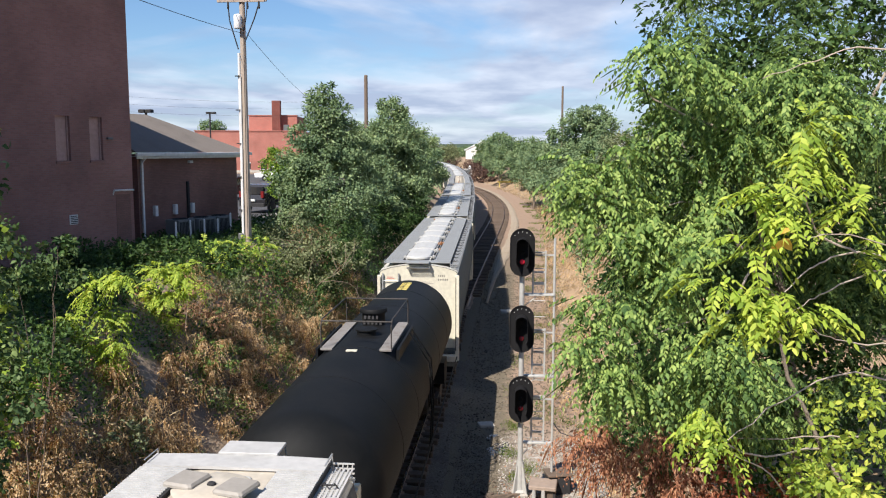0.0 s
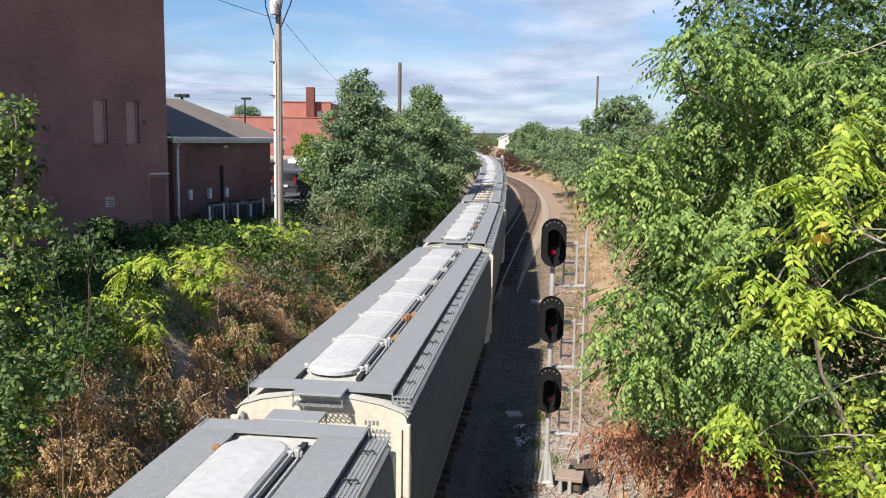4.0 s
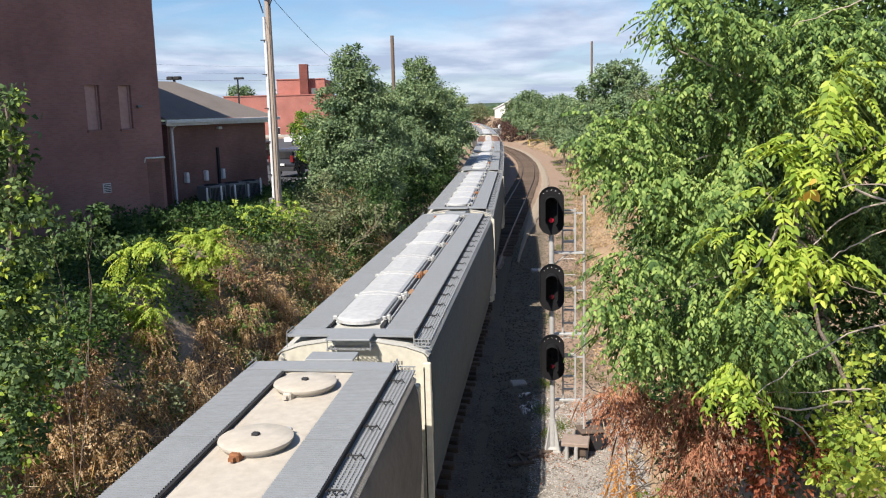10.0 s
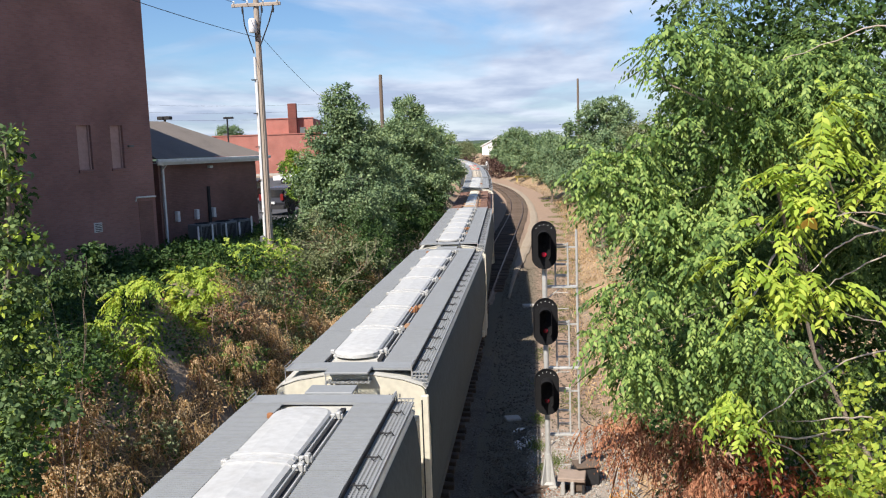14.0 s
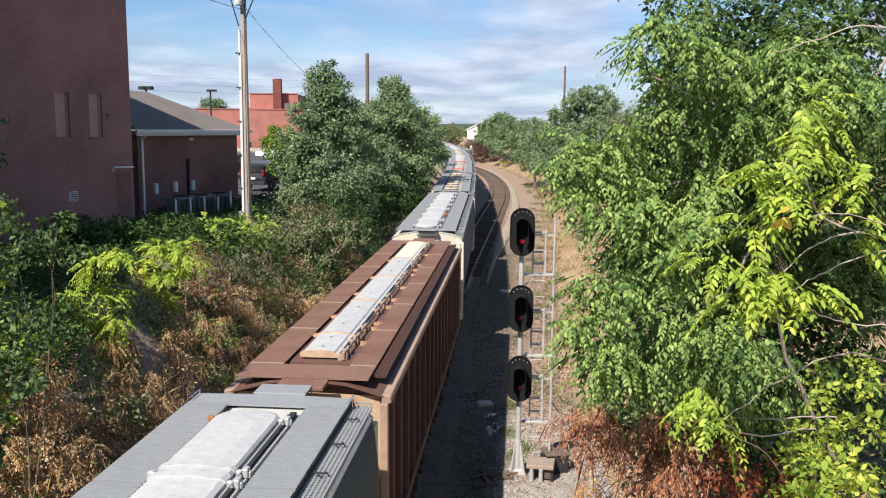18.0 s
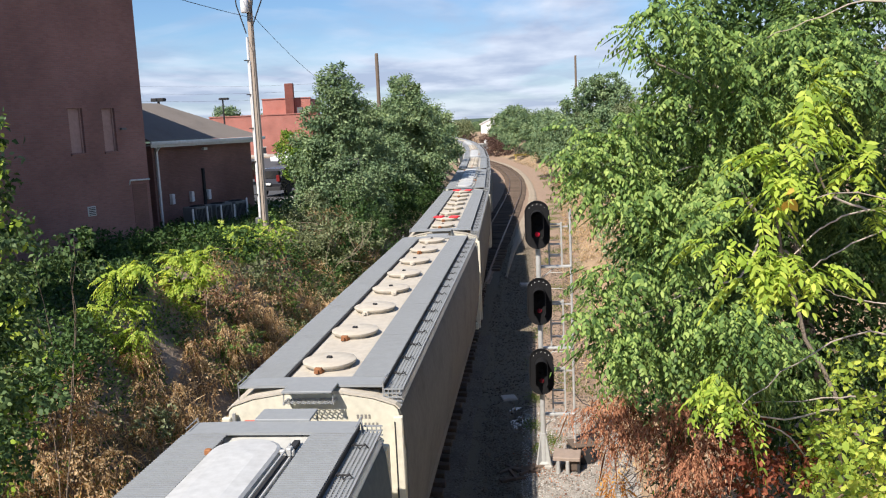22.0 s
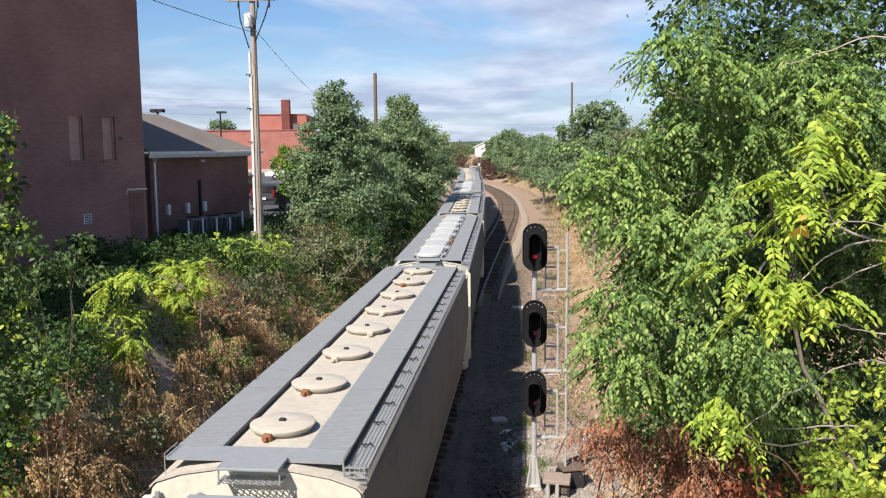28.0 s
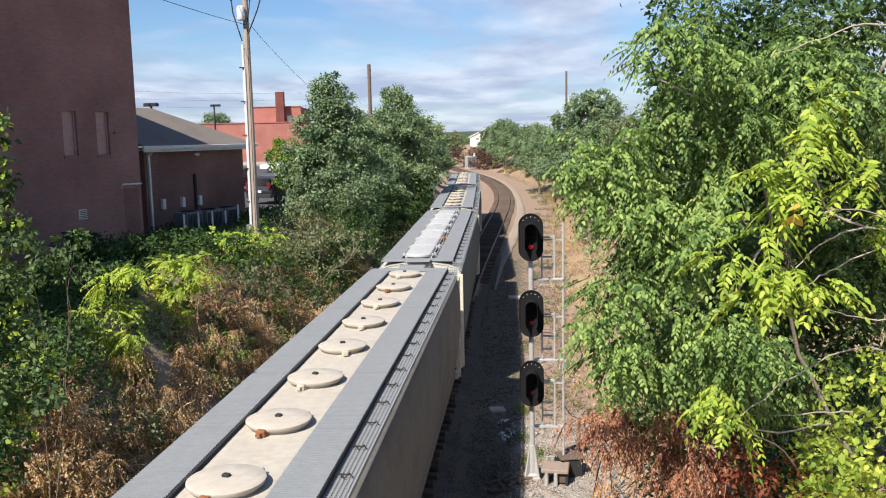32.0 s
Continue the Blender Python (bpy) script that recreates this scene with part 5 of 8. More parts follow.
def far_building():
    """Long red brick building across the car park, with a taller rear part and a chimney."""
    root = thing("red_brick_building", "long red brick building with square chimney", "building", m=pose(-51, 132, 4.6, 0, 0, 8))
    w = Mesh().box(0, 17.0, 0, 12, 0.0, 7.0)
    part("wall", w, BRICK_FAR, root)
    part("upper_wall", Mesh().box(7.8, 15.6, 4, 18, 7.0, 9.6), BRICK_FAR, root)
    part("coping", Mesh().box(-0.1, 17.1, -0.1, 0.3, 7.004, 7.16), BRICK_FAR, root)
    part("upper_coping", Mesh().box(7.7, 15.7, 3.9, 4.3, 9.604, 9.75), BRICK_FAR, root)
    part("chimney", Mesh().box(11.75, 13.1, 2.6, 3.9, 7.0, 12.0, 0.04), brick_material("chimney_brick", (0.22, 0.07, 0.055), (0.19, 0.06, 0.048), (0.18, 0.09, 0.07)), root, "dark red brick chimney")
    part("roof_patch", Mesh().box(13.4, 15.2, 3.9, 3.996, 7.1, 7.75), TRIM, root)
    part("base_band", Mesh().box(-0.02, 17.02, -0.06, 0.0, 0.0, 0.9), CONC, root)
    for x in (7.6, 10.2, 12.4, 14.8):
        win = part("window", Mesh().box(x, x + 1.0, -0.02, 0.05, 1.0, 2.0), GLASS, root)
        part("frame", Mesh().box(x - 0.06, x + 1.06, -0.07, -0.02, 0.9, 1.0).box(x - 0.06, x + 1.06, -0.07, -0.02, 2.0, 2.1), TRIM, win)
    part("roof_unit", Mesh().box(13.8, 14.6, 1.0, 2.0, 7.0, 8.1), HVAC, root)
    part("roof_unit", Mesh().box(1.5, 2.1, 1.0, 2.0, 7.0, 7.5), HVAC, root)
    return root


far_building()


def gable_building(x, y, z, w, d, h, rise, rz, mat, label):
    root = thing("gabled_building", label, "building", m=pose(x, y, z, 0, 0, rz))
    part("wall", Mesh().prism([(-w / 2, 0), (w / 2, 0), (w / 2, h), (0, h + rise), (-w / 2, h)], 0, d), mat, root)
    part("roof", Mesh().prism([(-w / 2 - 0.5, h - 0.15), (0, h + rise + 0.05), (w / 2 + 0.5, h - 0.15), (w / 2 + 0.5, h + 0.15), (0, h + rise + 0.4), (-w / 2 - 0.5, h + 0.15)], -0.4, d + 0.4), TRIM, root)
    part("door", Mesh().box(-2, 2, -0.05, 0.0, 0, 4), HVAC, root)


gable_building(-12.2, 285, 2.0, 11, 30, 6.4, 2.6, -8, material("white_siding", (0.78, 0.78, 0.76), 0.7, stain=0.1), "white gabled metal building far down the line")
gable_building(-38, 380, 2.0, 12, 20, 6.5, 2.0, 10, CONC, "pale low building far behind the trees")
gable_building(26, 260, 3.0, 16, 24, 8.5, 2.0, 0, TRIM, "pale building behind the trackside trees")


# ---- car park ----
def car_park():
    v = [(-60, 44), (-13.6, 44), (-17.0, 130), (-70, 130)]
    m = Mesh().add([(x, y, ground_z(-30, y) + 0.03) for x, y in v] + [(x, y, ground_z(-30, y) - 0.4) for x, y in v], [(0, 1, 2, 3), (4, 7, 6, 5), (0, 4, 5, 1), (1, 5, 6, 2), (2, 6, 7, 3), (3, 7, 4, 0)])
    ob = tagged(part("car_park", m, ASPHALT), "grey asphalt car park with white bay lines", "car park", kind="structure")
    for i in range(14):
        x, y = -16.5 - 2.7 * (i % 7), 62.0 + (i // 7) * 26
        part("bay_line", Mesh().box(x - 0.06, x + 0.06, y, y + 5, ground_z(-30, y) + 0.034, ground_z(-30, y) + 0.05), LINE, ob)
    for y in (57.5, 74, 92):
        part("stop_line", Mesh().box(-40, -15.5, y, y + 0.35, ground_z(-30, y) + 0.03, ground_z(-30, y) + 0.055), LINE, ob)
    kerb = Mesh().box(-14.6, -13.4, 40.0, 58.0, ground_z(-14, 44) - 0.3, ground_z(-14, 44) + 0.2, 0.03)
    tagged(part("kerb", kerb, CONC), "weathered pale concrete kerb by the car park", "kerb", kind="structure")


car_park()


def vehicle(name, x, y, rz, mat, label, truck_bed=False):
    z = ground_z(-30, y) + 0.04
    root = thing(name, label, "car", "parked cars", pose(x, y, z, 0, 0, rz))
    if truck_bed:
        b = Mesh().prism([(-2.7, 0.45), (2.7, 0.45), (2.72, 0.95), (1.35, 1.10), (0.55, 1.75), (-0.85, 1.78), (-1.0, 1.1), (-2.7, 1.1)], -0.95, 0.95)
        glass = Mesh().prism([(1.15, 1.16), (0.52, 1.68), (-0.75, 1.70), (-0.85, 1.16)], -0.96, 0.96)
    else:
        b = Mesh().prism([(-2.3, 0.40), (2.3, 0.40), (2.35, 0.8), (2.2, 1.0), (1.2, 1.1), (0.6, 1.65), (0.2, 1.74), (-1.8, 1.72), (-2.2, 1.1), (-2.32, 0.8)], -0.93, 0.93)
        glass = Mesh().prism([(1.0, 1.14), (0.5, 1.6), (-1.75, 1.62), (-2.05, 1.14)], -0.94, 0.94)
    part("body", b, mat, root)
    part("side_glass", glass, GLASS, root)
    part("rear_glass", Mesh().box(-2.22 if not truck_bed else -0.98, -2.0 if not truck_bed else -0.9, -0.72, 0.72, 1.16, 1.6), GLASS, root)
    wheel = Mesh().lathe([(0.2, -0.11), (0.34, -0.1), (0.35, 0.0), (0.34, 0.1), (0.2, 0.11)], 18, "y").data("wheel", TYRE, True)
    hub = Mesh().lathe([(0.19, -0.09), (0.19, 0.09), (0.1, 0.12)], 12, "y").data("rim", STEEL)
    for a in (-1.45, 1.45):
        for s in (-0.86, 0.86):
            w = part("wheel", wheel, TYRE, root, at=pose(a, s, 0.35))
            part("rim", hub, STEEL, w)
    for s in (-0.78, 0.78):
        part("tail_lamp", Mesh().box(-2.4 if not truck_bed else -2.73, -2.28 if not truck_bed else -2.68, s - 0.1, s + 0.1, 0.95, 1.35), TAIL, root)
        part("headlamp", Mesh().box(2.3 if not truck_bed else 2.7, 2.37 if not truck_bed else 2.75, s - 0.13, s + 0.13, 0.72, 0.9), TRIM, root)
    part("plate", Mesh().box(-2.42 if not truck_bed else -2.74, -2.33 if not truck_bed else -2.7, -0.25, 0.25, 0.72, 0.86), TRIM, root)
    part("bumper", Mesh().box(-2.40 if not truck_bed else -2.8, -2.2, -0.9, 0.9, 0.38, 0.62, 0.03), DARK if not truck_bed else STEEL, root)


vehicle("suv", -15.9, 54.3, 75, CARBLACK, "black suv parked with its tail to the cutting")
vehicle("pickup_truck", -28.6, 100.6, 176, CARWHITE, "white pickup truck parked by the red building", True)
vehicle("suv", -22.6, 66, 80, material("maroon_paint", (0.09, 0.015, 0.02), 0.25, stain=0), "dark maroon suv parked in the car park")


# ---- poles and wires ----
def utility_pole():
    x, y = -11.78, 36.6
    z = ground_z(x, y)
    root = thing("utility_pole", "weathered wooden utility pole with conduits and crossarm", "utility pole", m=pose(x, y, z))
    top = 15.45 - z
    part("pole", Mesh().tube([(0, 0, -0.5), (0, 0, top)], 0.155, 12, 0.12), POLEWOOD, root)
    part("conduit", Mesh().tube([(-0.195, -0.08, 0), (-0.180, -0.06, 8.2)], 0.058, 10), CONDUIT, root)
    part("conduit", Mesh().tube([(-0.15, -0.16, 0), (-0.11, -0.14, 7.2)], 0.035, 6), CONDUIT, root)
    part("crossarm", Mesh().box(-1.05, 1.05, -0.18, -0.08, top - 0.32, top - 0.19, 0.015), POLEWOOD, root)
    part("crossarm", Mesh().box(-0.95, 1.05, 0.08, 0.18, top - 0.26, top - 0.13, 0.015), POLEWOOD, root)
    ins = Mesh().lathe([(0.02, 0), (0.05, 0.02), (0.03, 0.06), (0.055, 0.08), (0.03, 0.13), (0.0, 0.15)], 10).data("insulator", TRIM)
    for ix in (-0.95, -0.35, 0.35, 0.98):
        part("insulator", ins, TRIM, root, at=pose(ix, -0.13, top - 0.19))
    cut = Mesh().lathe([(0.04, 0), (0.05, 0.1), (0.04, 0.3), (0.0, 0.34)], 8).data("cutout", DARK)
    for ix in (-0.55, 0.3, 0.8):
        part("cutout", cut, DARK, root, at=pose(ix, -0.2, top - 0.62))
    part("transformer", Mesh().lathe([(0.0, 0), (0.15, 0.0), (0.17, 0.04), (0.17, 0.52), (0.14, 0.58), (0.05, 0.62), (0.0, 0.62)], 16, "z", (-0.12, -0.28, top - 1.45)), CONDUIT, root, smooth=True)
    cab = Mesh()
    cab.tube([(-0.55, -0.2, top - 0.4), (-0.5, -0.2, top - 1.1), (-0.18, -0.1, top - 2.3)], 0.03, 6)
    cab.tube([(0.3, -0.2, top - 0.4), (0.22, -0.2, top - 1.0), (0.1, -0.12, top - 1.5)], 0.025, 6)
    cab.tube([(0.8, -0.2, top - 0.4), (0.6, -0.2, top - 1.0), (0.12, -0.12, top - 2.0)], 0.03, 6)
    cab.tube([(0.1, -0.18, top - 1.5), (0.06, -0.2, 4.0), (0.05, -0.2, 0.2)], 0.012, 5)
    part("cable", cab, CABLE, root)
    for k in range(5):
        part("strap", Mesh().box(-0.35, -0.14, -0.18, -0.06, 1.4 + k * 1.45, 1.44 + k * 1.45), DARK, root)
    part("meter_box", Mesh().box(-0.36, -0.15, -0.30, -0.12, 0.0, 0.40, 0.03), HVAC, root)
    return root


utility_pole()


def wire(a, b, sag, label):
    pts = []
    for i in range(17):
        t = i / 16
        p = Vector(a).lerp(Vector(b), t)
        p.z -= sag * 4 * t * (1 - t)
        pts.append(p)
    tagged(part("wire", Mesh().tube(pts, 0.011, 5), CABLE), label, "wire", "overhead wires")


wire((-9.0, 2, 12.7), (-11.83, 36.6, 13.85), 0.3, "black service wire hung from the pole")
wire((-11.7, 36.6, 13.95), (-15.2, 72, 11.6), 0.6, "black service wire running down behind trees")
for dx in (-0.95, -0.35, 0.35, 0.98):
    wire((-11.78 + dx, 36.5, 15.35), (-16.4 + dx, 2.0, 17.0), 0.5, "thin black overhead wire along the cutting")
for k in range(3):
    wire((-62, 120, 14.6 + 1.1 * k), (-24, 118, 13.6 + 0.9 * k), 0.5, "distant thin wire across the car park")


def far_pole(x, y, top, r, label, mat):
    z = ground_z(x, y)
    root = thing("utility_pole", label, "utility pole", "bare distant poles", pose(x, y, z))
    part("pole", Mesh().tube([(0, 0, -0.5), (0, 0, top - z)], r * 1.15, 10, r), mat, root)
    part("cap", Mesh().lathe([(r, 0), (r * 0.9, 0.06), (0, 0.09)], 10, "z", (0, 0, top - z)), mat, root)


far_pole(-14.4, 81, 15.75, 0.165, "bare dark wooden pole rising out of the trees", POLEDARK)
far_pole(4.9, 97.3, 15.75, 0.115, "bare reddish wooden pole rising out of the trees", POLEDARK)


def park_lamp(x, y, top, heads, label):
    z = ground_z(x, y)
    root = thing("street_lamp", label, "street lamp", "car park lamps", pose(x, y, z))
    part("pole", Mesh().tube([(0, 0, 0), (0, 0, top - z)], 0.09, 8, 0.07), DARK, root)
    for s in heads:
        part("lamp_head", Mesh().box(min(0.05 * s, 1.15 * s), max(0.05 * s, 1.15 * s), -0.2, 0.2, top - z - 0.02, top - z + 0.16, 0.04), DARK, root)


park_lamp(-26.2, 71.5, 11.85, (0.45, -0.25), "dark twin-headed lamp post in the car park")
park_lamp(-20.0, 45.0, 10.85, (0.32, -0.32), "dark twin-headed lamp post behind the annex")


# ---- signal ----
def signal_mast():
    """Three-headed signal on a pipe mast, with platforms and a cable post at its side."""
    x, y = 0.255, 21.5
    root = thing("railway_signal", "railway signal mast with three black heads, top red lit", "railway signal", m=pose(x, y, ground_z(x, y)))
    part("foundation", Mesh().box(-0.22, 0.22, -0.22, 0.22, -0.4, 0.07, 0.03), CONC, root)
    base = Mesh()
    for k in range(4):
        q = math.pi / 4 + k * math.pi / 2
        c, s = math.cos(q), math.sin(q)
        base.add([(c * 0.09 - s * 0.012, s * 0.09 + c * 0.012, 0.07), (c * 0.26 - s * 0.012, s * 0.26 + c * 0.012, 0.07), (c * 0.26 + s * 0.012, s * 0.26 - c * 0.012, 0.07), (c * 0.09 + s * 0.012, s * 0.09 - c * 0.012, 0.07),
                  (c * 0.07 - s * 0.012, s * 0.07 + c * 0.012, 0.85), (c * 0.10 - s * 0.012, s * 0.10 + c * 0.012, 0.85), (c * 0.10 + s * 0.012, s * 0.10 - c * 0.012, 0.85), (c * 0.07 + s * 0.012, s * 0.07 - c * 0.012, 0.85)],
                 [(0, 1, 5, 4), (1, 2, 6, 5), (2, 3, 7, 6), (3, 0, 4, 7), (4, 5, 6, 7), (3, 2, 1, 0)])
    base.lathe([(0.19, 0.07), (0.19, 0.1), (0.10, 0.14), (0.095, 0.9)], 16)
    part("pedestal", base, SILVER, root, "rust-streaked silver pedestal", smooth=True)
    part("mast", Mesh().lathe([(0.068, 0.8), (0.064, 6.7), (0.0, 6.72)], 14), SILVER, root, smooth=True)
    for k, (zc, lit) in enumerate(((6.42, LAMP_RED), (4.46, LAMP_DIM), (2.62, LAMP_FAINT))):
        head = part("signal_head", Mesh().box(-0.17, 0.17, -0.19, -0.03, zc - 0.45, zc + 0.42, 0.04), SIGNAL, root)
        # oval target board with a rim
        n = 36
        ring = lambda rx, ry, yy: [(rx * math.cos(2 * math.pi * i / n), yy, zc + (ry - rx) * (1 if math.sin(2 * math.pi * i / n) > 0 else -1) * (abs(math.sin(2 * math.pi * i / n)) > 1e-6) + rx * math.sin(2 * math.pi * i / n)) for i in range(n)]
        a, b, c2, d2 = ring(0.315, 0.61, -0.20), ring(0.315, 0.61, -0.235), ring(0.29, 0.585, -0.235), ring(0.29, 0.585, -0.215)
        v = a + b + c2 + d2
        f = [tuple(range(n)), tuple(range(4 * n - 1, 3 * n - 1, -1))]
        for r in range(3):
            f += [(r * n + i, r * n + n + i, r * n + n + (i + 1) % n, r * n + (i + 1) % n) for i in range(n)]
        part("target_board", Mesh().add(v, f), SIGNAL, head)
        # long hood round the lenses
        hood = Mesh()
        prof = []
        for i in range(19):
            q = math.radians(-50 + i * 280 / 18)
            prof.append((0.15 * math.cos(q), (0.22 if math.sin(q) > 0 else -0.22) + 0.15 * math.sin(q)))
        vin = [(px, -0.235, zc + pz) for px, pz in prof] + [(px, -0.60 + 0.17 * (0.37 - pz), zc + pz) for px, pz in prof]
        vout = [(px * 1.06, -0.235, zc + pz * 1.03) for px, pz in prof] + [(px * 1.06, -0.60 + 0.17 * (0.37 - pz), zc + pz * 1.03) for px, pz in prof]
        m = len(prof)
        f = [(i, i + 1, m + i + 1, m + i) for i in range(m - 1)] + [(2 * m + i + 1, 2 * m + i, 3 * m + i, 3 * m + i + 1) for i in range(m - 1)]
        f += [(m + i, m + i + 1, 3 * m + i + 1, 3 * m + i) for i in range(m - 1)]
        hood.add(vin + vout, f)
        part("hood", hood, SIGNAL, head)
        for dz, mat in ((0.24, SIGNAL), (0.0, SIGNAL), (-0.24, lit)):
            lens = Mesh().lathe([(0.062, -0.216), (0.062, -0.235), (0.054, -0.245), (0.03, -0.253), (0.0, -0.256)], 18, "y", (0, 0, zc + dz))
            part("lens", lens, mat, head, smooth=True)
        bolt = Mesh().lathe([(0.013, 0.0), (0.013, 0.012), (0, 0.016)], 6, "y").data("bolt", SILVER)
        for q in (40, 65, 90, 115, 140):
            px = 0.25 * math.cos(math.radians(q))
            pz = (0.27 if q <= 180 else -0.27) + 0.25 * math.sin(math.radians(q))
            part("bolt", bolt, SILVER, head, at=pose(px, -0.217, zc + pz, 0, 0, 180))
        part("clamp", Mesh().box(-0.09, 0.09, -0.09, 0.09, zc - 0.62, zc - 0.50, 0.015), SILVER, root)
    # cable post and the frames that tie it to the mast
    px = 0.83
    part("cable_post", Mesh().tube([(px, 0.25, 0.1), (px, 0.25, 6.75)], 0.032, 8), SILVER, root)
    for z0, z1 in ((5.30, 6.42), (3.15, 4.40), (1.35, 2.62)):
        fr = Mesh()
        for fx in (0.28, 0.60):
            fr.box(fx - 0.022, fx + 0.022, 0.20, 0.25, z0, z1, 0.006)
        for zz in (z1 - 0.05, (z0 + z1) / 2, z0 + 0.28):
            fr.box(0.26, 0.62, 0.195, 0.245, zz - 0.022, zz + 0.022)
        part("platform_frame", fr, SILVER, root)
        deck = Mesh().box(0.05, 0.84, 0.19, 0.33, z0 - 0.05, z0, 0.008)
        part("platform", deck, SILVER, root)
        part("strut", Mesh().box(0.0, 0.84, 0.24, 0.27, z1 - 0.14, z1 - 0.10), SILVER, root)
        part("strut", Mesh().tube([(0.03, 0.2, z0 - 0.35), (0.45, 0.3, z0 - 0.03)], 0.015, 5), SILVER, root)
    rung = Mesh().tube([(0.30, 0.22, 0), (0.60, 0.22, 0)], 0.01, 5).data("rung", SILVER)
    for k in range(15):
        part("rung", rung, SILVER, root, at=pose(0, 0, 0.5 + 0.42 * k))
    part("cable", Mesh().tube([(px, 0.25, 1.9), (1.05, 0.2, 1.62), (1.35, 0.1, 1.55), (1.7, 0.2, 1.75)], 0.013, 5), CABLE, root)
    return root


signal_mast()


def trackside_box():
    x, y = 0.86, 21.25
    root = thing("junction_box", "low brown steel junction box on short legs", "junction box", m=pose(x, y, ground_z(x, y), 0, 0, -6))
    part("lid", Mesh().box(-0.36, 0.34, -0.3, 0.35, 0.34, 0.43, 0.02), material("dusty_brown_steel", (0.30, 0.235, 0.19), 0.8, stain=0.4), root)
    part("case", Mesh().box(-0.05, 0.32, -0.2, 0.3, 0.06, 0.34, 0.02), TIE, root)
    for lx, ly in ((-0.22, -0.25), (0.02, -0.28)):
        part("leg", Mesh().lathe([(0.055, -0.15), (0.05, 0.345)], 10, "z", (lx, ly, 0)), SILVER, root)
    part("leg", Mesh().box(0.26, 0.32, -0.22, -0.16, -0.1, 0.25), DARK, root)
    # dark box added in place of the shaded hollow behind the junction box
    x, y = 1.25, 21.8
    b = thing("equipment_case", "dark box standing for the shaded hollow behind the junction box", "equipment case", m=pose(x, y, ground_z(x, y), 0, 0, 15))
    part("case", Mesh().box(-0.3, 0.3, -0.25, 0.25, -0.02, 0.48, 0.04), DARK, b)
    part("lid", Mesh().box(-0.33, 0.33, -0.28, 0.28, 0.484, 0.53, 0.015), TIE, b)
    for i in range(9):
        rng = random.Random(i)
        px, py = -0.75 + rng.uniform(0, 0.75), 20.4 + rng.uniform(0, 0.9)
        s = thing("scrap_timber", "broken grey-brown scrap timber lying on gravel", "timber", "scrap timbers", pose(px, py, ground_z(px, py) + 0.05, rng.uniform(-8, 8), 0, rng.uniform(0, 180)))
        part("plank", Mesh().box(-0.28 - 0.2 * rng.random(), 0.3, -0.04, 0.04, -0.03, 0.04, 0.01), TIE, s)
    rng = random.Random(41)
    ring = [(0.42 * (1 + 0.35 * rng.uniform(-1, 1)) * math.cos(k * 0.393), 0.95 * (1 + 0.3 * rng.uniform(-1, 1)) * math.sin(k * 0.393), 0.0) for k in range(16)]
    pud = thing("puddle", "small muddy puddle mirroring the sky on gravel", "puddle", m=pose(-0.45, 25.2, max(ground_z(-0.45 + a, 25.2 + b) for a in (-0.4, 0, 0.4) for b in (-0.9, 0, 0.9)) - 0.004))
    part("water", Mesh().add(ring + [(x, y, -0.1) for x, y, z in ring], [tuple(range(16))] + [(i, i + 16, (i + 1) % 16 + 16, (i + 1) % 16) for i in range(16)]), GLASS, pud)
    px, py = -0.85, 27.0
    s = thing("stone_slab", "pale broken concrete slab lying on the gravel", "slab", m=pose(px, py, ground_z(px, py) + 0.02, 4, 3, 20))
    part("slab", Mesh().box(-0.26, 0.26, -0.20, 0.16, -0.05, 0.06, 0.03), CONC, s)
    s = thing("stone_slab", "pale broken concrete slab lying on the gravel", "slab", m=pose(-0.45, 46, ground_z(-0.45, 46) + 0.02, 0, 3, 10))
    part("slab", Mesh().box(-0.35, 0.35, -0.3, 0.3, -0.05, 0.08, 0.03), CONC, s)


trackside_box()


def relay_cabinet():
    x, y = -12.2, 200
    z = ground_z(x, y)
    root = thing("relay_cabinet", "grey steel relay cabinet beside the curve", "cabinet", m=pose(x, y, z, 0, 0, 12))
    part("case", Mesh().box(-1.3, 1.3, -1.0, 1.0, 0.3, 2.9, 0.05), SILVER, root)
    part("door", Mesh().box(-0.9, 0.0, -1.03, -1.0, 0.5, 2.7), HVAC, root)
    part("door", Mesh().box(0.05, 0.95, -1.03, -1.0, 0.5, 2.7), HVAC, root)
    part("base", Mesh().box(-1.4, 1.4, -1.1, 1.1, -0.3, 0.3), CONC, root)
    part("dome", Mesh().lathe([(0.35, 0.0), (0.42, 0.3), (0.35, 0.62), (0.15, 0.78), (0, 0.82)], 14, "z", (1.0, 0, 2.9)), TRIM, root, smooth=True)
    x, y = -2.2, 170
    b = thing("barrier", "yellow steel barrier bar beside the track", "barrier", m=pose(x, y, ground_z(x, y)))
    part("bar", Mesh().box(-1.9, 1.9, -0.1, 0.1, 0.6, 0.95, 0.03), BARRIER, b)
    for s in (-1.5, 1.5):
        part("post", Mesh().box(s - 0.1, s + 0.1, -0.08, 0.08, -0.2, 0.6), YELLOW, b)


relay_cabinet()


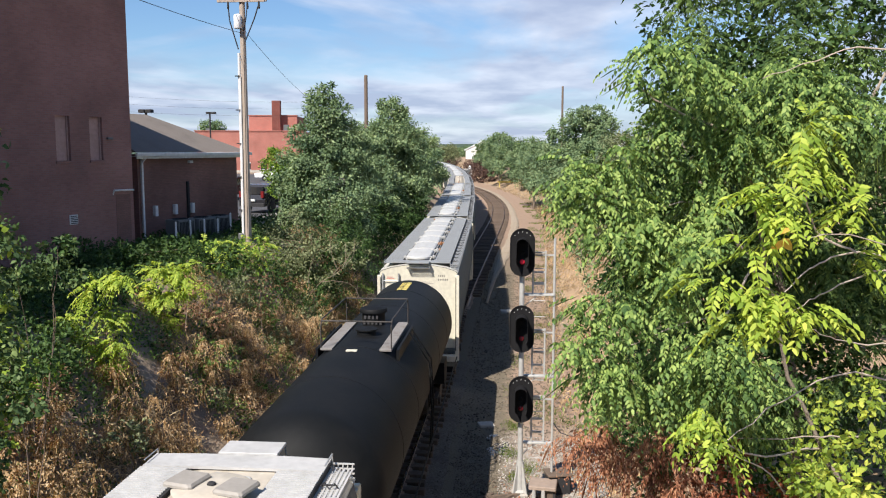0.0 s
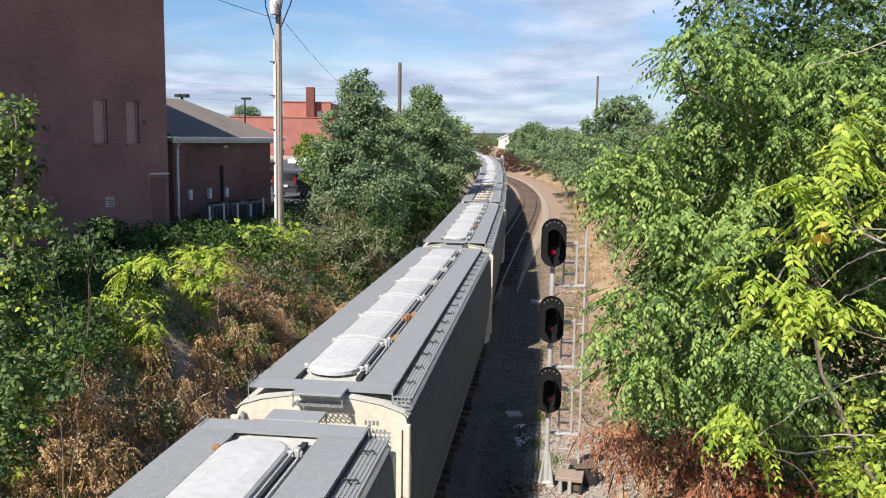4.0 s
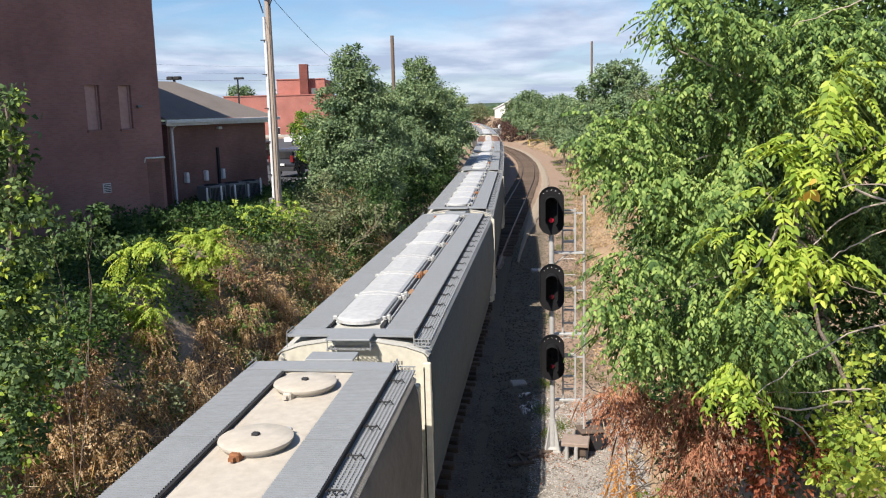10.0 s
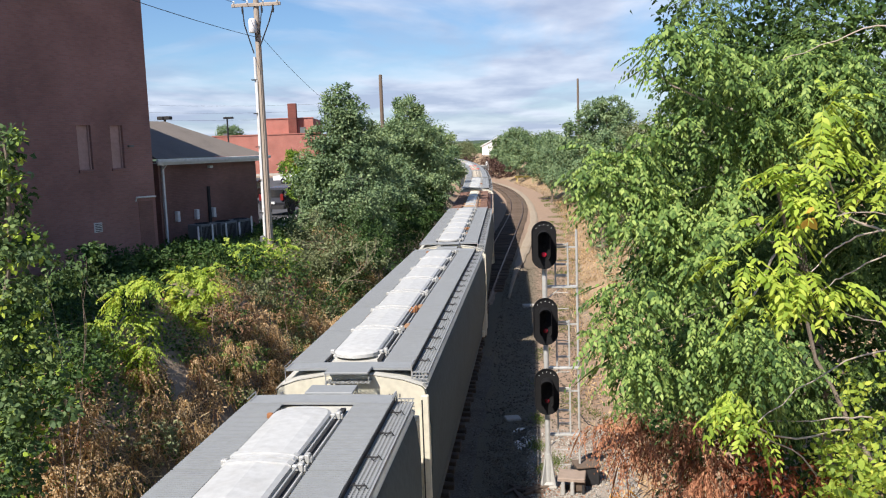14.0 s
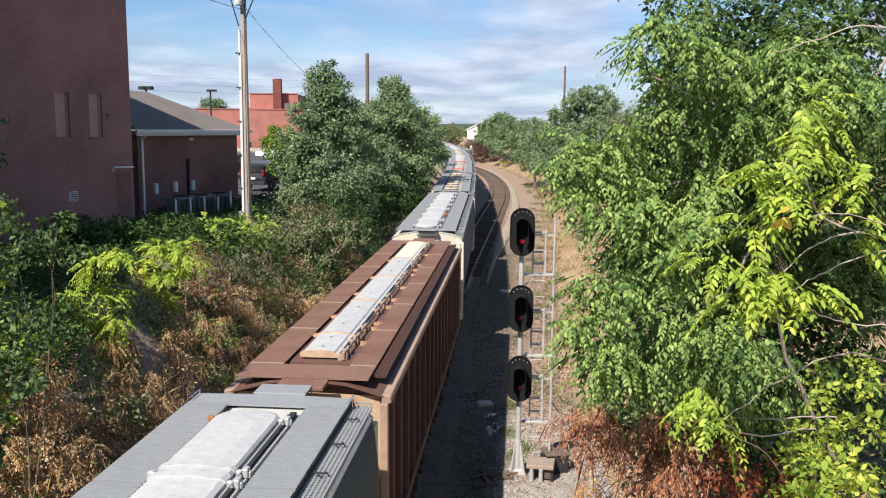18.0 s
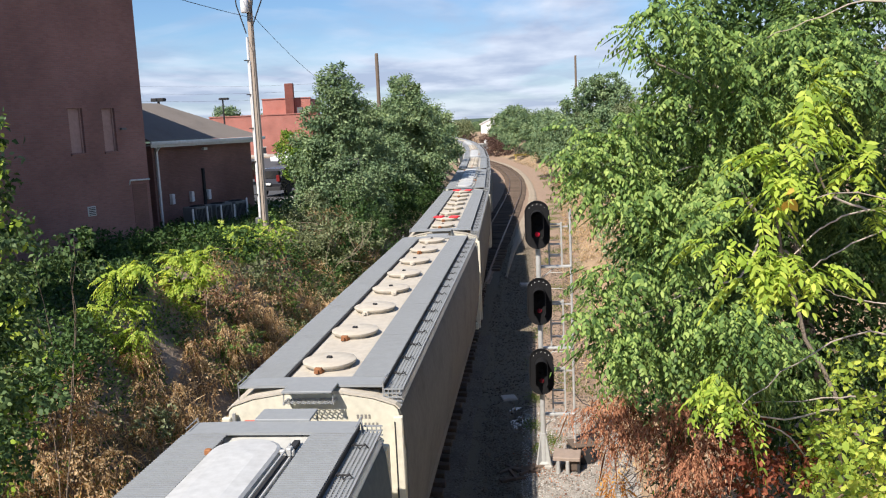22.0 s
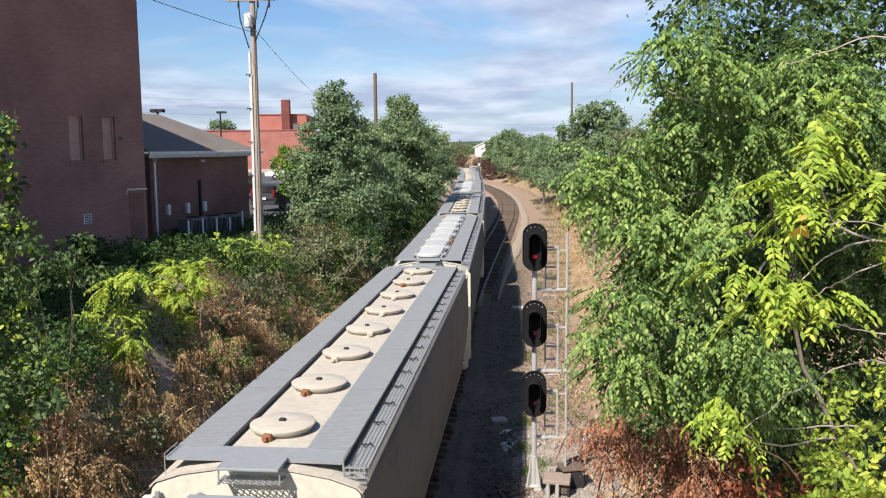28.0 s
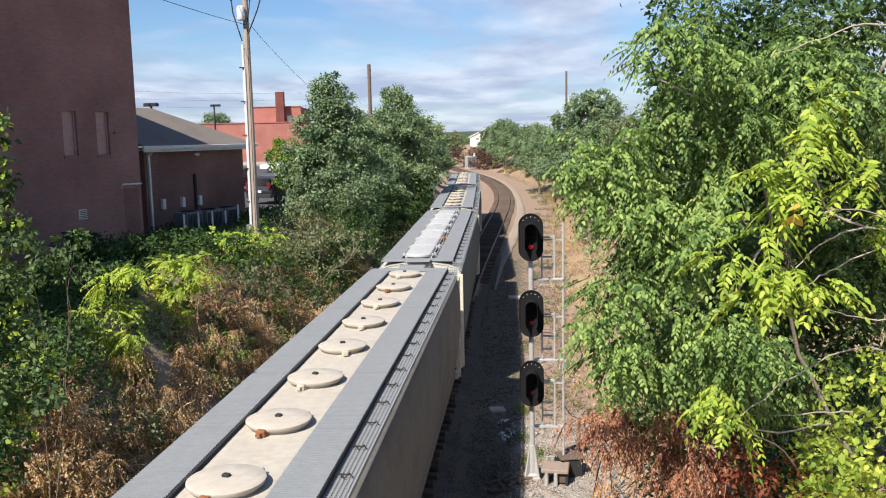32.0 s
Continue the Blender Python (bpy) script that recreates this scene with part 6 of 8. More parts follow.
# ---- plants ----
def fast_mesh(name, verts, faces, mat):
    """verts (n, 3) and triangles (m, 3) as arrays."""
    me = bpy.data.meshes.new(name)
    me.vertices.add(len(verts))
    me.vertices.foreach_set("co", np.asarray(verts, dtype=np.float32).ravel())
    me.loops.add(faces.size)
    me.loops.foreach_set("vertex_index", faces.astype(np.int32).ravel())
    me.polygons.add(len(faces))
    me.polygons.foreach_set("loop_start", np.arange(0, faces.size, 3, dtype=np.int32))
    me.materials.append(mat)
    me.update(calc_edges=True)
    return me


def unit(a):
    return a / np.maximum(np.linalg.norm(a, axis=-1, keepdims=True), 1e-6)


def blades(base, along, face, length, width, fold=0.18):
    """Pointed folded leaves: base (n, 3), the way each grows, its upper side; four vertices and two triangles each."""
    side = unit(np.cross(along, face))
    up = unit(np.cross(side, along))
    length, width = np.broadcast_to(length, len(base))[:, None], np.broadcast_to(width, len(base))[:, None]
    mid = base + along * length * 0.45
    v = np.stack([base, mid + side * width * 0.5 + up * width * fold, base + along * length - up * length * 0.08, mid - side * width * 0.5 + up * width * fold], 1)
    k = np.arange(len(base))[:, None] * 4
    f = np.concatenate([k + np.array([[0, 1, 2]]), k + np.array([[0, 2, 3]])], 0)
    return v.reshape(-1, 3), f


def ovals(base, along, face, length, width):
    """Egg-shaped leaflets: six vertices and four triangles each."""
    side = unit(np.cross(along, face))
    up = unit(np.cross(side, along))
    length, width = np.broadcast_to(length, len(base))[:, None], np.broadcast_to(width, len(base))[:, None]
    a, b = base + along * length * 0.28 + up * width * 0.05, base + along * length * 0.68 - up * length * 0.02
    v = np.stack([base, a + side * width * 0.5, b + side * width * 0.40, base + along * length - up * length * 0.10, b - side * width * 0.40, a - side * width * 0.5], 1)
    k = np.arange(len(base))[:, None] * 6
    f = np.concatenate([k + np.array([q]) for q in ([0, 1, 5], [1, 2, 4], [1, 4, 5], [2, 3, 4])], 0)
    return v.reshape(-1, 3), f


def fronds(rng, base, along, length, pairs=6, leaf=0.24, droop=0.35, width=0.40, hang=0.22):
    """Feathered leaves: a drooping stalk with leaflets in pairs and one at the tip; the blades turn to the light."""
    n = len(base)
    length, droop = np.broadcast_to(length, n), np.broadcast_to(droop, n)
    up = np.array([0, 0, 1.0])
    side = unit(np.cross(along, up) + 1e-3)
    face = unit(np.cross(side, along) + rng.normal(0, 0.28, (n, 3)) + np.array([-0.15, -0.35, 0.25]))
    vs, fs, k0 = [], [], 0
    # stalk as one thin blade
    tip = base + along * length[:, None] - up * (droop * length)[:, None]
    v, f = blades(base, unit(tip - base), face, np.linalg.norm(tip - base, axis=1), 0.012, 0)
    vs.append(v); fs.append(f); k0 += len(v)
    for i in range(pairs + 1):
        t = 0.20 + 0.80 * i / pairs
        p = base + along * (length * t)[:, None] - up * (droop * length * t * t)[:, None]
        fwd = unit(along - up * (2 * droop * t)[:, None])
        for s in ((-1, 1) if i < pairs else (0,)):
            keep = rng.random(n) > 0.07
            d = unit(side * s * 0.85 + fwd * (0.55 if s else 1.0) - up * hang * rng.uniform(0.5, 1.5, n)[:, None] + rng.normal(0, 0.12, (n, 3)))
            size = length * leaf * (1.0 - 0.45 * abs(t - 0.5)) * rng.uniform(0.75, 1.2, n)
            v, f = ovals(p[keep], d[keep], unit(face + rng.normal(0, 0.16, (n, 3)))[keep], size[keep], (size * width)[keep])
            vs.append(v); fs.append(f + k0); k0 += len(v)
    return np.concatenate(vs), np.concatenate(fs)


def in_lobe(rng, centre, r, n, flat=0.85, shell=0.45):
    d = unit(rng.normal(0, 1, (n, 3)))
    q = (shell + (1 - shell) * rng.random(n) ** 0.6)[:, None]
    wob = 1 + 0.25 * np.sin(d[:, :1] * 5 + centre[0]) * np.cos(d[:, 1:2] * 4 + centre[1])
    return np.array(centre) + d * q * r * wob * np.array([1, 1, flat]), d


def clumped(rng, centre, r, n, flat=0.85, shell=0.45, spread=0.19, per=2.2):
    """Like in_lobe, but gathered in clumps round the twig ends, with hollows between them."""
    k = int(5 + 9 * min(per, r * per))
    d = unit(rng.normal(0, 1, (k, 3)) + np.array([0, 0, 0.12]))
    q = (shell + (1.06 - shell) * rng.random(k) ** 0.5)[:, None]
    c = np.array(centre) + d * q * r * np.array([1, 1, flat])
    which = rng.integers(0, k, n)
    off = rng.normal(0, spread * r, (n, 3)) * rng.uniform(0.5, 1.3, k)[which][:, None] * np.array([1, 1, 0.75])
    return c[which] + off, unit(unit(off) * 0.75 + d[which] * 0.6)


def join(pieces):
    vs, fs, k = [], [], 0
    for v, f in pieces:
        vs.append(v); fs.append(f + k); k += len(v)
    return np.concatenate(vs), np.concatenate(fs)


def frond_crown(seed, lobes, per_area, length, pairs=6, leaf=0.25, droop=0.5, hang=0.35, width=0.44):
    """Feathered leaves over lobes (x, y, z, r): each twig end carries five, set round it in a spiral."""
    rng = np.random.default_rng(seed)
    out = []
    for x, y, z, r in lobes:
        k = max(2, int(per_area * r * r / 5))
        c, d = clumped(rng, (x, y, z), r, k, 0.85, 0.5, 0.2, 1.5) if r > 0.3 else in_lobe(rng, (x, y, z), r, k, 0.8)
        n = k * 5
        step = np.tile(np.arange(5), k)
        turn = step * 2.4 + np.repeat(rng.uniform(0, 6.28, k), 5)
        c, d = np.repeat(c, 5, 0), np.repeat(d, 5, 0)
        ring = np.stack([np.cos(turn), np.sin(turn), rng.uniform(-0.45, 0.35, n)], 1)
        p = c + d * ((step - 2) * 0.035)[:, None] + rng.normal(0, 0.025, (n, 3))
        a = unit(d * np.array([0.8, 0.8, 0.4]) + ring * 0.9 + rng.normal(0, 0.28, (n, 3)) + np.array([-0.08, -0.25, -0.05]))
        out.append(fronds(rng, p, a, length * rng.uniform(0.6, 1.2, n), pairs, leaf, droop * rng.uniform(0.4, 1.5, n), width, hang))
    return join(out)


def leaf_crown(seed, lobes, per_area, size, hang=0.25, aspect=0.55, shell=0.45, flat=0.85, shape=blades, spread=0.19, per=2.2):
    """Single leaves over lobes (x, y, z, r)."""
    rng = np.random.default_rng(seed)
    out = []
    for x, y, z, r in lobes:
        n = max(20, int(per_area * r * r))
        p, d = clumped(rng, (x, y, z), r, n, flat, shell, spread, per)
        a = unit(d + rng.normal(0, 0.7, (n, 3)) - np.array([0, 0, hang]))
        face = unit(d * 1.3 + rng.normal(0, 0.40, (n, 3)) + np.array([0, 0, 0.45]))
        s = size * rng.uniform(0.6, 1.35, n)
        out.append(shape(p, a, face, s, s * aspect))
    return join(out)


def crown(parent, name, shape, mat, label=""):
    ob = new(name, fast_mesh(name, *shape, mat))
    ob.parent = parent
    ob.matrix_parent_inverse = parent.matrix_world.inverted()
    return tagged(ob, label, kind="stuff" if name in ("outer_leaf", "straw", "spray") else "")


def plant(name, label, category, x, y, group=""):
    """An Empty at the foot of a plant; its parts are given in world coordinates."""
    ob = thing(name, label, category, group)
    ob.location = (x, y, ground_z(x, y))
    bpy.context.view_layer.update()
    return ob


def limb(parent, name, points, r, r1, mat, n=7):
    rng = random.Random(int(points[0][0] * 1000) + int(points[-1][2] * 777))
    crooked, last = [], len(points) - 1
    for i in range(last * 4 + 1):
        a, t = min(i // 4, last - 1), i / 4 - min(i // 4, last - 1)
        q = [Vector(points[max(0, min(last, a + j))]) for j in (-1, 0, 1, 2)]
        p = 0.5 * (2 * q[1] + (q[2] - q[0]) * t + (2 * q[0] - 5 * q[1] + 4 * q[2] - q[3]) * t * t + (3 * q[1] - q[0] - 3 * q[2] + q[3]) * t ** 3)
        s = 0.0 if i in (0, last * 4) else 0.025 * (q[2] - q[1]).length + 0.3 * r1
        crooked.append(p + Vector((rng.uniform(-s, s), rng.uniform(-s, s), rng.uniform(-s, s))))
    ob = part(name, Mesh().tube(crooked, r, n, r1), mat, parent, smooth=True)
    ob.matrix_parent_inverse = Matrix.Translation(-Vector(parent.location))
    return ob


def tree(name, label, x, y, top, radius, seed, mat, count=1.0, lean=(0, 0), low=0.25, size=0.24, group="trackside trees"):
    """A broad tree: tapered trunk, limbs to each lobe, a crown of small leaves with gaps."""
    rng = random.Random(seed)
    z0 = ground_z(x, y)
    root = plant(name, label, "tree", x, y, group)
    h = top - z0
    limb(root, "trunk", [(x, y, z0 - 0.3), (x + lean[0] * 0.2, y + lean[1] * 0.2, z0 + h * 0.3), (x + lean[0] * 0.6, y + lean[1] * 0.6, z0 + h * 0.62), (x + lean[0], y + lean[1], z0 + h * 0.9)], 0.05 * radius + 0.06, 0.03, BARK)
    lobes = [(x + lean[0], y + lean[1], top - radius * 0.28, radius * 0.30)]
    for i in range(22):
        t = low + (0.93 - low) * (i + rng.random()) / 22
        a = i * 2.4 + rng.uniform(-0.5, 0.5)
        reach = radius * (0.35 + 0.55 * math.sin(math.pi * min(1, 0.18 + 0.82 * (1 - t)) * 0.62 + 0.25)) * rng.uniform(0.55, 1.0)
        reach *= 1.0 - 0.55 * max(0, (t - 0.6) / 0.4)
        px, py, pz = x + lean[0] * t + reach * math.cos(a), y + lean[1] * t + reach * math.sin(a), z0 + h * t
        lobes.append((px, py, pz, radius * rng.uniform(0.22, 0.40)))
        if i % 2 == 0:
            limb(root, "limb", [(x + lean[0] * t * 0.6, y + lean[1] * t * 0.6, z0 + h * max(0.12, t - 0.22)), ((x + px) / 2, (y + py) / 2, pz - 0.1 * h), (px, py, pz)], 0.018 * radius + 0.02, 0.012, BARK, 5)
    crown(root, "crown", leaf_crown(seed, lobes, 420 * count, size, 0.3, 0.5, 0.35), mat)
    return root


def lobed_tree(label, x, y, lobes, seed, mat, per_area=420, size=0.22, group="trackside trees"):
    """A tree whose crown is a set of lobes (x, y, z, r): trunk, a limb to each lobe, small leaves."""
    root = plant("tree", label, "tree", x, y, group)
    z0 = ground_z(x, y)
    top = max(lobes, key=lambda q: q[2])
    h = top[2] - z0
    limb(root, "trunk", [(x, y, z0 - 0.4), (x, y, z0 + h * 0.3), ((x + top[0]) / 2, (y + top[1]) / 2, z0 + h * 0.62), (top[0], top[1], top[2])], 0.16, 0.02, BARK)
    for k, (lx, ly, lz, r) in enumerate(lobes):
        t = max(0.1, (lz - z0) / h - 0.2)
        bx, by = x + (top[0] - x) * max(0, t - 0.3), y + (top[1] - y) * max(0, t - 0.3)
        limb(root, "limb", [(bx, by, z0 + h * t), ((bx + lx) / 2, (by + ly) / 2, lz - 0.07 * h), (lx, ly, lz)], 0.05, 0.012, BARK, 5)
    # sprays that stick out of the lobes, so that the outline is uneven
    rng = random.Random(seed)
    sprays = []
    for lx, ly, lz, r in lobes:
        for _ in range(5):
            a, b = rng.uniform(0, 6.28), rng.uniform(-0.4, 1.2)
            sprays.append((lx + r * 1.05 * math.cos(a) * math.cos(b), ly + r * 0.8 * math.sin(a) * math.cos(b), lz + r * 0.95 * math.sin(b), r * rng.uniform(0.18, 0.34)))
    crown(root, "crown", leaf_crown(seed, lobes, per_area, size, 0.35, 0.55, 0.72, spread=0.15, per=1.5), mat)
    crown(root, "inner_crown", leaf_crown(seed + 300, [(a, b, c, r * 0.72) for a, b, c, r in lobes], per_area * 0.5, size * 1.2, 0.3, 0.6, 0.1), mat)
    crown(root, "spray", leaf_crown(seed + 500, sprays, per_area * 1.6, size, 0.3, 0.5, 0.2, spread=0.3), mat)
    return root


def left_trees():
    """The row of trees on the steep bank, over the train."""
    a = [(-10.3, 46, 11.8, 0.7), (-10.7, 46, 11.0, 0.9), (-9.8, 46, 10.7, 0.95), (-10.2, 46, 9.7, 1.25), (-11.4, 46, 9.4, 0.95), (-9.4, 46.5, 9.1, 1.3), (-11.1, 46, 8.2, 1.4), (-12.1, 45.5, 7.6, 1.0), (-9.9, 46, 7.4, 1.7), (-11.8, 45, 6.7, 0.9),
         (-11.4, 45.5, 6.2, 1.5), (-9.6, 46, 5.5, 1.8), (-11.8, 45, 4.9, 1.2), (-10.2, 45, 4.4, 1.4), (-8.6, 47, 6.7, 1.3)]
    b = [(-8.7, 60, 11.6, 0.9), (-9.0, 60, 10.4, 1.45), (-7.8, 60, 10.0, 1.3), (-9.7, 58, 9.4, 1.3), (-7.5, 62, 8.8, 1.5), (-8.9, 59, 8.5, 1.9), (-9.9, 57, 7.9, 1.6), (-8.0, 60, 7.2, 1.9), (-6.9, 66, 7.3, 1.45), (-9.2, 56, 6.3, 1.9), (-7.5, 59, 6.0, 1.5), (-8.0, 75, 6.5, 1.4)]
    low = [(-7.7, 59, 4.9, 1.5), (-9.8, 54.5, 4.8, 1.7), (-8.4, 56, 4.3, 1.6), (-8.7, 52.5, 3.6, 1.3)]
    c = [(-13.4, 48, 8.2, 0.8), (-12.7, 48, 7.9, 0.8), (-13.9, 48, 7.7, 0.65), (-13.0, 48, 7.3, 0.8), (-12.6, 48, 6.7, 0.8), (-13.4, 48, 6.7, 0.7)]
    lobed_tree("tall loose green tree on the steep bank", -10.6, 46.8, a, 31, LEAF_TREE, 950, 0.155)
    # the trees' shade beside the train is put into these leaves' colour
    lobed_tree("undergrowth below the trees, shade put into its leaf colour", -9.6, 55.5, low, 37, LEAF_IN_SHADE, 700, 0.16)
    lobed_tree("broad dense green tree rising over the bank", -9.3, 58.5, b, 33, LEAF_FULL, 900, 0.18)
    lobed_tree("small pale green tree by the car park", -13.6, 48.2, c, 35, LEAF_MID, 900, 0.14)
    for i, (x, y, t, r) in enumerate(((-10.4, 73, 10.4, 3.3), (-11.8, 85, 10.4, 3.6), (-13.4, 98, 10.4, 3.6), (-15.6, 112, 10.2, 3.8), (-18.0, 128, 10.0, 3.8), (-22.5, 146, 10.0, 4.2), (-28, 166, 10.2, 4.8))):
        tree("tree", "green trackside tree on the bank", x, y, t, r, 40 + i, LEAF_TREE, 0.8, (0.6, 0), 0.1, 0.28)


left_trees()


def right_trees():
    r1 = [(5.3, 62, 11.2, 0.85), (4.3, 62, 10.6, 1.1), (6.0, 62, 10.2, 1.2), (3.3, 64, 9.7, 1.0), (4.9, 62, 9.2, 1.5), (3.7, 63, 8.2, 1.45), (5.6, 60, 8.0, 1.55), (2.8, 66, 8.0, 1.1), (4.3, 60, 6.9, 1.55), (3.2, 62, 6.5, 1.3), (5.4, 61, 5.6, 1.6), (4.0, 62, 4.8, 1.4)]
    r2 = [(1.6, 123, 8.5, 1.9), (3.0, 117, 7.7, 1.9), (0.2, 123, 7.3, 1.9), (2.0, 117, 5.9, 2.1), (3.4, 110, 5.2, 2.0), (0.6, 122, 5.6, 1.9), (2.6, 106, 4.3, 1.7)]
    r3 = [(-3.5, 176, 9.7, 2.5), (-5.5, 189, 8.9, 2.6), (-1.2, 169, 8.4, 2.2), (-4.4, 182, 7.2, 2.7), (-2.3, 169, 6.5, 2.9), (-7.3, 196, 6.6, 2.4), (-4.6, 176, 5.3, 2.3)]
    r4 = [(5.8, 48, 8.7, 1.1), (6.4, 46, 7.8, 1.3), (5.5, 48, 7.1, 1.25), (5.9, 44, 6.1, 1.3), (5.1, 50, 5.8, 1.1), (6.4, 42, 6.8, 1.1), (6.8, 45, 5.0, 1.5), (5.9, 48, 4.4, 1.3)]
    lobed_tree("full round green tree on the low bank", 4.8, 62.5, r1, 61, LEAF_TREE, 900, 0.18)
    lobed_tree("green tree at the foot of the low bank", 2.2, 118, r2, 62, LEAF_TREE, 300, 0.28)
    lobed_tree("broad green tree beside the curve", -4.0, 180, r3, 63, LEAF_TREE, 220, 0.36)
    lobed_tree("bushy green tree behind the feather-leaved trees", 6.0, 46.5, r4, 64, LEAF_OLIVE, 1300, 0.12)
    for i, (x, y, t, r) in enumerate(((7.6, 78, 10.2, 3.2), (6.4, 96, 9.8, 3.2), (6.0, 135, 10.0, 3.8), (2.6, 152, 10.2, 4.0), (10, 54, 11.2, 3.4), (9.4, 36, 10.2, 3.0), (-7.6, 212, 10.2, 4.2), (-20.5, 246, 9.6, 4.2), (-27, 262, 9.4, 4.4), (9, 26, 9.8, 2.8))):
        tree("tree", "full green tree on the low bank", x, y, t, r, 65 + i, (LEAF_DEEP, LEAF_OLIVE, LEAF_TREE)[i % 3], 0.85, (-0.3, 0), 0.08, 0.28)
    rng = random.Random(77)
    for i in range(14):
        y = 335 + rng.uniform(0, 60)
        x = -85 + i * 8.5 + rng.uniform(-2, 2)
        tree("tree", "distant green tree beyond the curve", x, y, 9.6 + rng.uniform(-1.5, 1.2), 5.2, 90 + i, LEAF_TREE, 0.4, (0, 0), 0.05, 0.45, "distant trees")
    for i, (x, y, t) in enumerate(((-32, 150, 13.6), (-62, 170, 14.4), (-50, 160, 12.6), (-26, 150, 13.0), (-24, 112, 9.5))):
        tree("tree", "green tree behind the red building", x, y, t, 4.2, 110 + i, LEAF_TREE, 0.5, (0, 0), 0.2, 0.4, "distant trees")
    for i, (x, y, r) in enumerate(((-10.3, 196, 2.4), (-8.0, 190, 2.1), (-6.0, 186, 1.8), (-17.5, 208, 2.3), (-12.9, 206, 2.3))):
        z = ground_z(x, y)
        s = plant("shrub", "purple-red shrub beside the curve", "shrub", x, y, "red shrubs")
        limb(s, "stem", [(x, y, z - 0.2), (x, y, z + r)], 0.06, 0.02, BARK, 5)
        crown(s, "crown", leaf_crown(130 + i, [(x, y, z + r * 0.9, r), (x + r * 0.6, y, z + r * 1.5, r * 0.7)], 260, 0.32), LEAF_PURPLE)


right_trees()


DRYGREY = leaf_material("grey_dead_twig", (0.16, 0.14, 0.12), (0.28, 0.25, 0.22), (0.42, 0.38, 0.34), through=0.1, gloss=0.9)


def big_right_tree():
    """The feather-leaved trees close beside the camera."""
    back = [(3.4, 13, 9.86, 1.1), (4.35, 13, 9.03, 1.47), (2.5, 12, 9.43, 0.5), (3.36, 13, 8.23, 1.21), (4.7, 13.5, 7.16, 1.34), (2.91, 12.5, 6.79, 0.99), (4.04, 13, 5.85, 1.21), (2.22, 12, 5.89, 0.72),
            (4.75, 13, 4.97, 0.86), (3.22, 12.5, 5.01, 0.91), (2.1, 12, 7.03, 0.5), (2.1, 13, 8.3, 0.4), (4.56, 12, 9.74, 0.95), (3.6, 14.5, 11.0, 1.2), (5.0, 14, 10.8, 1.3)]
    mid = [(0.79, 9.3, 8.66, 0.2), (0.74, 9.2, 8.42, 0.2), (0.93, 9.3, 8.25, 0.26), (1.1, 9.5, 8.6, 0.3), (1.3, 9.6, 8.85, 0.26), (1.4, 9.3, 9.79, 0.14), (1.62, 9.3, 9.96, 0.18), (1.45, 9.3, 9.99, 0.14), (1.83, 9.3, 9.78, 0.21), (2.05, 9.8, 9.63, 0.45), (1.95, 9.6, 8.96, 0.36), (1.36, 9.4, 8.18, 0.32), (1.12, 9, 7.95, 0.19), (1.8, 9.6, 8.23, 0.45), (1.45, 9.2, 7.46, 0.36), (1.1, 9, 7.25, 0.28), (0.72, 8.8, 6.95, 0.20),
           (1.0, 8.8, 6.72, 0.29), (1.35, 8.8, 6.50, 0.28), (2.0, 9.2, 7.71, 0.45), (2.1, 9.2, 6.72, 0.43), (2.45, 9, 6.55, 0.36), (1.26, 10.2, 6.1, 0.3), (1.64, 10, 5.95, 0.3), (2.1, 10, 5.95, 0.3), (1.79, 10.2, 6.3, 0.35), (2.45, 10, 6.15, 0.36), (3.15, 10.5, 5.8, 0.4), (2.41, 10, 8.77, 0.48), (2.94, 10, 9.26, 0.55), (3.35, 10, 9.62, 0.55), (3.84, 10, 9.24, 0.5)]
    front = [(1.83, 6.4, 8.52, 0.13), (2.07, 6.4, 8.56, 0.14), (1.96, 6.4, 8.31, 0.13), (2.2, 6.4, 8.39, 0.11),
             (2.39, 7.0, 9.11, 0.12), (2.61, 7.0, 8.93, 0.13), (2.49, 7.0, 8.82, 0.1), (2.91, 7.0, 8.03, 0.12), (2.92, 7.0, 8.48, 0.1),
             (1.67, 6.5, 7.91, 0.11), (1.93, 6.5, 7.87, 0.14), (2.18, 6.5, 7.83, 0.14), (2.31, 6.5, 7.7, 0.1), (1.85, 6.5, 7.65, 0.09), (1.97, 7.8, 6.37, 0.1), (2.13, 7.8, 6.21, 0.11), (1.91, 7.8, 6.56, 0.08)]
    t1 = plant("feather_leaved_tree", "tall dense feather-leaved green tree in full leaf", "tree", 4.6, 13.2, "trees beside the camera")
    z = ground_z(4.6, 13.2)
    limb(t1, "trunk", [(4.6, 13.2, z - 0.3), (4.4, 13.1, 5.0), (4.0, 13.3, 8.0), (3.8, 13.6, 9.4)], 0.13, 0.02, BARK)
    for p in ([(4.2, 13, 6.5), (3.3, 12.8, 7.6), (2.3, 12.2, 9.2)], [(4.4, 13.1, 5.2), (3.2, 12.6, 5.8), (2.2, 12.0, 6.2)], [(4.0, 13, 8.2), (4.8, 12.5, 9.2), (5.2, 12.2, 10.2)]):
        limb(t1, "limb", p, 0.05, 0.012, TWIG, 6)
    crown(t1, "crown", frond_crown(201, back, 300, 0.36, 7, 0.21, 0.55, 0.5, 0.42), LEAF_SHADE)
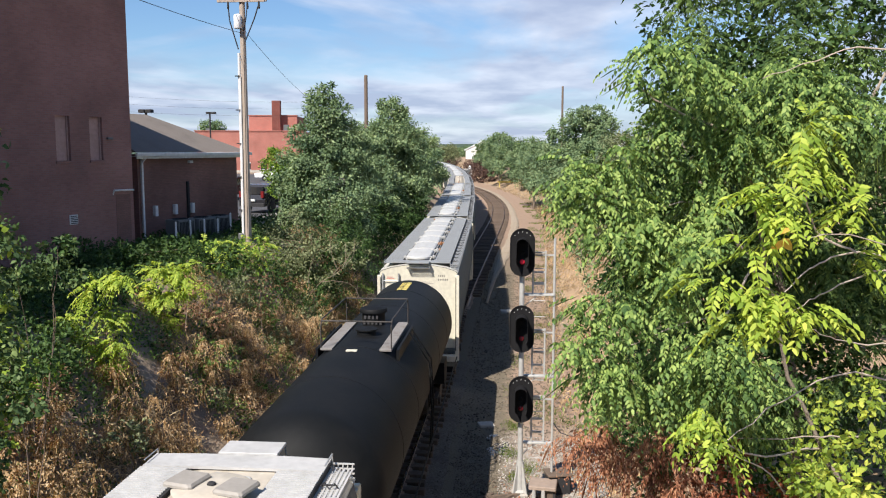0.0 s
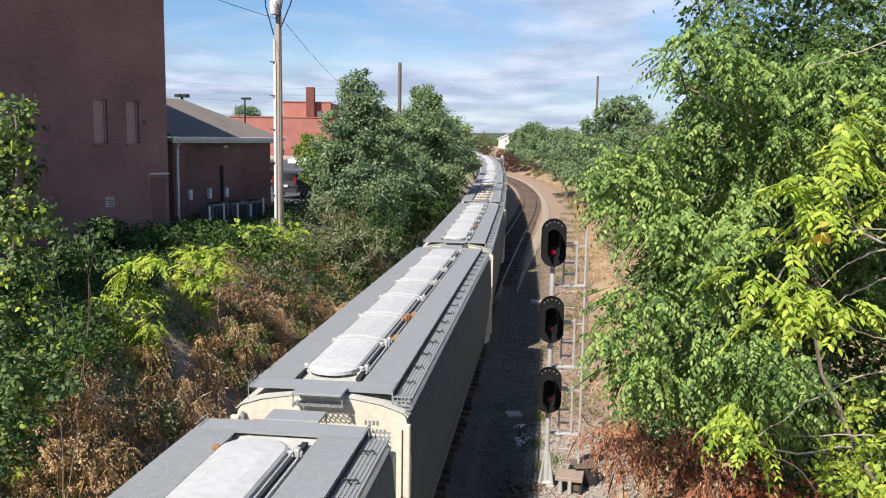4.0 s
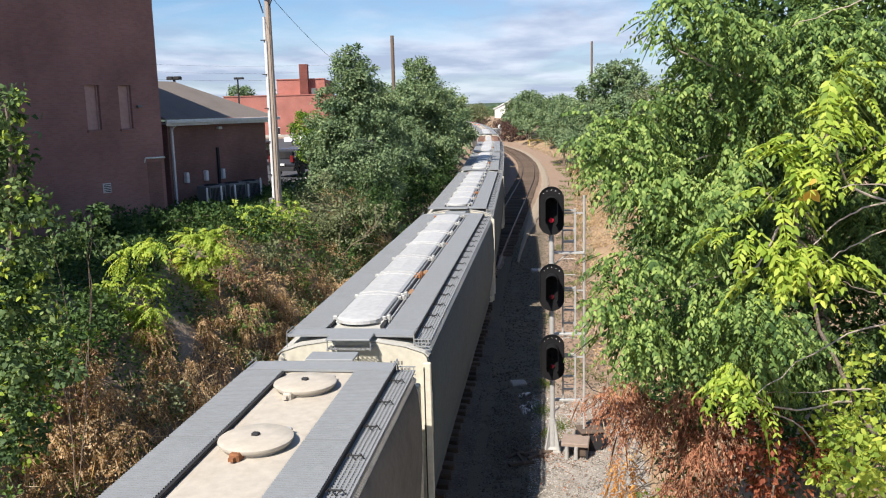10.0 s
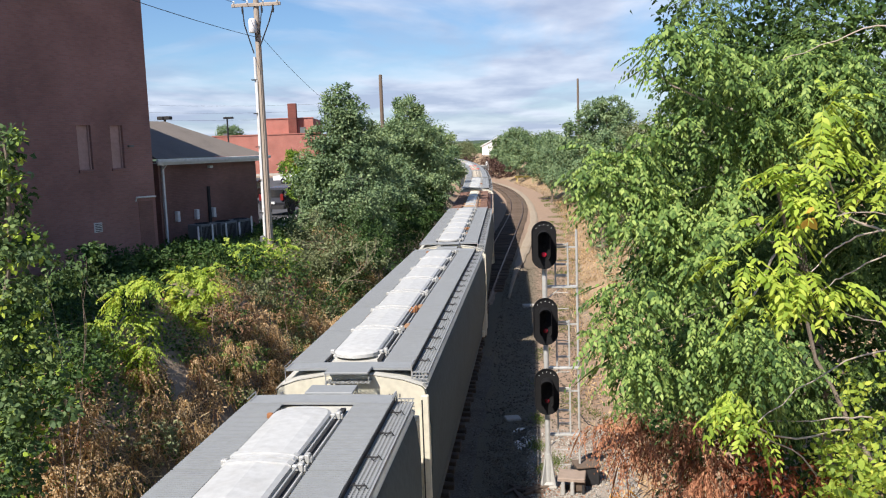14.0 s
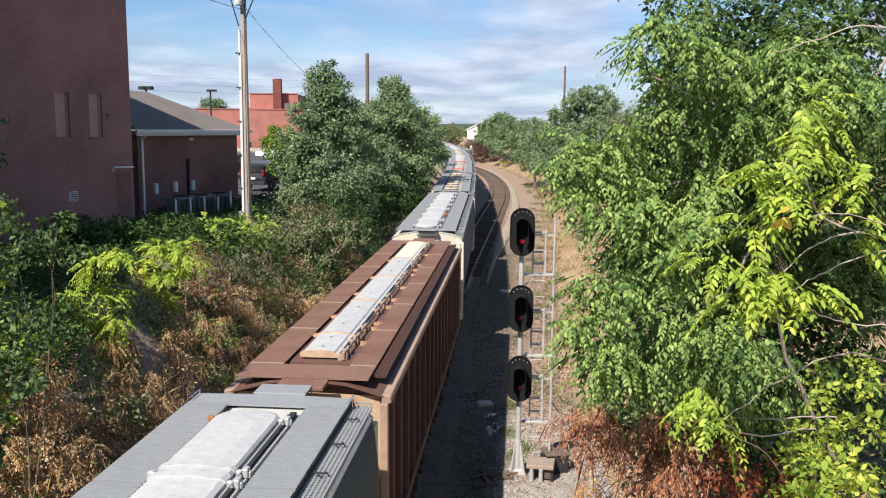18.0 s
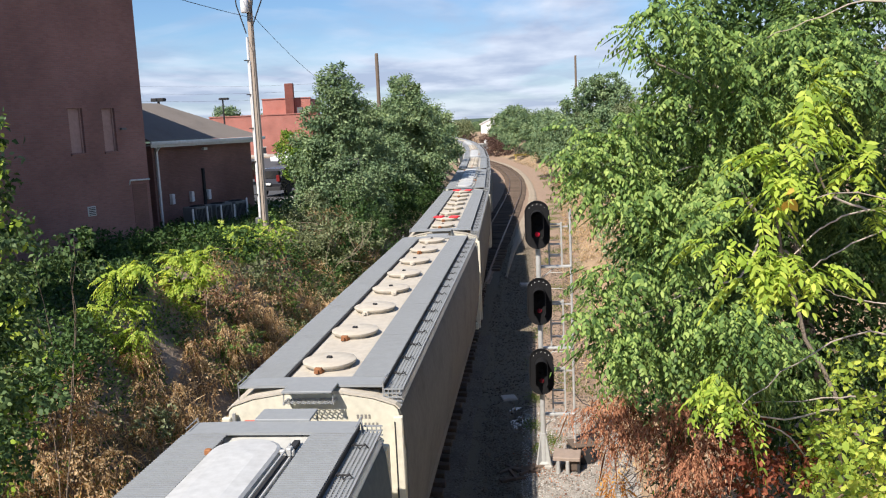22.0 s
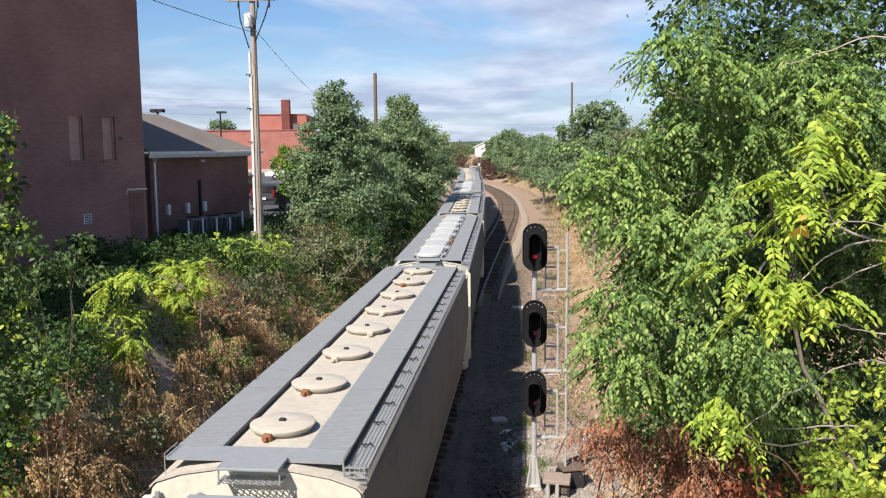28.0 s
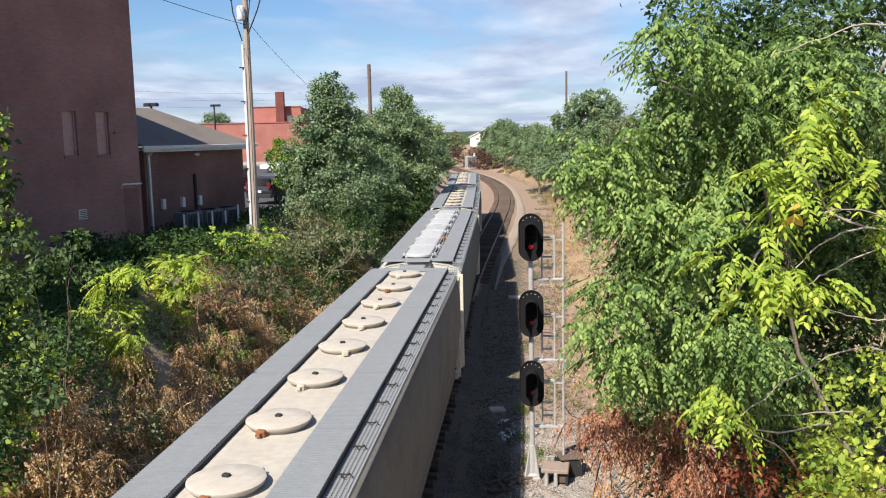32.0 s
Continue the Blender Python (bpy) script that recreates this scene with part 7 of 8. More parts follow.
    # dark-coloured leaves behind the crown stand for its shaded gaps
    crown(t1, "inner_crown", leaf_crown(202, [(x, y + 0.7, zz, r) for x, y, zz, r in back] + [(5.0, 16, 5, 1.6), (3.6, 15.5, 3.9, 1.3), (5.6, 16, 3, 1.6), (2.7, 14.6, 3.8, 0.9), (6.2, 15, 8, 1.8), (4.0, 15.5, 7.0, 1.6), (3.0, 15, 6.0, 1.2), (6.0, 13.6, 5.9, 1.0), (6.1, 13.6, 4.8, 1.0), (6.6, 14.5, 6.8, 1.2), (5.6, 13.2, 3.8, 1.0)], 800, 0.13), LEAF_IN_SHADE)
    t2 = plant("feather_leaved_tree", "slender feather-leaved tree leaning over the tracks", "tree", 3.9, 10.6, "trees beside the camera")
    z = ground_z(3.9, 10.6)
    limb(t2, "trunk", [(5.0, 10.4, z - 0.3), (4.72, 10.5, 3.55), (4.46, 10.5, 4.27), (4.2, 10.6, 4.8), (3.95, 10.8, 5.25), (3.3, 10.9, 7.0), (2.8, 10.4, 9.2)], 0.06, 0.015, BARK)
    for p in ([(3.0, 10.6, 7.4), (2.53, 9.8, 7.05), (1.86, 9.2, 6.97), (1.2, 8.9, 6.76)], [(2.8, 10.4, 8.2), (2.0, 9.8, 8.3), (1.2, 9.4, 8.1)], [(2.6, 10.2, 9.1), (1.95, 9.8, 9.3), (1.55, 9.6, 9.5), (1.28, 9.4, 9.74)],
              [(3.89, 10.5, 5.2), (2.71, 9.5, 5.5), (2.1, 9.0, 6.1)]):
        limb(t2, "limb", p, 0.016, 0.004, TWIG, 6)
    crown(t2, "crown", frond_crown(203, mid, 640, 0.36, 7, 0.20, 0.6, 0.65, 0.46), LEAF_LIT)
    # again a dark-coloured layer for the shade between the feathered leaves
    crown(t2, "inner_crown", leaf_crown(213, [(x + 0.25, y + 0.8, zz - 0.1, r * 1.1) for x, y, zz, r in mid[1:]], 700, 0.10), LEAF_IN_SHADE)
    t3 = plant("sapling", "bright yellow-green feather-leaved sapling close by", "sapling", 3.9, 8.2, "trees beside the camera")
    z = ground_z(3.9, 8.2)
    limb(t3, "trunk", [(5.2, 8.3, z - 0.3), (5.1, 8.3, 5.5), (4.9, 8.2, 7.2), (4.8, 8.2, 8.9)], 0.05, 0.025, TWIG)
    for p in ([(4.9, 8.2, 7.3), (4.0, 8.1, 7.8), (3.26, 8.0, 7.95), (2.91, 7.8, 7.9), (2.66, 7.6, 7.81), (2.4, 7.4, 7.64), (2.0, 6.8, 7.8)], [(4.95, 8.2, 7.0), (4.1, 8.2, 7.7), (3.5, 8.2, 7.75), (3.05, 8.0, 7.6), (2.79, 7.8, 7.53), (2.2, 6.8, 7.6)], [(3.26, 8.0, 7.95), (2.92, 8.0, 8.1), (2.74, 7.8, 8.34), (2.59, 7.5, 8.55), (2.2, 6.9, 8.6)],
              [(4.85, 8.2, 8.6), (4.2, 8.4, 9.6), (3.5, 8.5, 9.86), (2.98, 8.5, 9.74), (2.54, 8.7, 9.59)], [(5.0, 8.5, 6.3), (4.4, 9.2, 6.75), (3.89, 9.5, 6.77), (3.53, 9.3, 6.87), (3.23, 9.0, 7.02)], [(4.9, 8.4, 6.4), (3.4, 8.2, 6.75), (2.6, 7.8, 6.6), (2.04, 7.5, 6.3)]):
        limb(t3, "limb", p, 0.012, 0.0035, TWIG, 6)
    crown(t3, "crown", frond_crown(204, front, 330, 0.38, 7, 0.22, 0.5, 0.3, 0.40), LEAF_BRIGHT)
    y1 = plant("bush", "yellow-green small-leaved bush on the bank", "bush", 4.0, 10.6, "trees beside the camera")
    limb(y1, "stem", [(4.0, 10.6, ground_z(4.0, 10.6) - 0.2), (3.9, 10.4, 4.6), (3.7, 10.2, 5.2)], 0.03, 0.01, TWIG, 5)
    yell = [(3.54, 10, 5.1, 0.25), (3.75, 10, 4.83, 0.35), (3.95, 9.5, 4.85, 0.35), (3.5, 9.6, 4.6, 0.3), (3.75, 9.4, 4.5, 0.35), (3.63, 10, 5.03, 0.4), (3.99, 10, 4.41, 0.46), (4.32, 11, 5.73, 0.44), (3.4, 9.8, 4.55, 0.32), (3.9, 10.5, 5.43, 0.31), (4.4, 10.6, 4.9, 0.45), (4.3, 10.2, 3.9, 0.5)]
    yell += [(2.92, 7.4, 6.11, 0.17), (3.15, 7.4, 5.96, 0.2), (2.85, 7.4, 5.76, 0.17), (3.22, 7.4, 5.64, 0.23), (2.66, 7.4, 5.57, 0.15), (3.25, 7.4, 6.28, 0.18)]
    crown(y1, "crown", leaf_crown(205, yell, 1150, 0.082, 0.2, 0.6, 0.5, shape=ovals, spread=0.2, per=1.6), LEAF_YELLOW)
    d1 = plant("dead_bush", "dead brown feather-leaved bush beside the gravel", "bush", 1.9, 10.6, "dead brush")
    limb(d1, "stem", [(2.2, 10.8, ground_z(2.2, 10.8) - 0.2), (2.0, 10.4, 3.0), (1.8, 10.2, 4.8)], 0.035, 0.01, DRYTWIG, 5)
    limb(d1, "limb", [(3.46, 10.0, 4.4), (3.19, 9.8, 5.03), (2.71, 9.5, 5.41), (2.29, 9.3, 5.57)], 0.013, 0.005, TWIG, 6)
    limb(d1, "limb", [(4.35, 10.5, 5.37), (3.8, 10.2, 5.46), (3.28, 10.0, 5.5), (2.5, 10.0, 5.45)], 0.013, 0.005, TWIG, 6)
    dead = [(0.96, 10.0, 5.32, 0.26), (0.82, 10.4, 5.12, 0.2), (1.2, 10.1, 5.45, 0.24), (1.43, 10.0, 5.23, 0.28), (1.91, 9.8, 5.5, 0.28), (1.9, 9.6, 5.12, 0.3), (1.95, 9.6, 4.75, 0.3), (1.62, 10.1, 5.02, 0.28), (2.25, 9.7, 5.0, 0.28), (2.0, 9.9, 4.35, 0.35), (1.1, 10.3, 4.95, 0.2)]
    crown(d1, "crown", frond_crown(206, dead, 620, 0.26, 7, 0.20, 1.2, 1.0, 0.34), LEAF_DEAD)
    crown(d1, "inner_crown", leaf_crown(226, [(x + 0.1, y + 0.4, zz - 0.1, r * 1.1) for x, y, zz, r in dead], 380, 0.08, 0.9, 0.35, 0.2), LEAF_DEAD)
    # shrub added so that its dark leaf colour gives shade behind the brush
    d2 = plant("shrub", "shrub added behind dead brush, its leaves coloured for shade", "shrub", 2.6, 11.4, "dead brush")
    limb(d2, "stem", [(2.6, 11.4, ground_z(2.6, 11.4) - 0.2), (2.6, 11.2, 4.6)], 0.03, 0.01, BARK, 5)
    crown(d2, "crown", leaf_crown(227, [(1.9, 11.0, 4.9, 0.4), (2.4, 11.0, 4.6, 0.5), (2.9, 11.0, 4.9, 0.5), (3.4, 11.2, 4.6, 0.55), (2.2, 11.2, 4.0, 0.5), (3.0, 11.2, 3.9, 0.6), (2.6, 11.0, 5.5, 0.4)], 1000, 0.09), LEAF_IN_SHADE)
    crown(d1, "straw", leaf_crown(216, [(1.55, 10.6, 4.5, 0.35), (1.35, 10.8, 4.0, 0.35), (1.9, 10.6, 4.2, 0.4)], 420, 0.3, 0.3, 0.03), DRYGREY)
    crown(d1, "outer_leaf", leaf_crown(217, [(1.75, 10.2, 4.05, 0.22), (1.5, 10.5, 3.7, 0.3), (2.0, 10.1, 3.9, 0.25)], 500, 0.09), LEAF_MID)
    r1 = plant("dead_bush", "dried dark red bush below the sapling", "bush", 2.9, 10.3, "dead brush")
    limb(r1, "stem", [(2.9, 10.3, ground_z(2.9, 10.3) - 0.2), (2.9, 10.0, 4.5)], 0.03, 0.01, DRYTWIG, 5)
    red = [(2.49, 10.0, 5.2, 0.3), (2.77, 10.0, 4.93, 0.36), (3.2, 10.0, 4.74, 0.36), (2.59, 10.0, 4.63, 0.36), (2.35, 9.9, 4.85, 0.28), (3.1, 10.3, 4.3, 0.45), (2.6, 10.2, 4.15, 0.45)]
    crown(r1, "crown", leaf_crown(207, red, 1500, 0.085, 0.8, 0.5, 0.4), LEAF_RED)
    o1 = plant("fern", "orange withered fronds at the gravel's edge", "fern", 1.2, 11.2, "dead brush")
    limb(o1, "stem", [(1.3, 11.3, ground_z(1.3, 11.3) - 0.2), (1.15, 11.0, 3.9)], 0.015, 0.006, DRYTWIG, 5)
    crown(o1, "crown", frond_crown(208, [(1.11, 11, 4.3, 0.16), (1.17, 10.8, 3.98, 0.15), (1.25, 10.9, 3.75, 0.12)], 500, 0.3, 8, 0.2, 1.3), LEAF_ORANGE)
    o2 = plant("fern", "orange turned leaf cluster in the sapling", "fern", 5.3, 7.8, "dead brush")
    limb(o2, "stem", [(5.3, 7.8, ground_z(5.3, 7.8)), (5.0, 7.6, 7.0), (3.2, 6.9, 8.1), (2.3, 6.4, 8.25), (2.05, 6.25, 8.3)], 0.008, 0.003, TWIG, 5)
    rng = np.random.default_rng(9)
    p = np.array([2.04, 6.2, 8.27]) + rng.normal(0, 0.03, (4, 3))
    crown(o2, "leaf", ovals(p, unit(rng.normal(0, 0.4, (4, 3)) + np.array([0, 0, -0.8])), unit(rng.normal(0, 0.4, (4, 3)) + np.array([0, -1, 0.5])), 0.12, 0.07), LEAF_TURNED)


big_right_tree()


def left_brush():
    """Vines, saplings and brush on the steep bank."""
    vine = [(-7.21, 11, 9.06, 0.33), (-7.24, 11, 8.36, 0.36), (-7.19, 11, 7.65, 0.4), (-7.44, 11.2, 6.89, 0.41), (-7.35, 11.2, 6.13, 0.41), (-6.99, 11.2, 5.28, 0.33), (-7.49, 11, 5.59, 0.36), (-7.35, 10.5, 5.0, 0.28), (-7.43, 11.0, 5.3, 0.34), (-7.33, 11.0, 4.65, 0.3), (-7.1, 11.4, 5.75, 0.22), (-7.6, 10.9, 4.2, 0.4),
            (-7.9, 11.4, 7.6, 0.5), (-8.0, 11.4, 6.4, 0.55), (-7.9, 11.2, 5.0, 0.6), (-7.7, 11.2, 8.6, 0.45)]
    b = plant("vine_clad_tree", "small tree smothered in bright green vines", "tree", -9.3, 12.0)
    limb(b, "trunk", [(-9.3, 12.0, ground_z(-9.3, 12.0) - 0.3), (-8.9, 11.8, 5.0), (-8.1, 11.5, 6.4), (-7.5, 11.2, 7.2), (-7.3, 11.1, 9.2)], 0.08, 0.02, BARK)
    crown(b, "crown", leaf_crown(301, vine, 2000, 0.085, 0.35, 0.7, 0.6, shape=ovals, spread=0.16, per=1.8), LEAF_DEEP)
    crown(b, "outer_leaf", leaf_crown(302, vine, 360, 0.085, 0.35, 0.7, 0.9, shape=ovals, spread=0.14, per=1.2), LEAF_BRIGHT)
    # dark-coloured leaves inside the vines stand for the shade there
    crown(b, "inner_crown", leaf_crown(309, [(x - 0.3, y + 0.4, z, r) for x, y, z, r in vine], 700, 0.11, 0.35, 0.8, 0.3), LEAF_IN_SHADE)
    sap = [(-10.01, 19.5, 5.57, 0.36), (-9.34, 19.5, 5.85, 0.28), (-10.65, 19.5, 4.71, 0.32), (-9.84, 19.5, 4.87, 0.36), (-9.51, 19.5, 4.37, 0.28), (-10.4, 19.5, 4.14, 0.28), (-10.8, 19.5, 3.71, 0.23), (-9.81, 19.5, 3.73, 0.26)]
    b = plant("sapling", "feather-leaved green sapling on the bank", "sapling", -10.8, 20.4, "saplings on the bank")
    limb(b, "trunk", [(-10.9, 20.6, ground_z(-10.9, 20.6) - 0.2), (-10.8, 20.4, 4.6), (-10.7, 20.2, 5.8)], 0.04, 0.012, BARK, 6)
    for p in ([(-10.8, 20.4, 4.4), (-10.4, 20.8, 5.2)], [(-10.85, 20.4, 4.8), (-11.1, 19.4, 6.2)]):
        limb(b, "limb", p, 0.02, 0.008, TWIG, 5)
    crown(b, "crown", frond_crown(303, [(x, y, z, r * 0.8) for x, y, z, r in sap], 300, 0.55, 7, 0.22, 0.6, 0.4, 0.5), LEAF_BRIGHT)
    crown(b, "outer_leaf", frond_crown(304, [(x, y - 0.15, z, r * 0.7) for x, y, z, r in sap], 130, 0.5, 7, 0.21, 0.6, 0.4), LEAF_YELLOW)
    # dark backing leaves: shade behind the sapling, in colour
    crown(b, "inner_crown", leaf_crown(311, [(x - 0.2, y + 0.5, z, r) for x, y, z, r in sap], 260, 0.12), LEAF_IN_SHADE)
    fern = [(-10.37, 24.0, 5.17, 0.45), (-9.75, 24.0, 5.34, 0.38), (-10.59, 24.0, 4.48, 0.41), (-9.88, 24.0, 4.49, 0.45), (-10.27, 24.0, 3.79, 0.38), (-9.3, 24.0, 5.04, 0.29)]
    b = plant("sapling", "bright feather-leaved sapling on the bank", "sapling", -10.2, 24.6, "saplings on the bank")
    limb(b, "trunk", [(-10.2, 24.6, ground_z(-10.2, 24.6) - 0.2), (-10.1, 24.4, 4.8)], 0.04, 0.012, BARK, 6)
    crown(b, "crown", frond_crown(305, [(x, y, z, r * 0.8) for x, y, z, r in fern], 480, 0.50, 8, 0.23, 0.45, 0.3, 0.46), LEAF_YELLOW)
    # dark backing leaves here too, for shade behind the fronds
    crown(b, "inner_crown", leaf_crown(312, [(x, y + 0.5, z, r) for x, y, z, r in fern], 300, 0.12), LEAF_IN_SHADE)
    fern2 = [(-10.7, 30, 4.85, 0.8), (-10.36, 33, 4.6, 0.75), (-11.9, 27.5, 4.7, 0.7), (-11.9, 31.5, 4.75, 0.65), (-11.0, 35.0, 4.7, 0.6)]
    b = plant("shrub", "low yellow-green feathery shrub along the bank top", "shrub", -10.9, 31, "saplings on the bank")
    limb(b, "stem", [(-10.9, 31, ground_z(-10.9, 31) - 0.2), (-10.8, 30.6, 5.0)], 0.04, 0.012, BARK, 6)
    crown(b, "crown", frond_crown(306, fern2, 55, 0.6, 6, 0.25, 0.35), LEAF_YELLOW)
    crown(b, "inner_crown", leaf_crown(307, fern2, 160, 0.2), LEAF_MID)
    b = plant("dead_bush", "russet dried bush beside the green sapling", "bush", -9.6, 23.8, "dead brush on the bank")
    limb(b, "stem", [(-9.6, 23.8, ground_z(-9.6, 23.8) - 0.2), (-9.5, 23.7, 4.4)], 0.025, 0.008, DRYTWIG, 5)
    crown(b, "crown", leaf_crown(319, [(-8.82, 23.6, 4.6, 0.53), (-9.27, 23.6, 3.89, 0.47), (-8.51, 23.6, 4.04, 0.41)], 1200, 0.09, 0.6, 0.42, 0.6, spread=0.16), LEAF_RUSSET)
    for i, (x, y, z, r) in enumerate(((-9.27, 38, 4.57, 1.0), (-9.78, 20, 3.58, 0.46), (-8.9, 29, 3.9, 0.6), (-9.4, 15.8, 3.9, 0.6))):
        b = plant("dead_bush", "dried reddish-brown bush on the bank", "bush", x, y, "dead brush on the bank")
        limb(b, "stem", [(x, y, ground_z(x, y) - 0.2), (x, y, z + r * 0.4)], 0.025, 0.008, DRYTWIG, 5)
        crown(b, "crown", leaf_crown(320 + i, [(x, y, z, r), (x + 0.3, y - 0.3, z - r * 0.7, r * 0.8)], 620, 0.10, 0.5, 0.4), LEAF_RUSSET)
    for label, mat, lobes, seed, size in (("shaded leafy shrub under the vine-clad tree", LEAF_DEEP, [(-8.93, 14.5, 6.72, 0.58), (-8.22, 14.5, 6.62, 0.43), (-9.37, 14.5, 7.34, 0.43), (-8.13, 14.5, 7.09, 0.27)], 331, 0.10),
                                          ("green shrub at the top of the bank, coloured as in shade", LEAF_IN_SHADE, [(-14.32, 27.0, 5.22, 0.72), (-13.02, 27.0, 5.36, 0.64), (-11.83, 27.0, 5.42, 0.61), (-10.85, 27.0, 5.62, 0.5), (-9.51, 27.0, 5.19, 0.61), (-15.21, 27.0, 5.44, 0.61)], 332, 0.13),
                                          ("olive and russet shrub below the trees", LEAF_OLIVE, [(-12.18, 37.0, 2.93, 1.18), (-10.2, 37.0, 3.46, 1.18), (-8.37, 37.0, 4.11, 1.03), (-10.78, 37.0, 1.77, 1.08), (-8.93, 37.0, 2.57, 1.03), (-7.34, 37.0, 4.25, 0.83), (-12.65, 37.0, 1.35, 0.83)], 333, 0.13),
                                          ("bright green leafy shrub low on the bank", LEAF_MID, [(-8.17, 13.0, 4.87, 0.34), (-7.64, 13.0, 5.22, 0.22)], 334, 0.10)):
        x, y = lobes[0][0] - 0.3, lobes[0][1] + 0.6
        b = plant("shrub", label, "shrub", x, y, "shrubs on the bank")
        for lx, ly, lz, r in lobes:
            limb(b, "stem", [(x, y, ground_z(x, y) - 0.2), ((x + lx) / 2, y, (lz + ground_z(x, y)) / 2 + 0.1), (lx, ly, lz)], 0.012, 0.005, DRYTWIG, 5)
        crown(b, "crown", leaf_crown(seed, lobes, 1000, size, 0.3, 0.6, 0.7, spread=0.16, per=1.6), mat)
        # inner leaves coloured dark for the shade within each shrub
        crown(b, "inner_crown", leaf_crown(seed + 20, [(a, c + 0.4, e, q * 0.9) for a, c, e, q in lobes], 500, size * 1.2, 0.3, 0.6, 0.2), LEAF_IN_SHADE)
    # undergrowth coloured dark to give the shaded hollows of the bank
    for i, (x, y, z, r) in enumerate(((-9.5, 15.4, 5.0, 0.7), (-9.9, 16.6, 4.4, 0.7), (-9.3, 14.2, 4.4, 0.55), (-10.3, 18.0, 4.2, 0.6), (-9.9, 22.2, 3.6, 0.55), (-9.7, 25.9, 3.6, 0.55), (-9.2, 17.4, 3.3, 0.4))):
        b = plant("shrub", "undergrowth on the steep bank, leaves coloured dark for shade", "shrub", x, y, "shrubs on the bank")
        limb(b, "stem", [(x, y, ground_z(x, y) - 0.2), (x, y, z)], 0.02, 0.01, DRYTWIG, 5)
        crown(b, "crown", leaf_crown(390 + i, [(x, y, z, r), (x + 0.3 * r, y - 0.4 * r, z - 0.6 * r, 0.7 * r)], 900, 0.09, 0.3, 0.6), LEAF_IN_SHADE)
    # most crowns carry the shade under the trees in their leaf colour
    shrubs = ((-10.38, 38, 4.2, 1.39), (-8.79, 38, 3.2, 1.26), (-7.94, 42, 3.82, 1.25), (-9.96, 33, 3.9, 0.88), (-9.94, 30, 3.7, 0.9), (-8.6, 34, 2.6, 0.9), (-9.2, 44, 4.6, 1.3), (-8.6, 48, 3.8, 1.4), (-10.9, 41, 4.9, 1.2), (-8.4, 55, 3.6, 1.5), (-8.6, 62, 3.4, 1.6), (-9.2, 70, 3.4, 1.7))
    for i, (x, y, z, r) in enumerate(shrubs):
        b = plant("shrub", "tangled green shrub on the steep bank", "shrub", x, y, "shrubs on the bank")
        limb(b, "stem", [(x, y, ground_z(x, y) - 0.2), (x, y, z)], 0.04, 0.015, BARK, 5)
        crown(b, "crown", leaf_crown(340 + i, [(x, y, z, r), (x - 0.6 * r, y - 0.4 * r, z - 0.3 * r, 0.7 * r), (x + 0.5 * r, y - 0.5 * r, z - 0.4 * r, 0.7 * r)], 800, 0.11), LEAF_IN_SHADE if i % 4 else LEAF_OLIVE)
    # crest shrubs, leaf colour darkened for the shade along the bank top
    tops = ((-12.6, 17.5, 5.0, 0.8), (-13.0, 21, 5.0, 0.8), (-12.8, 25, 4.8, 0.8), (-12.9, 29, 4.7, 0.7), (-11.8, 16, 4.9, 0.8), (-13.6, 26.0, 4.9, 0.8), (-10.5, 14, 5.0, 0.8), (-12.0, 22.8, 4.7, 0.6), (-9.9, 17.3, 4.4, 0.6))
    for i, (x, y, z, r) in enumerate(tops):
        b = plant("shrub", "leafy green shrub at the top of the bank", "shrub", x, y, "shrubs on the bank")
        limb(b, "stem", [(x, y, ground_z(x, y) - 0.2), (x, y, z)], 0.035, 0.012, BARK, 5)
        crown(b, "crown", leaf_crown(370 + i, [(x, y, z, r), (x + 0.5 * r, y - 0.6 * r, z - 0.4 * r, 0.7 * r)], 800, 0.11, 0.3, 0.7), LEAF_IN_SHADE)
    b = plant("dead_branch", "bare forked grey branch leaning from the bank", "branch", -8.98, 34.0)
    limb(b, "limb", [(-8.98, 34.0, ground_z(-8.98, 34) - 0.1), (-8.5, 34.3, 2.9), (-7.98, 34.5, 3.4), (-7.22, 35.0, 3.9), (-7.17, 35.5, 4.9)], 0.026, 0.007, DRYTWIG, 6)
    limb(b, "limb", [(-7.6, 34.8, 3.65), (-7.0, 35.0, 4.3), (-6.6, 35.1, 5.0)], 0.014, 0.004, DRYTWIG, 5)
    limb(b, "limb", [(-7.22, 35.0, 3.9), (-6.8, 35.2, 4.4), (-6.75, 35.3, 5.1)], 0.012, 0.004, DRYTWIG, 5)
    limb(b, "limb", [(-8.5, 34.3, 2.9), (-8.55, 34.5, 3.8), (-8.3, 34.6, 4.4)], 0.014, 0.004, DRYTWIG, 5)
    limb(b, "limb", [(-7.98, 34.5, 3.4), (-7.3, 34.3, 3.45), (-6.7, 34.6, 3.2), (-6.4, 34.4, 2.7)], 0.014, 0.004, DRYTWIG, 5)
    limb(b, "limb", [(-8.3, 34.3, 3.1), (-8.2, 34.0, 2.4), (-8.0, 33.8, 1.9)], 0.012, 0.004, DRYTWIG, 5)
    limb(b, "limb", [(-7.4, 34.9, 3.8), (-7.7, 35.0, 4.6), (-7.75, 35.1, 5.1)], 0.012, 0.004, DRYTWIG, 5)


left_brush()
# three trees out of view, added to throw shade on the bank
tree("tree", "unseen leafy tree at the top of the bank, added for shade", -16.2, 13.0, 12.5, 2.8, 801, LEAF_TREE, 2.0, (0, 0), 0.3, 0.26)
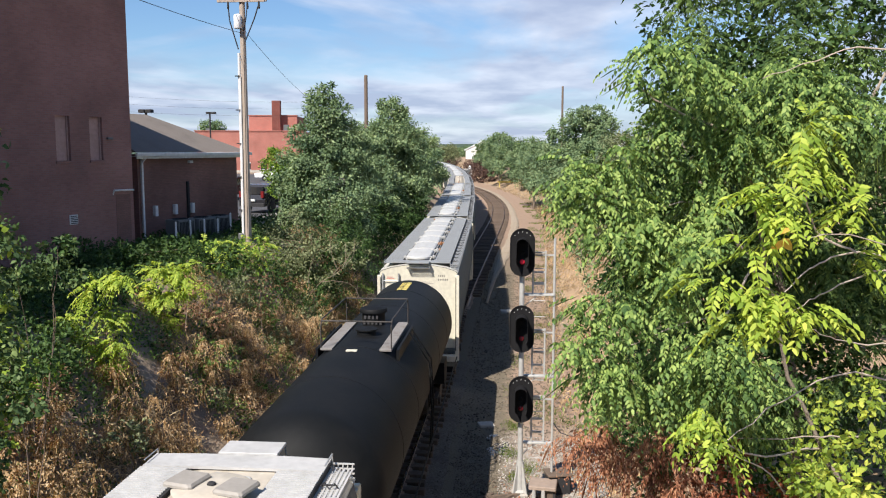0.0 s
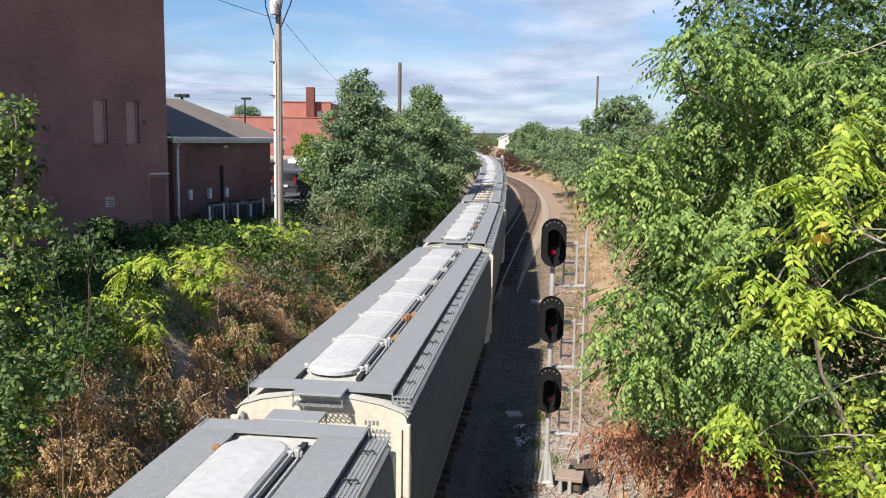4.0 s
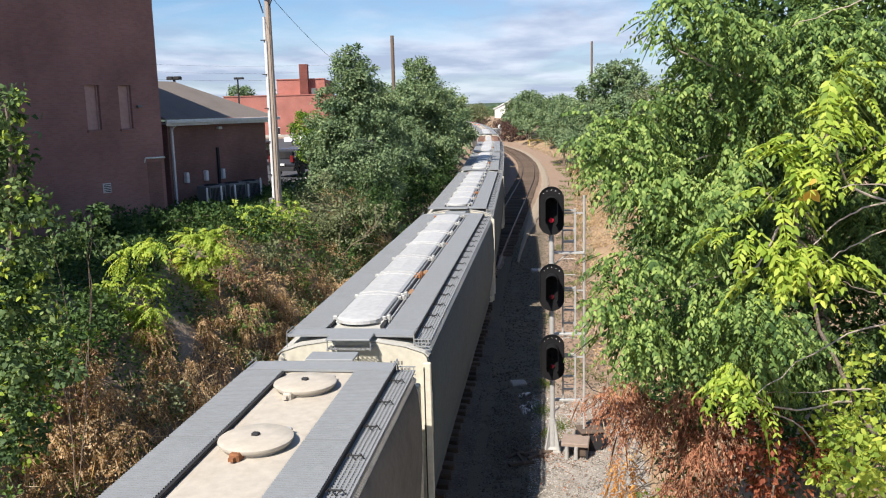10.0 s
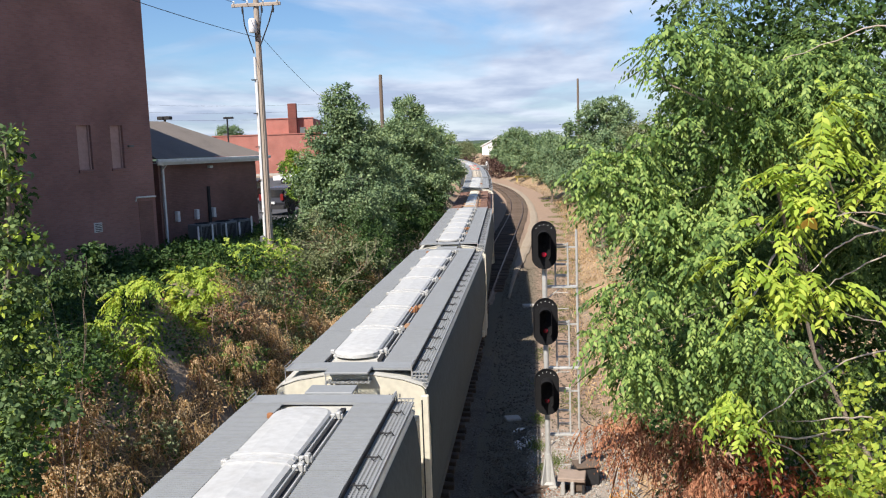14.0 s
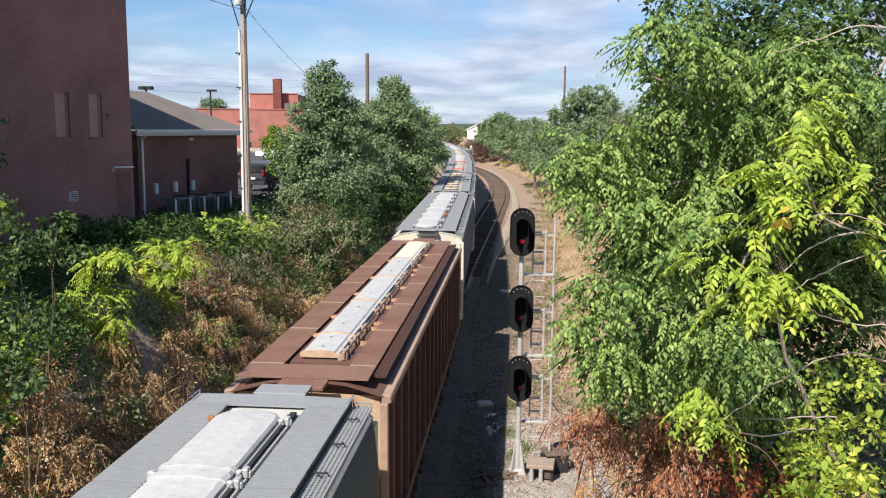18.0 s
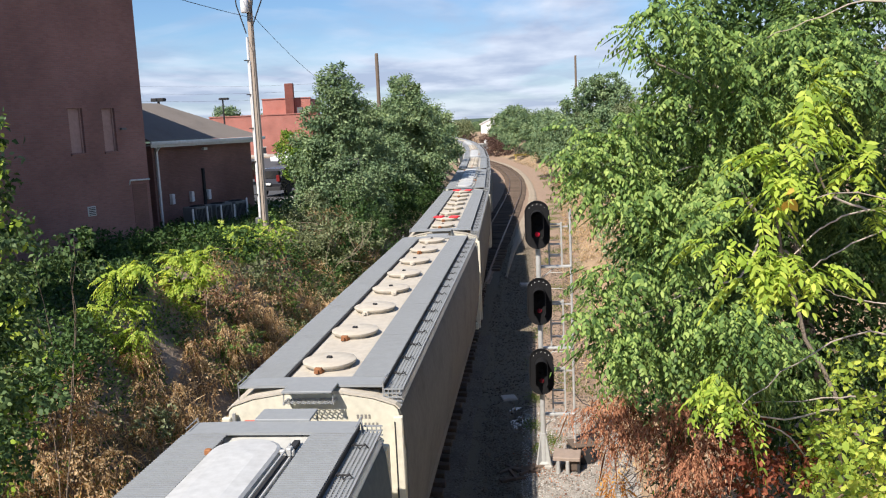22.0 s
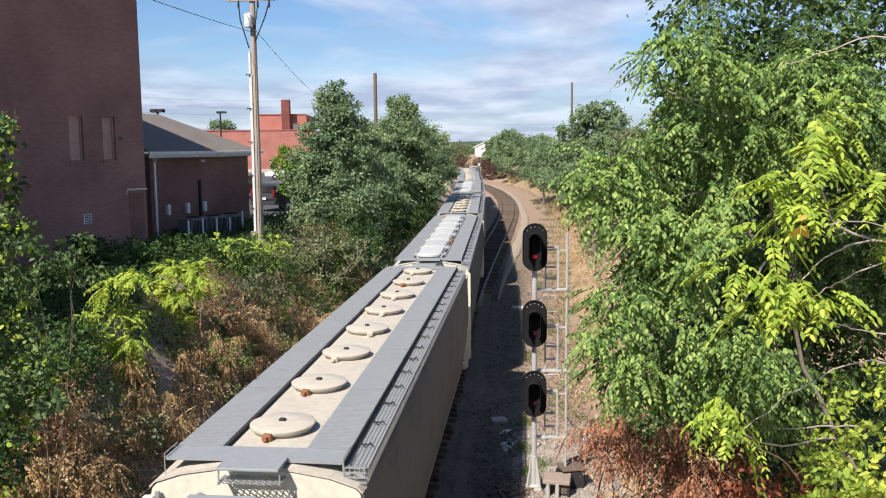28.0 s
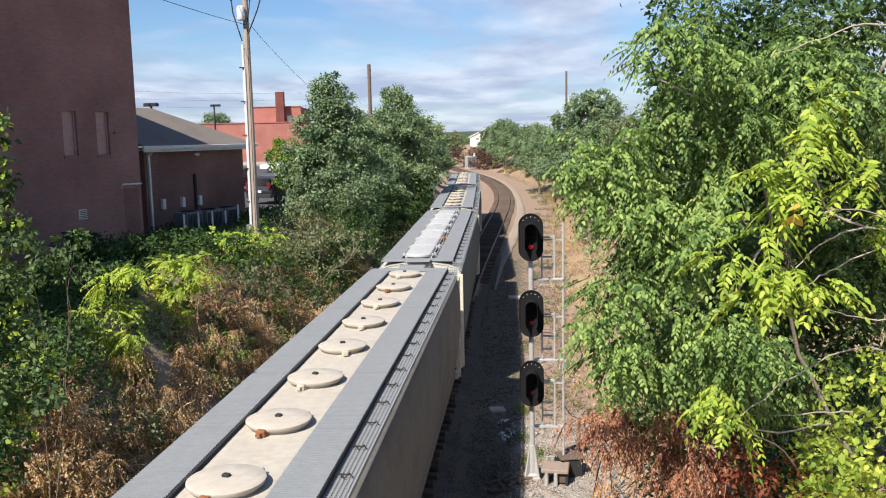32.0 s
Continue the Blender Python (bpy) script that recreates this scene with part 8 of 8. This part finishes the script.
tree("tree", "unseen leafy tree at the top of the bank, added for shade", -15.0, 16.2, 12.8, 2.6, 804, LEAF_TREE, 2.4, (0, 0), 0.3, 0.26)
tree("tree", "unseen leafy tree at the top of the bank, added for shade", -17.6, 20.5, 14.0, 3.2, 802, LEAF_TREE, 2.0, (0, 0), 0.3, 0.26)


def bank_mounds():
    """Overhanging humps of dry vine and of green weed on the bank, with dark hollows between them."""
    rng = random.Random(515)
    for i in range(84):
        y = 10.5 + 33 * (i + rng.random()) / 84
        u = (6.9, 5.7, 4.9, 7.1, 6.2, 4.3, 4.6, 3.9)[i % 8] + rng.uniform(-0.4, 0.4)
        if u > 5.4 and 18.5 < y < 25.5:
            continue
        x = main_x(y) - u
        r = rng.uniform(0.40, 0.80) * (0.62 if u < 4.7 else 1.0)
        dry = rng.random() < (0.25 if u > 6.0 else 0.78)
        z = ground_z(x, y)
        b = plant("vine_mound", "hump of dry tan vines over brush" if dry else "hump of green weeds over brush", "vines", x, y, "vine humps on the bank")
        limb(b, "stem", [(x, y, z - 0.2), (x, y, z + r * 0.8)], 0.03, 0.012, DRYTWIG, 5)
        lobes = [(x, y, z + r * 0.75, r * 0.8), (x + 0.5 * r, y + 0.7 * r, z + r * 0.5, r * 0.6), (x - 0.3 * r, y - 0.8 * r, z + r * 0.6, r * 0.55), (x + 0.6 * r, y - 0.2 * r, z + 0.3 * r, r * 0.5)]
        if dry:
            crown(b, "crown", leaf_crown(600 + i, lobes, 1500, 0.07, 1.2, 0.5, 0.8, spread=0.17, per=1.5), LEAF_DRY if rng.random() < 0.8 else LEAF_RUSSET)
            crown(b, "hanging_vine", frond_crown(660 + i, lobes, 70, 0.36, 7, 0.16, 1.8, 1.6, 0.45), LEAF_DRY)
            if i % 3 == 0:
                crown(b, "outer_leaf", leaf_crown(720 + i, lobes, 160, 0.08, 0.5, 0.6, 0.9), LEAF_GREEN)
        else:
            crown(b, "crown", leaf_crown(600 + i, lobes, 900, 0.09, 0.3, 0.6, 0.75, spread=0.16, per=1.6), LEAF_GREEN if rng.random() < 0.5 else LEAF_OLIVE)


bank_mounds()


def drapes():
    """Curtains of dry vine that hang down the bank."""
    rng = random.Random(818)
    for k, (x, y, z, w) in enumerate(((-9.1, 21.5, 2.9, 0.7), (-9.13, 18.8, 2.9, 0.65), (-9.06, 24.0, 2.9, 0.75), (-9.35, 16.1, 3.1, 0.6), (-9.0, 13.8, 2.8, 0.5), (-8.4, 25.0, 2.1, 0.7), (-8.8, 13.0, 2.5, 0.45), (-8.65, 15.6, 2.4, 0.5),
                                        (-8.5, 18.8, 2.3, 0.6), (-9.7, 19.5, 3.5, 0.5), (-8.4, 30.6, 2.2, 0.9), (-8.3, 35.0, 2.0, 0.9), (-9.6, 14.3, 3.4, 0.5), (-8.9, 27.6, 2.7, 0.8), (-9.4, 26.2, 3.2, 0.6))):
        b = plant("vine_curtain", "curtain of dry tan-brown vines hanging down the bank", "vines", x, y, "dry vine curtains")
        limb(b, "stem", [(x, y, ground_z(x, y) - 0.2), (x, y, z + 0.2)], 0.02, 0.01, DRYTWIG, 5)
        lobes = [(x + rng.uniform(-w, w) * 0.6, y + rng.uniform(-w, w), z + rng.uniform(-0.35, 0.35), w * rng.uniform(0.4, 0.6)) for _ in range(4)]
        crown(b, "crown", frond_crown(820 + k, lobes, 320, 0.30, 7, 0.19, 1.5, 1.4, 0.5), LEAF_DRY)
        crown(b, "straw", leaf_crown(840 + k, lobes, 160, 0.30, 1.6, 0.03, 0.5), STRAW if k % 3 else LEAF_DEAD)


drapes()


def scatter(name, label, seed, count, place, size, mat, aspect, lift, hang, category):
    """Loose growth that nobody could count, spread over the ground by place(rng) -> x, y or None."""
    rng = random.Random(seed)
    nr = np.random.default_rng(seed)
    base = []
    while len(base) < count:
        p = place(rng)
        if p:
            base.append((p[0], p[1], ground_z(*p) + rng.uniform(-0.02, lift)))
    base = np.array(base)
    a = unit(nr.normal(0, 0.8, (count, 3)) + np.array([0.25, -0.25, -hang]))
    face = unit(nr.normal(0, 0.6, (count, 3)) + np.array([0, 0, 0.8]))
    s = size * nr.uniform(0.5, 1.5, count)
    v, f = blades(base, a, face, s, s * aspect)
    return tagged(new(name, fast_mesh(name, v, f, mat)), label, category, kind="stuff")


def bank(lo, hi, y0, y1, patch, above):
    def place(rng):
        y = rng.uniform(y0, y1)
        x = main_x(y) - rng.uniform(lo, hi)
        return (x, y) if (noise.noise(Vector((x * 0.55, y * 0.55, patch))) > above) else None
    return place


def verge(lo, hi, y0, y1, patch, above):
    def place(rng):
        y = rng.uniform(y0, y1)
        x = max(main_x(y), siding_x(y) if y > 35 else -99) + rng.uniform(lo, hi)
        return (x, y) if (noise.noise(Vector((x * 0.5, y * 0.5, patch))) > above) else None
    return place


scatter("dry_vines", "dry brown vines hanging over the steep bank", 401, 9000, bank(4.4, 7.6, 10, 44, 11, 0.08), 0.12, LEAF_DRY, 0.28, 0.35, 0.5, "vines")
scatter("dry_stalks", "pale dry stalks lying on the bank", 402, 16000, bank(2.6, 5.6, 10, 44, 12, -0.15), 0.36, STRAW, 0.04, 0.25, 0.15, "stalks")
scatter("bank_weeds", "low green weeds on the bank", 403, 26000, bank(3.9, 9.5, 10, 48, 13, 0.0), 0.10, LEAF_GREEN, 0.55, 0.3, 0.1, "weeds")
scatter("dead_leaves", "brown dead leaves on the bank", 404, 5000, bank(3.0, 7.5, 10, 46, 14, 0.12), 0.09, LEAF_RUSSET, 0.5, 0.45, 0.4, "leaves")
# weeds in the shade colour, for the dark band along the crest
scatter("bank_top_weeds", "dense green weeds along the top of the bank", 405, 30000, bank(7.5, 12.5, 12, 46, 15, -0.3), 0.14, LEAF_IN_SHADE, 0.6, 0.4, 0.1, "weeds")
scatter("dry_grass", "dry tawny grass on the low bank", 406, 22000, verge(4.8, 12, 22, 170, 16, -0.25), 0.36, STRAW, 0.06, 0.12, -0.9, "grass")
scatter("green_verge", "green grass patches beside the path", 407, 9000, verge(3.6, 6.2, 26, 130, 17, 0.12), 0.2, GRASS, 0.08, 0.05, -0.9, "grass")
scatter("dry_brush", "dry rusty brush on the low bank", 408, 16000, verge(5.2, 10.5, 20, 120, 18, 0.0), 0.13, LEAF_DRY, 0.35, 0.7, 0.3, "brush")
scatter("verge_shrubs", "green brush on the low bank", 409, 16000, verge(7.2, 13.5, 30, 180, 19, -0.05), 0.24, LEAF_TREE, 0.55, 1.6, 0.2, "brush")


def tuft(spots):
    def place(rng):
        x, y, r = rng.choice(spots)
        return (x + rng.gauss(0, r), y + rng.gauss(0, r * 2))
    return place


scatter("grass_tufts", "small green grass tufts round the signal mast", 411, 2600, tuft([(0.15, 22.6, 0.12), (0.5, 23.2, 0.15), (-0.1, 24.5, 0.15), (0.0, 27.0, 0.15), (0.1, 31.0, 0.2), (0.3, 36.0, 0.25), (1.7, 17.5, 0.15)]), 0.11, GRASS, 0.1, 0.03, -0.8, "grass")
scatter("fallen_leaves", "brown fallen leaves and bark on the gravel", 412, 2600, tuft([(0.1, 21.4, 0.25), (0.9, 20.5, 0.5), (1.4, 19.0, 0.6), (1.2, 23.5, 0.5), (0.4, 22.3, 0.4), (1.8, 17.0, 0.5)]), 0.06, LEAF_DEAD, 0.45, 0.02, 0.05, "leaves")


def pebbles(name, label, seed, count, x0, x1, y0, y1, lo, hi, mat):
    """Loose stones lying on the gravel."""
    nr = np.random.default_rng(seed)
    x, y = nr.uniform(x0, x1, count), nr.uniform(y0, y1, count)
    z = np.array([ground_z(a, b) for a, b in zip(x, y)])
    r = nr.uniform(lo, hi, count)[:, None, None]
    octa = np.array([(1, 0, 0), (-1, 0, 0), (0, 1, 0), (0, -1, 0), (0, 0, 0.7), (0, 0, -0.5)])[None] * nr.uniform(0.55, 1.2, (count, 6, 1))
    q = nr.uniform(0, 6.28, count)[:, None]
    c, s = np.cos(q), np.sin(q)
    v = np.stack([octa[:, :, 0] * c - octa[:, :, 1] * s, octa[:, :, 0] * s + octa[:, :, 1] * c, octa[:, :, 2]], 2) * r + np.stack([x, y, z + r[:, 0, 0] * 0.2], 1)[:, None]
    k = np.arange(count)[:, None] * 6
    f = np.concatenate([k + np.array([t]) for t in ((0, 2, 4), (2, 1, 4), (1, 3, 4), (3, 0, 4), (2, 0, 5), (1, 2, 5), (3, 1, 5), (0, 3, 5))], 0)
    tagged(new(name, fast_mesh(name, v.reshape(-1, 3), f, mat)), label, "stones", kind="stuff")


# stones along the train, coloured darker than STONE for its shade
DARKSTONE = leaf_material("dark_stone", (0.09, 0.077, 0.06), (0.15, 0.128, 0.10), (0.24, 0.208, 0.165), through=0.0, gloss=0.9)
STONE = leaf_material("loose_stone", (0.16, 0.145, 0.125), (0.33, 0.305, 0.27), (0.55, 0.52, 0.47), through=0.0, gloss=0.9)
pebbles("gravel_stones", "loose grey gravel stones beside the track", 901, 10000, -0.35, 2.6, 15.5, 26, 0.012, 0.042, STONE)
pebbles("trackside_stones", "loose brown stones along the track bed", 902, 9000, -2.0, 2.2, 26, 60, 0.02, 0.06, DARKSTONE)
pebbles("oily_stones", "stones beside the rails, coloured dark for the train's shade", 903, 6000, -2.0, -0.3, 15.5, 26, 0.015, 0.045, DARKSTONE)

motions()
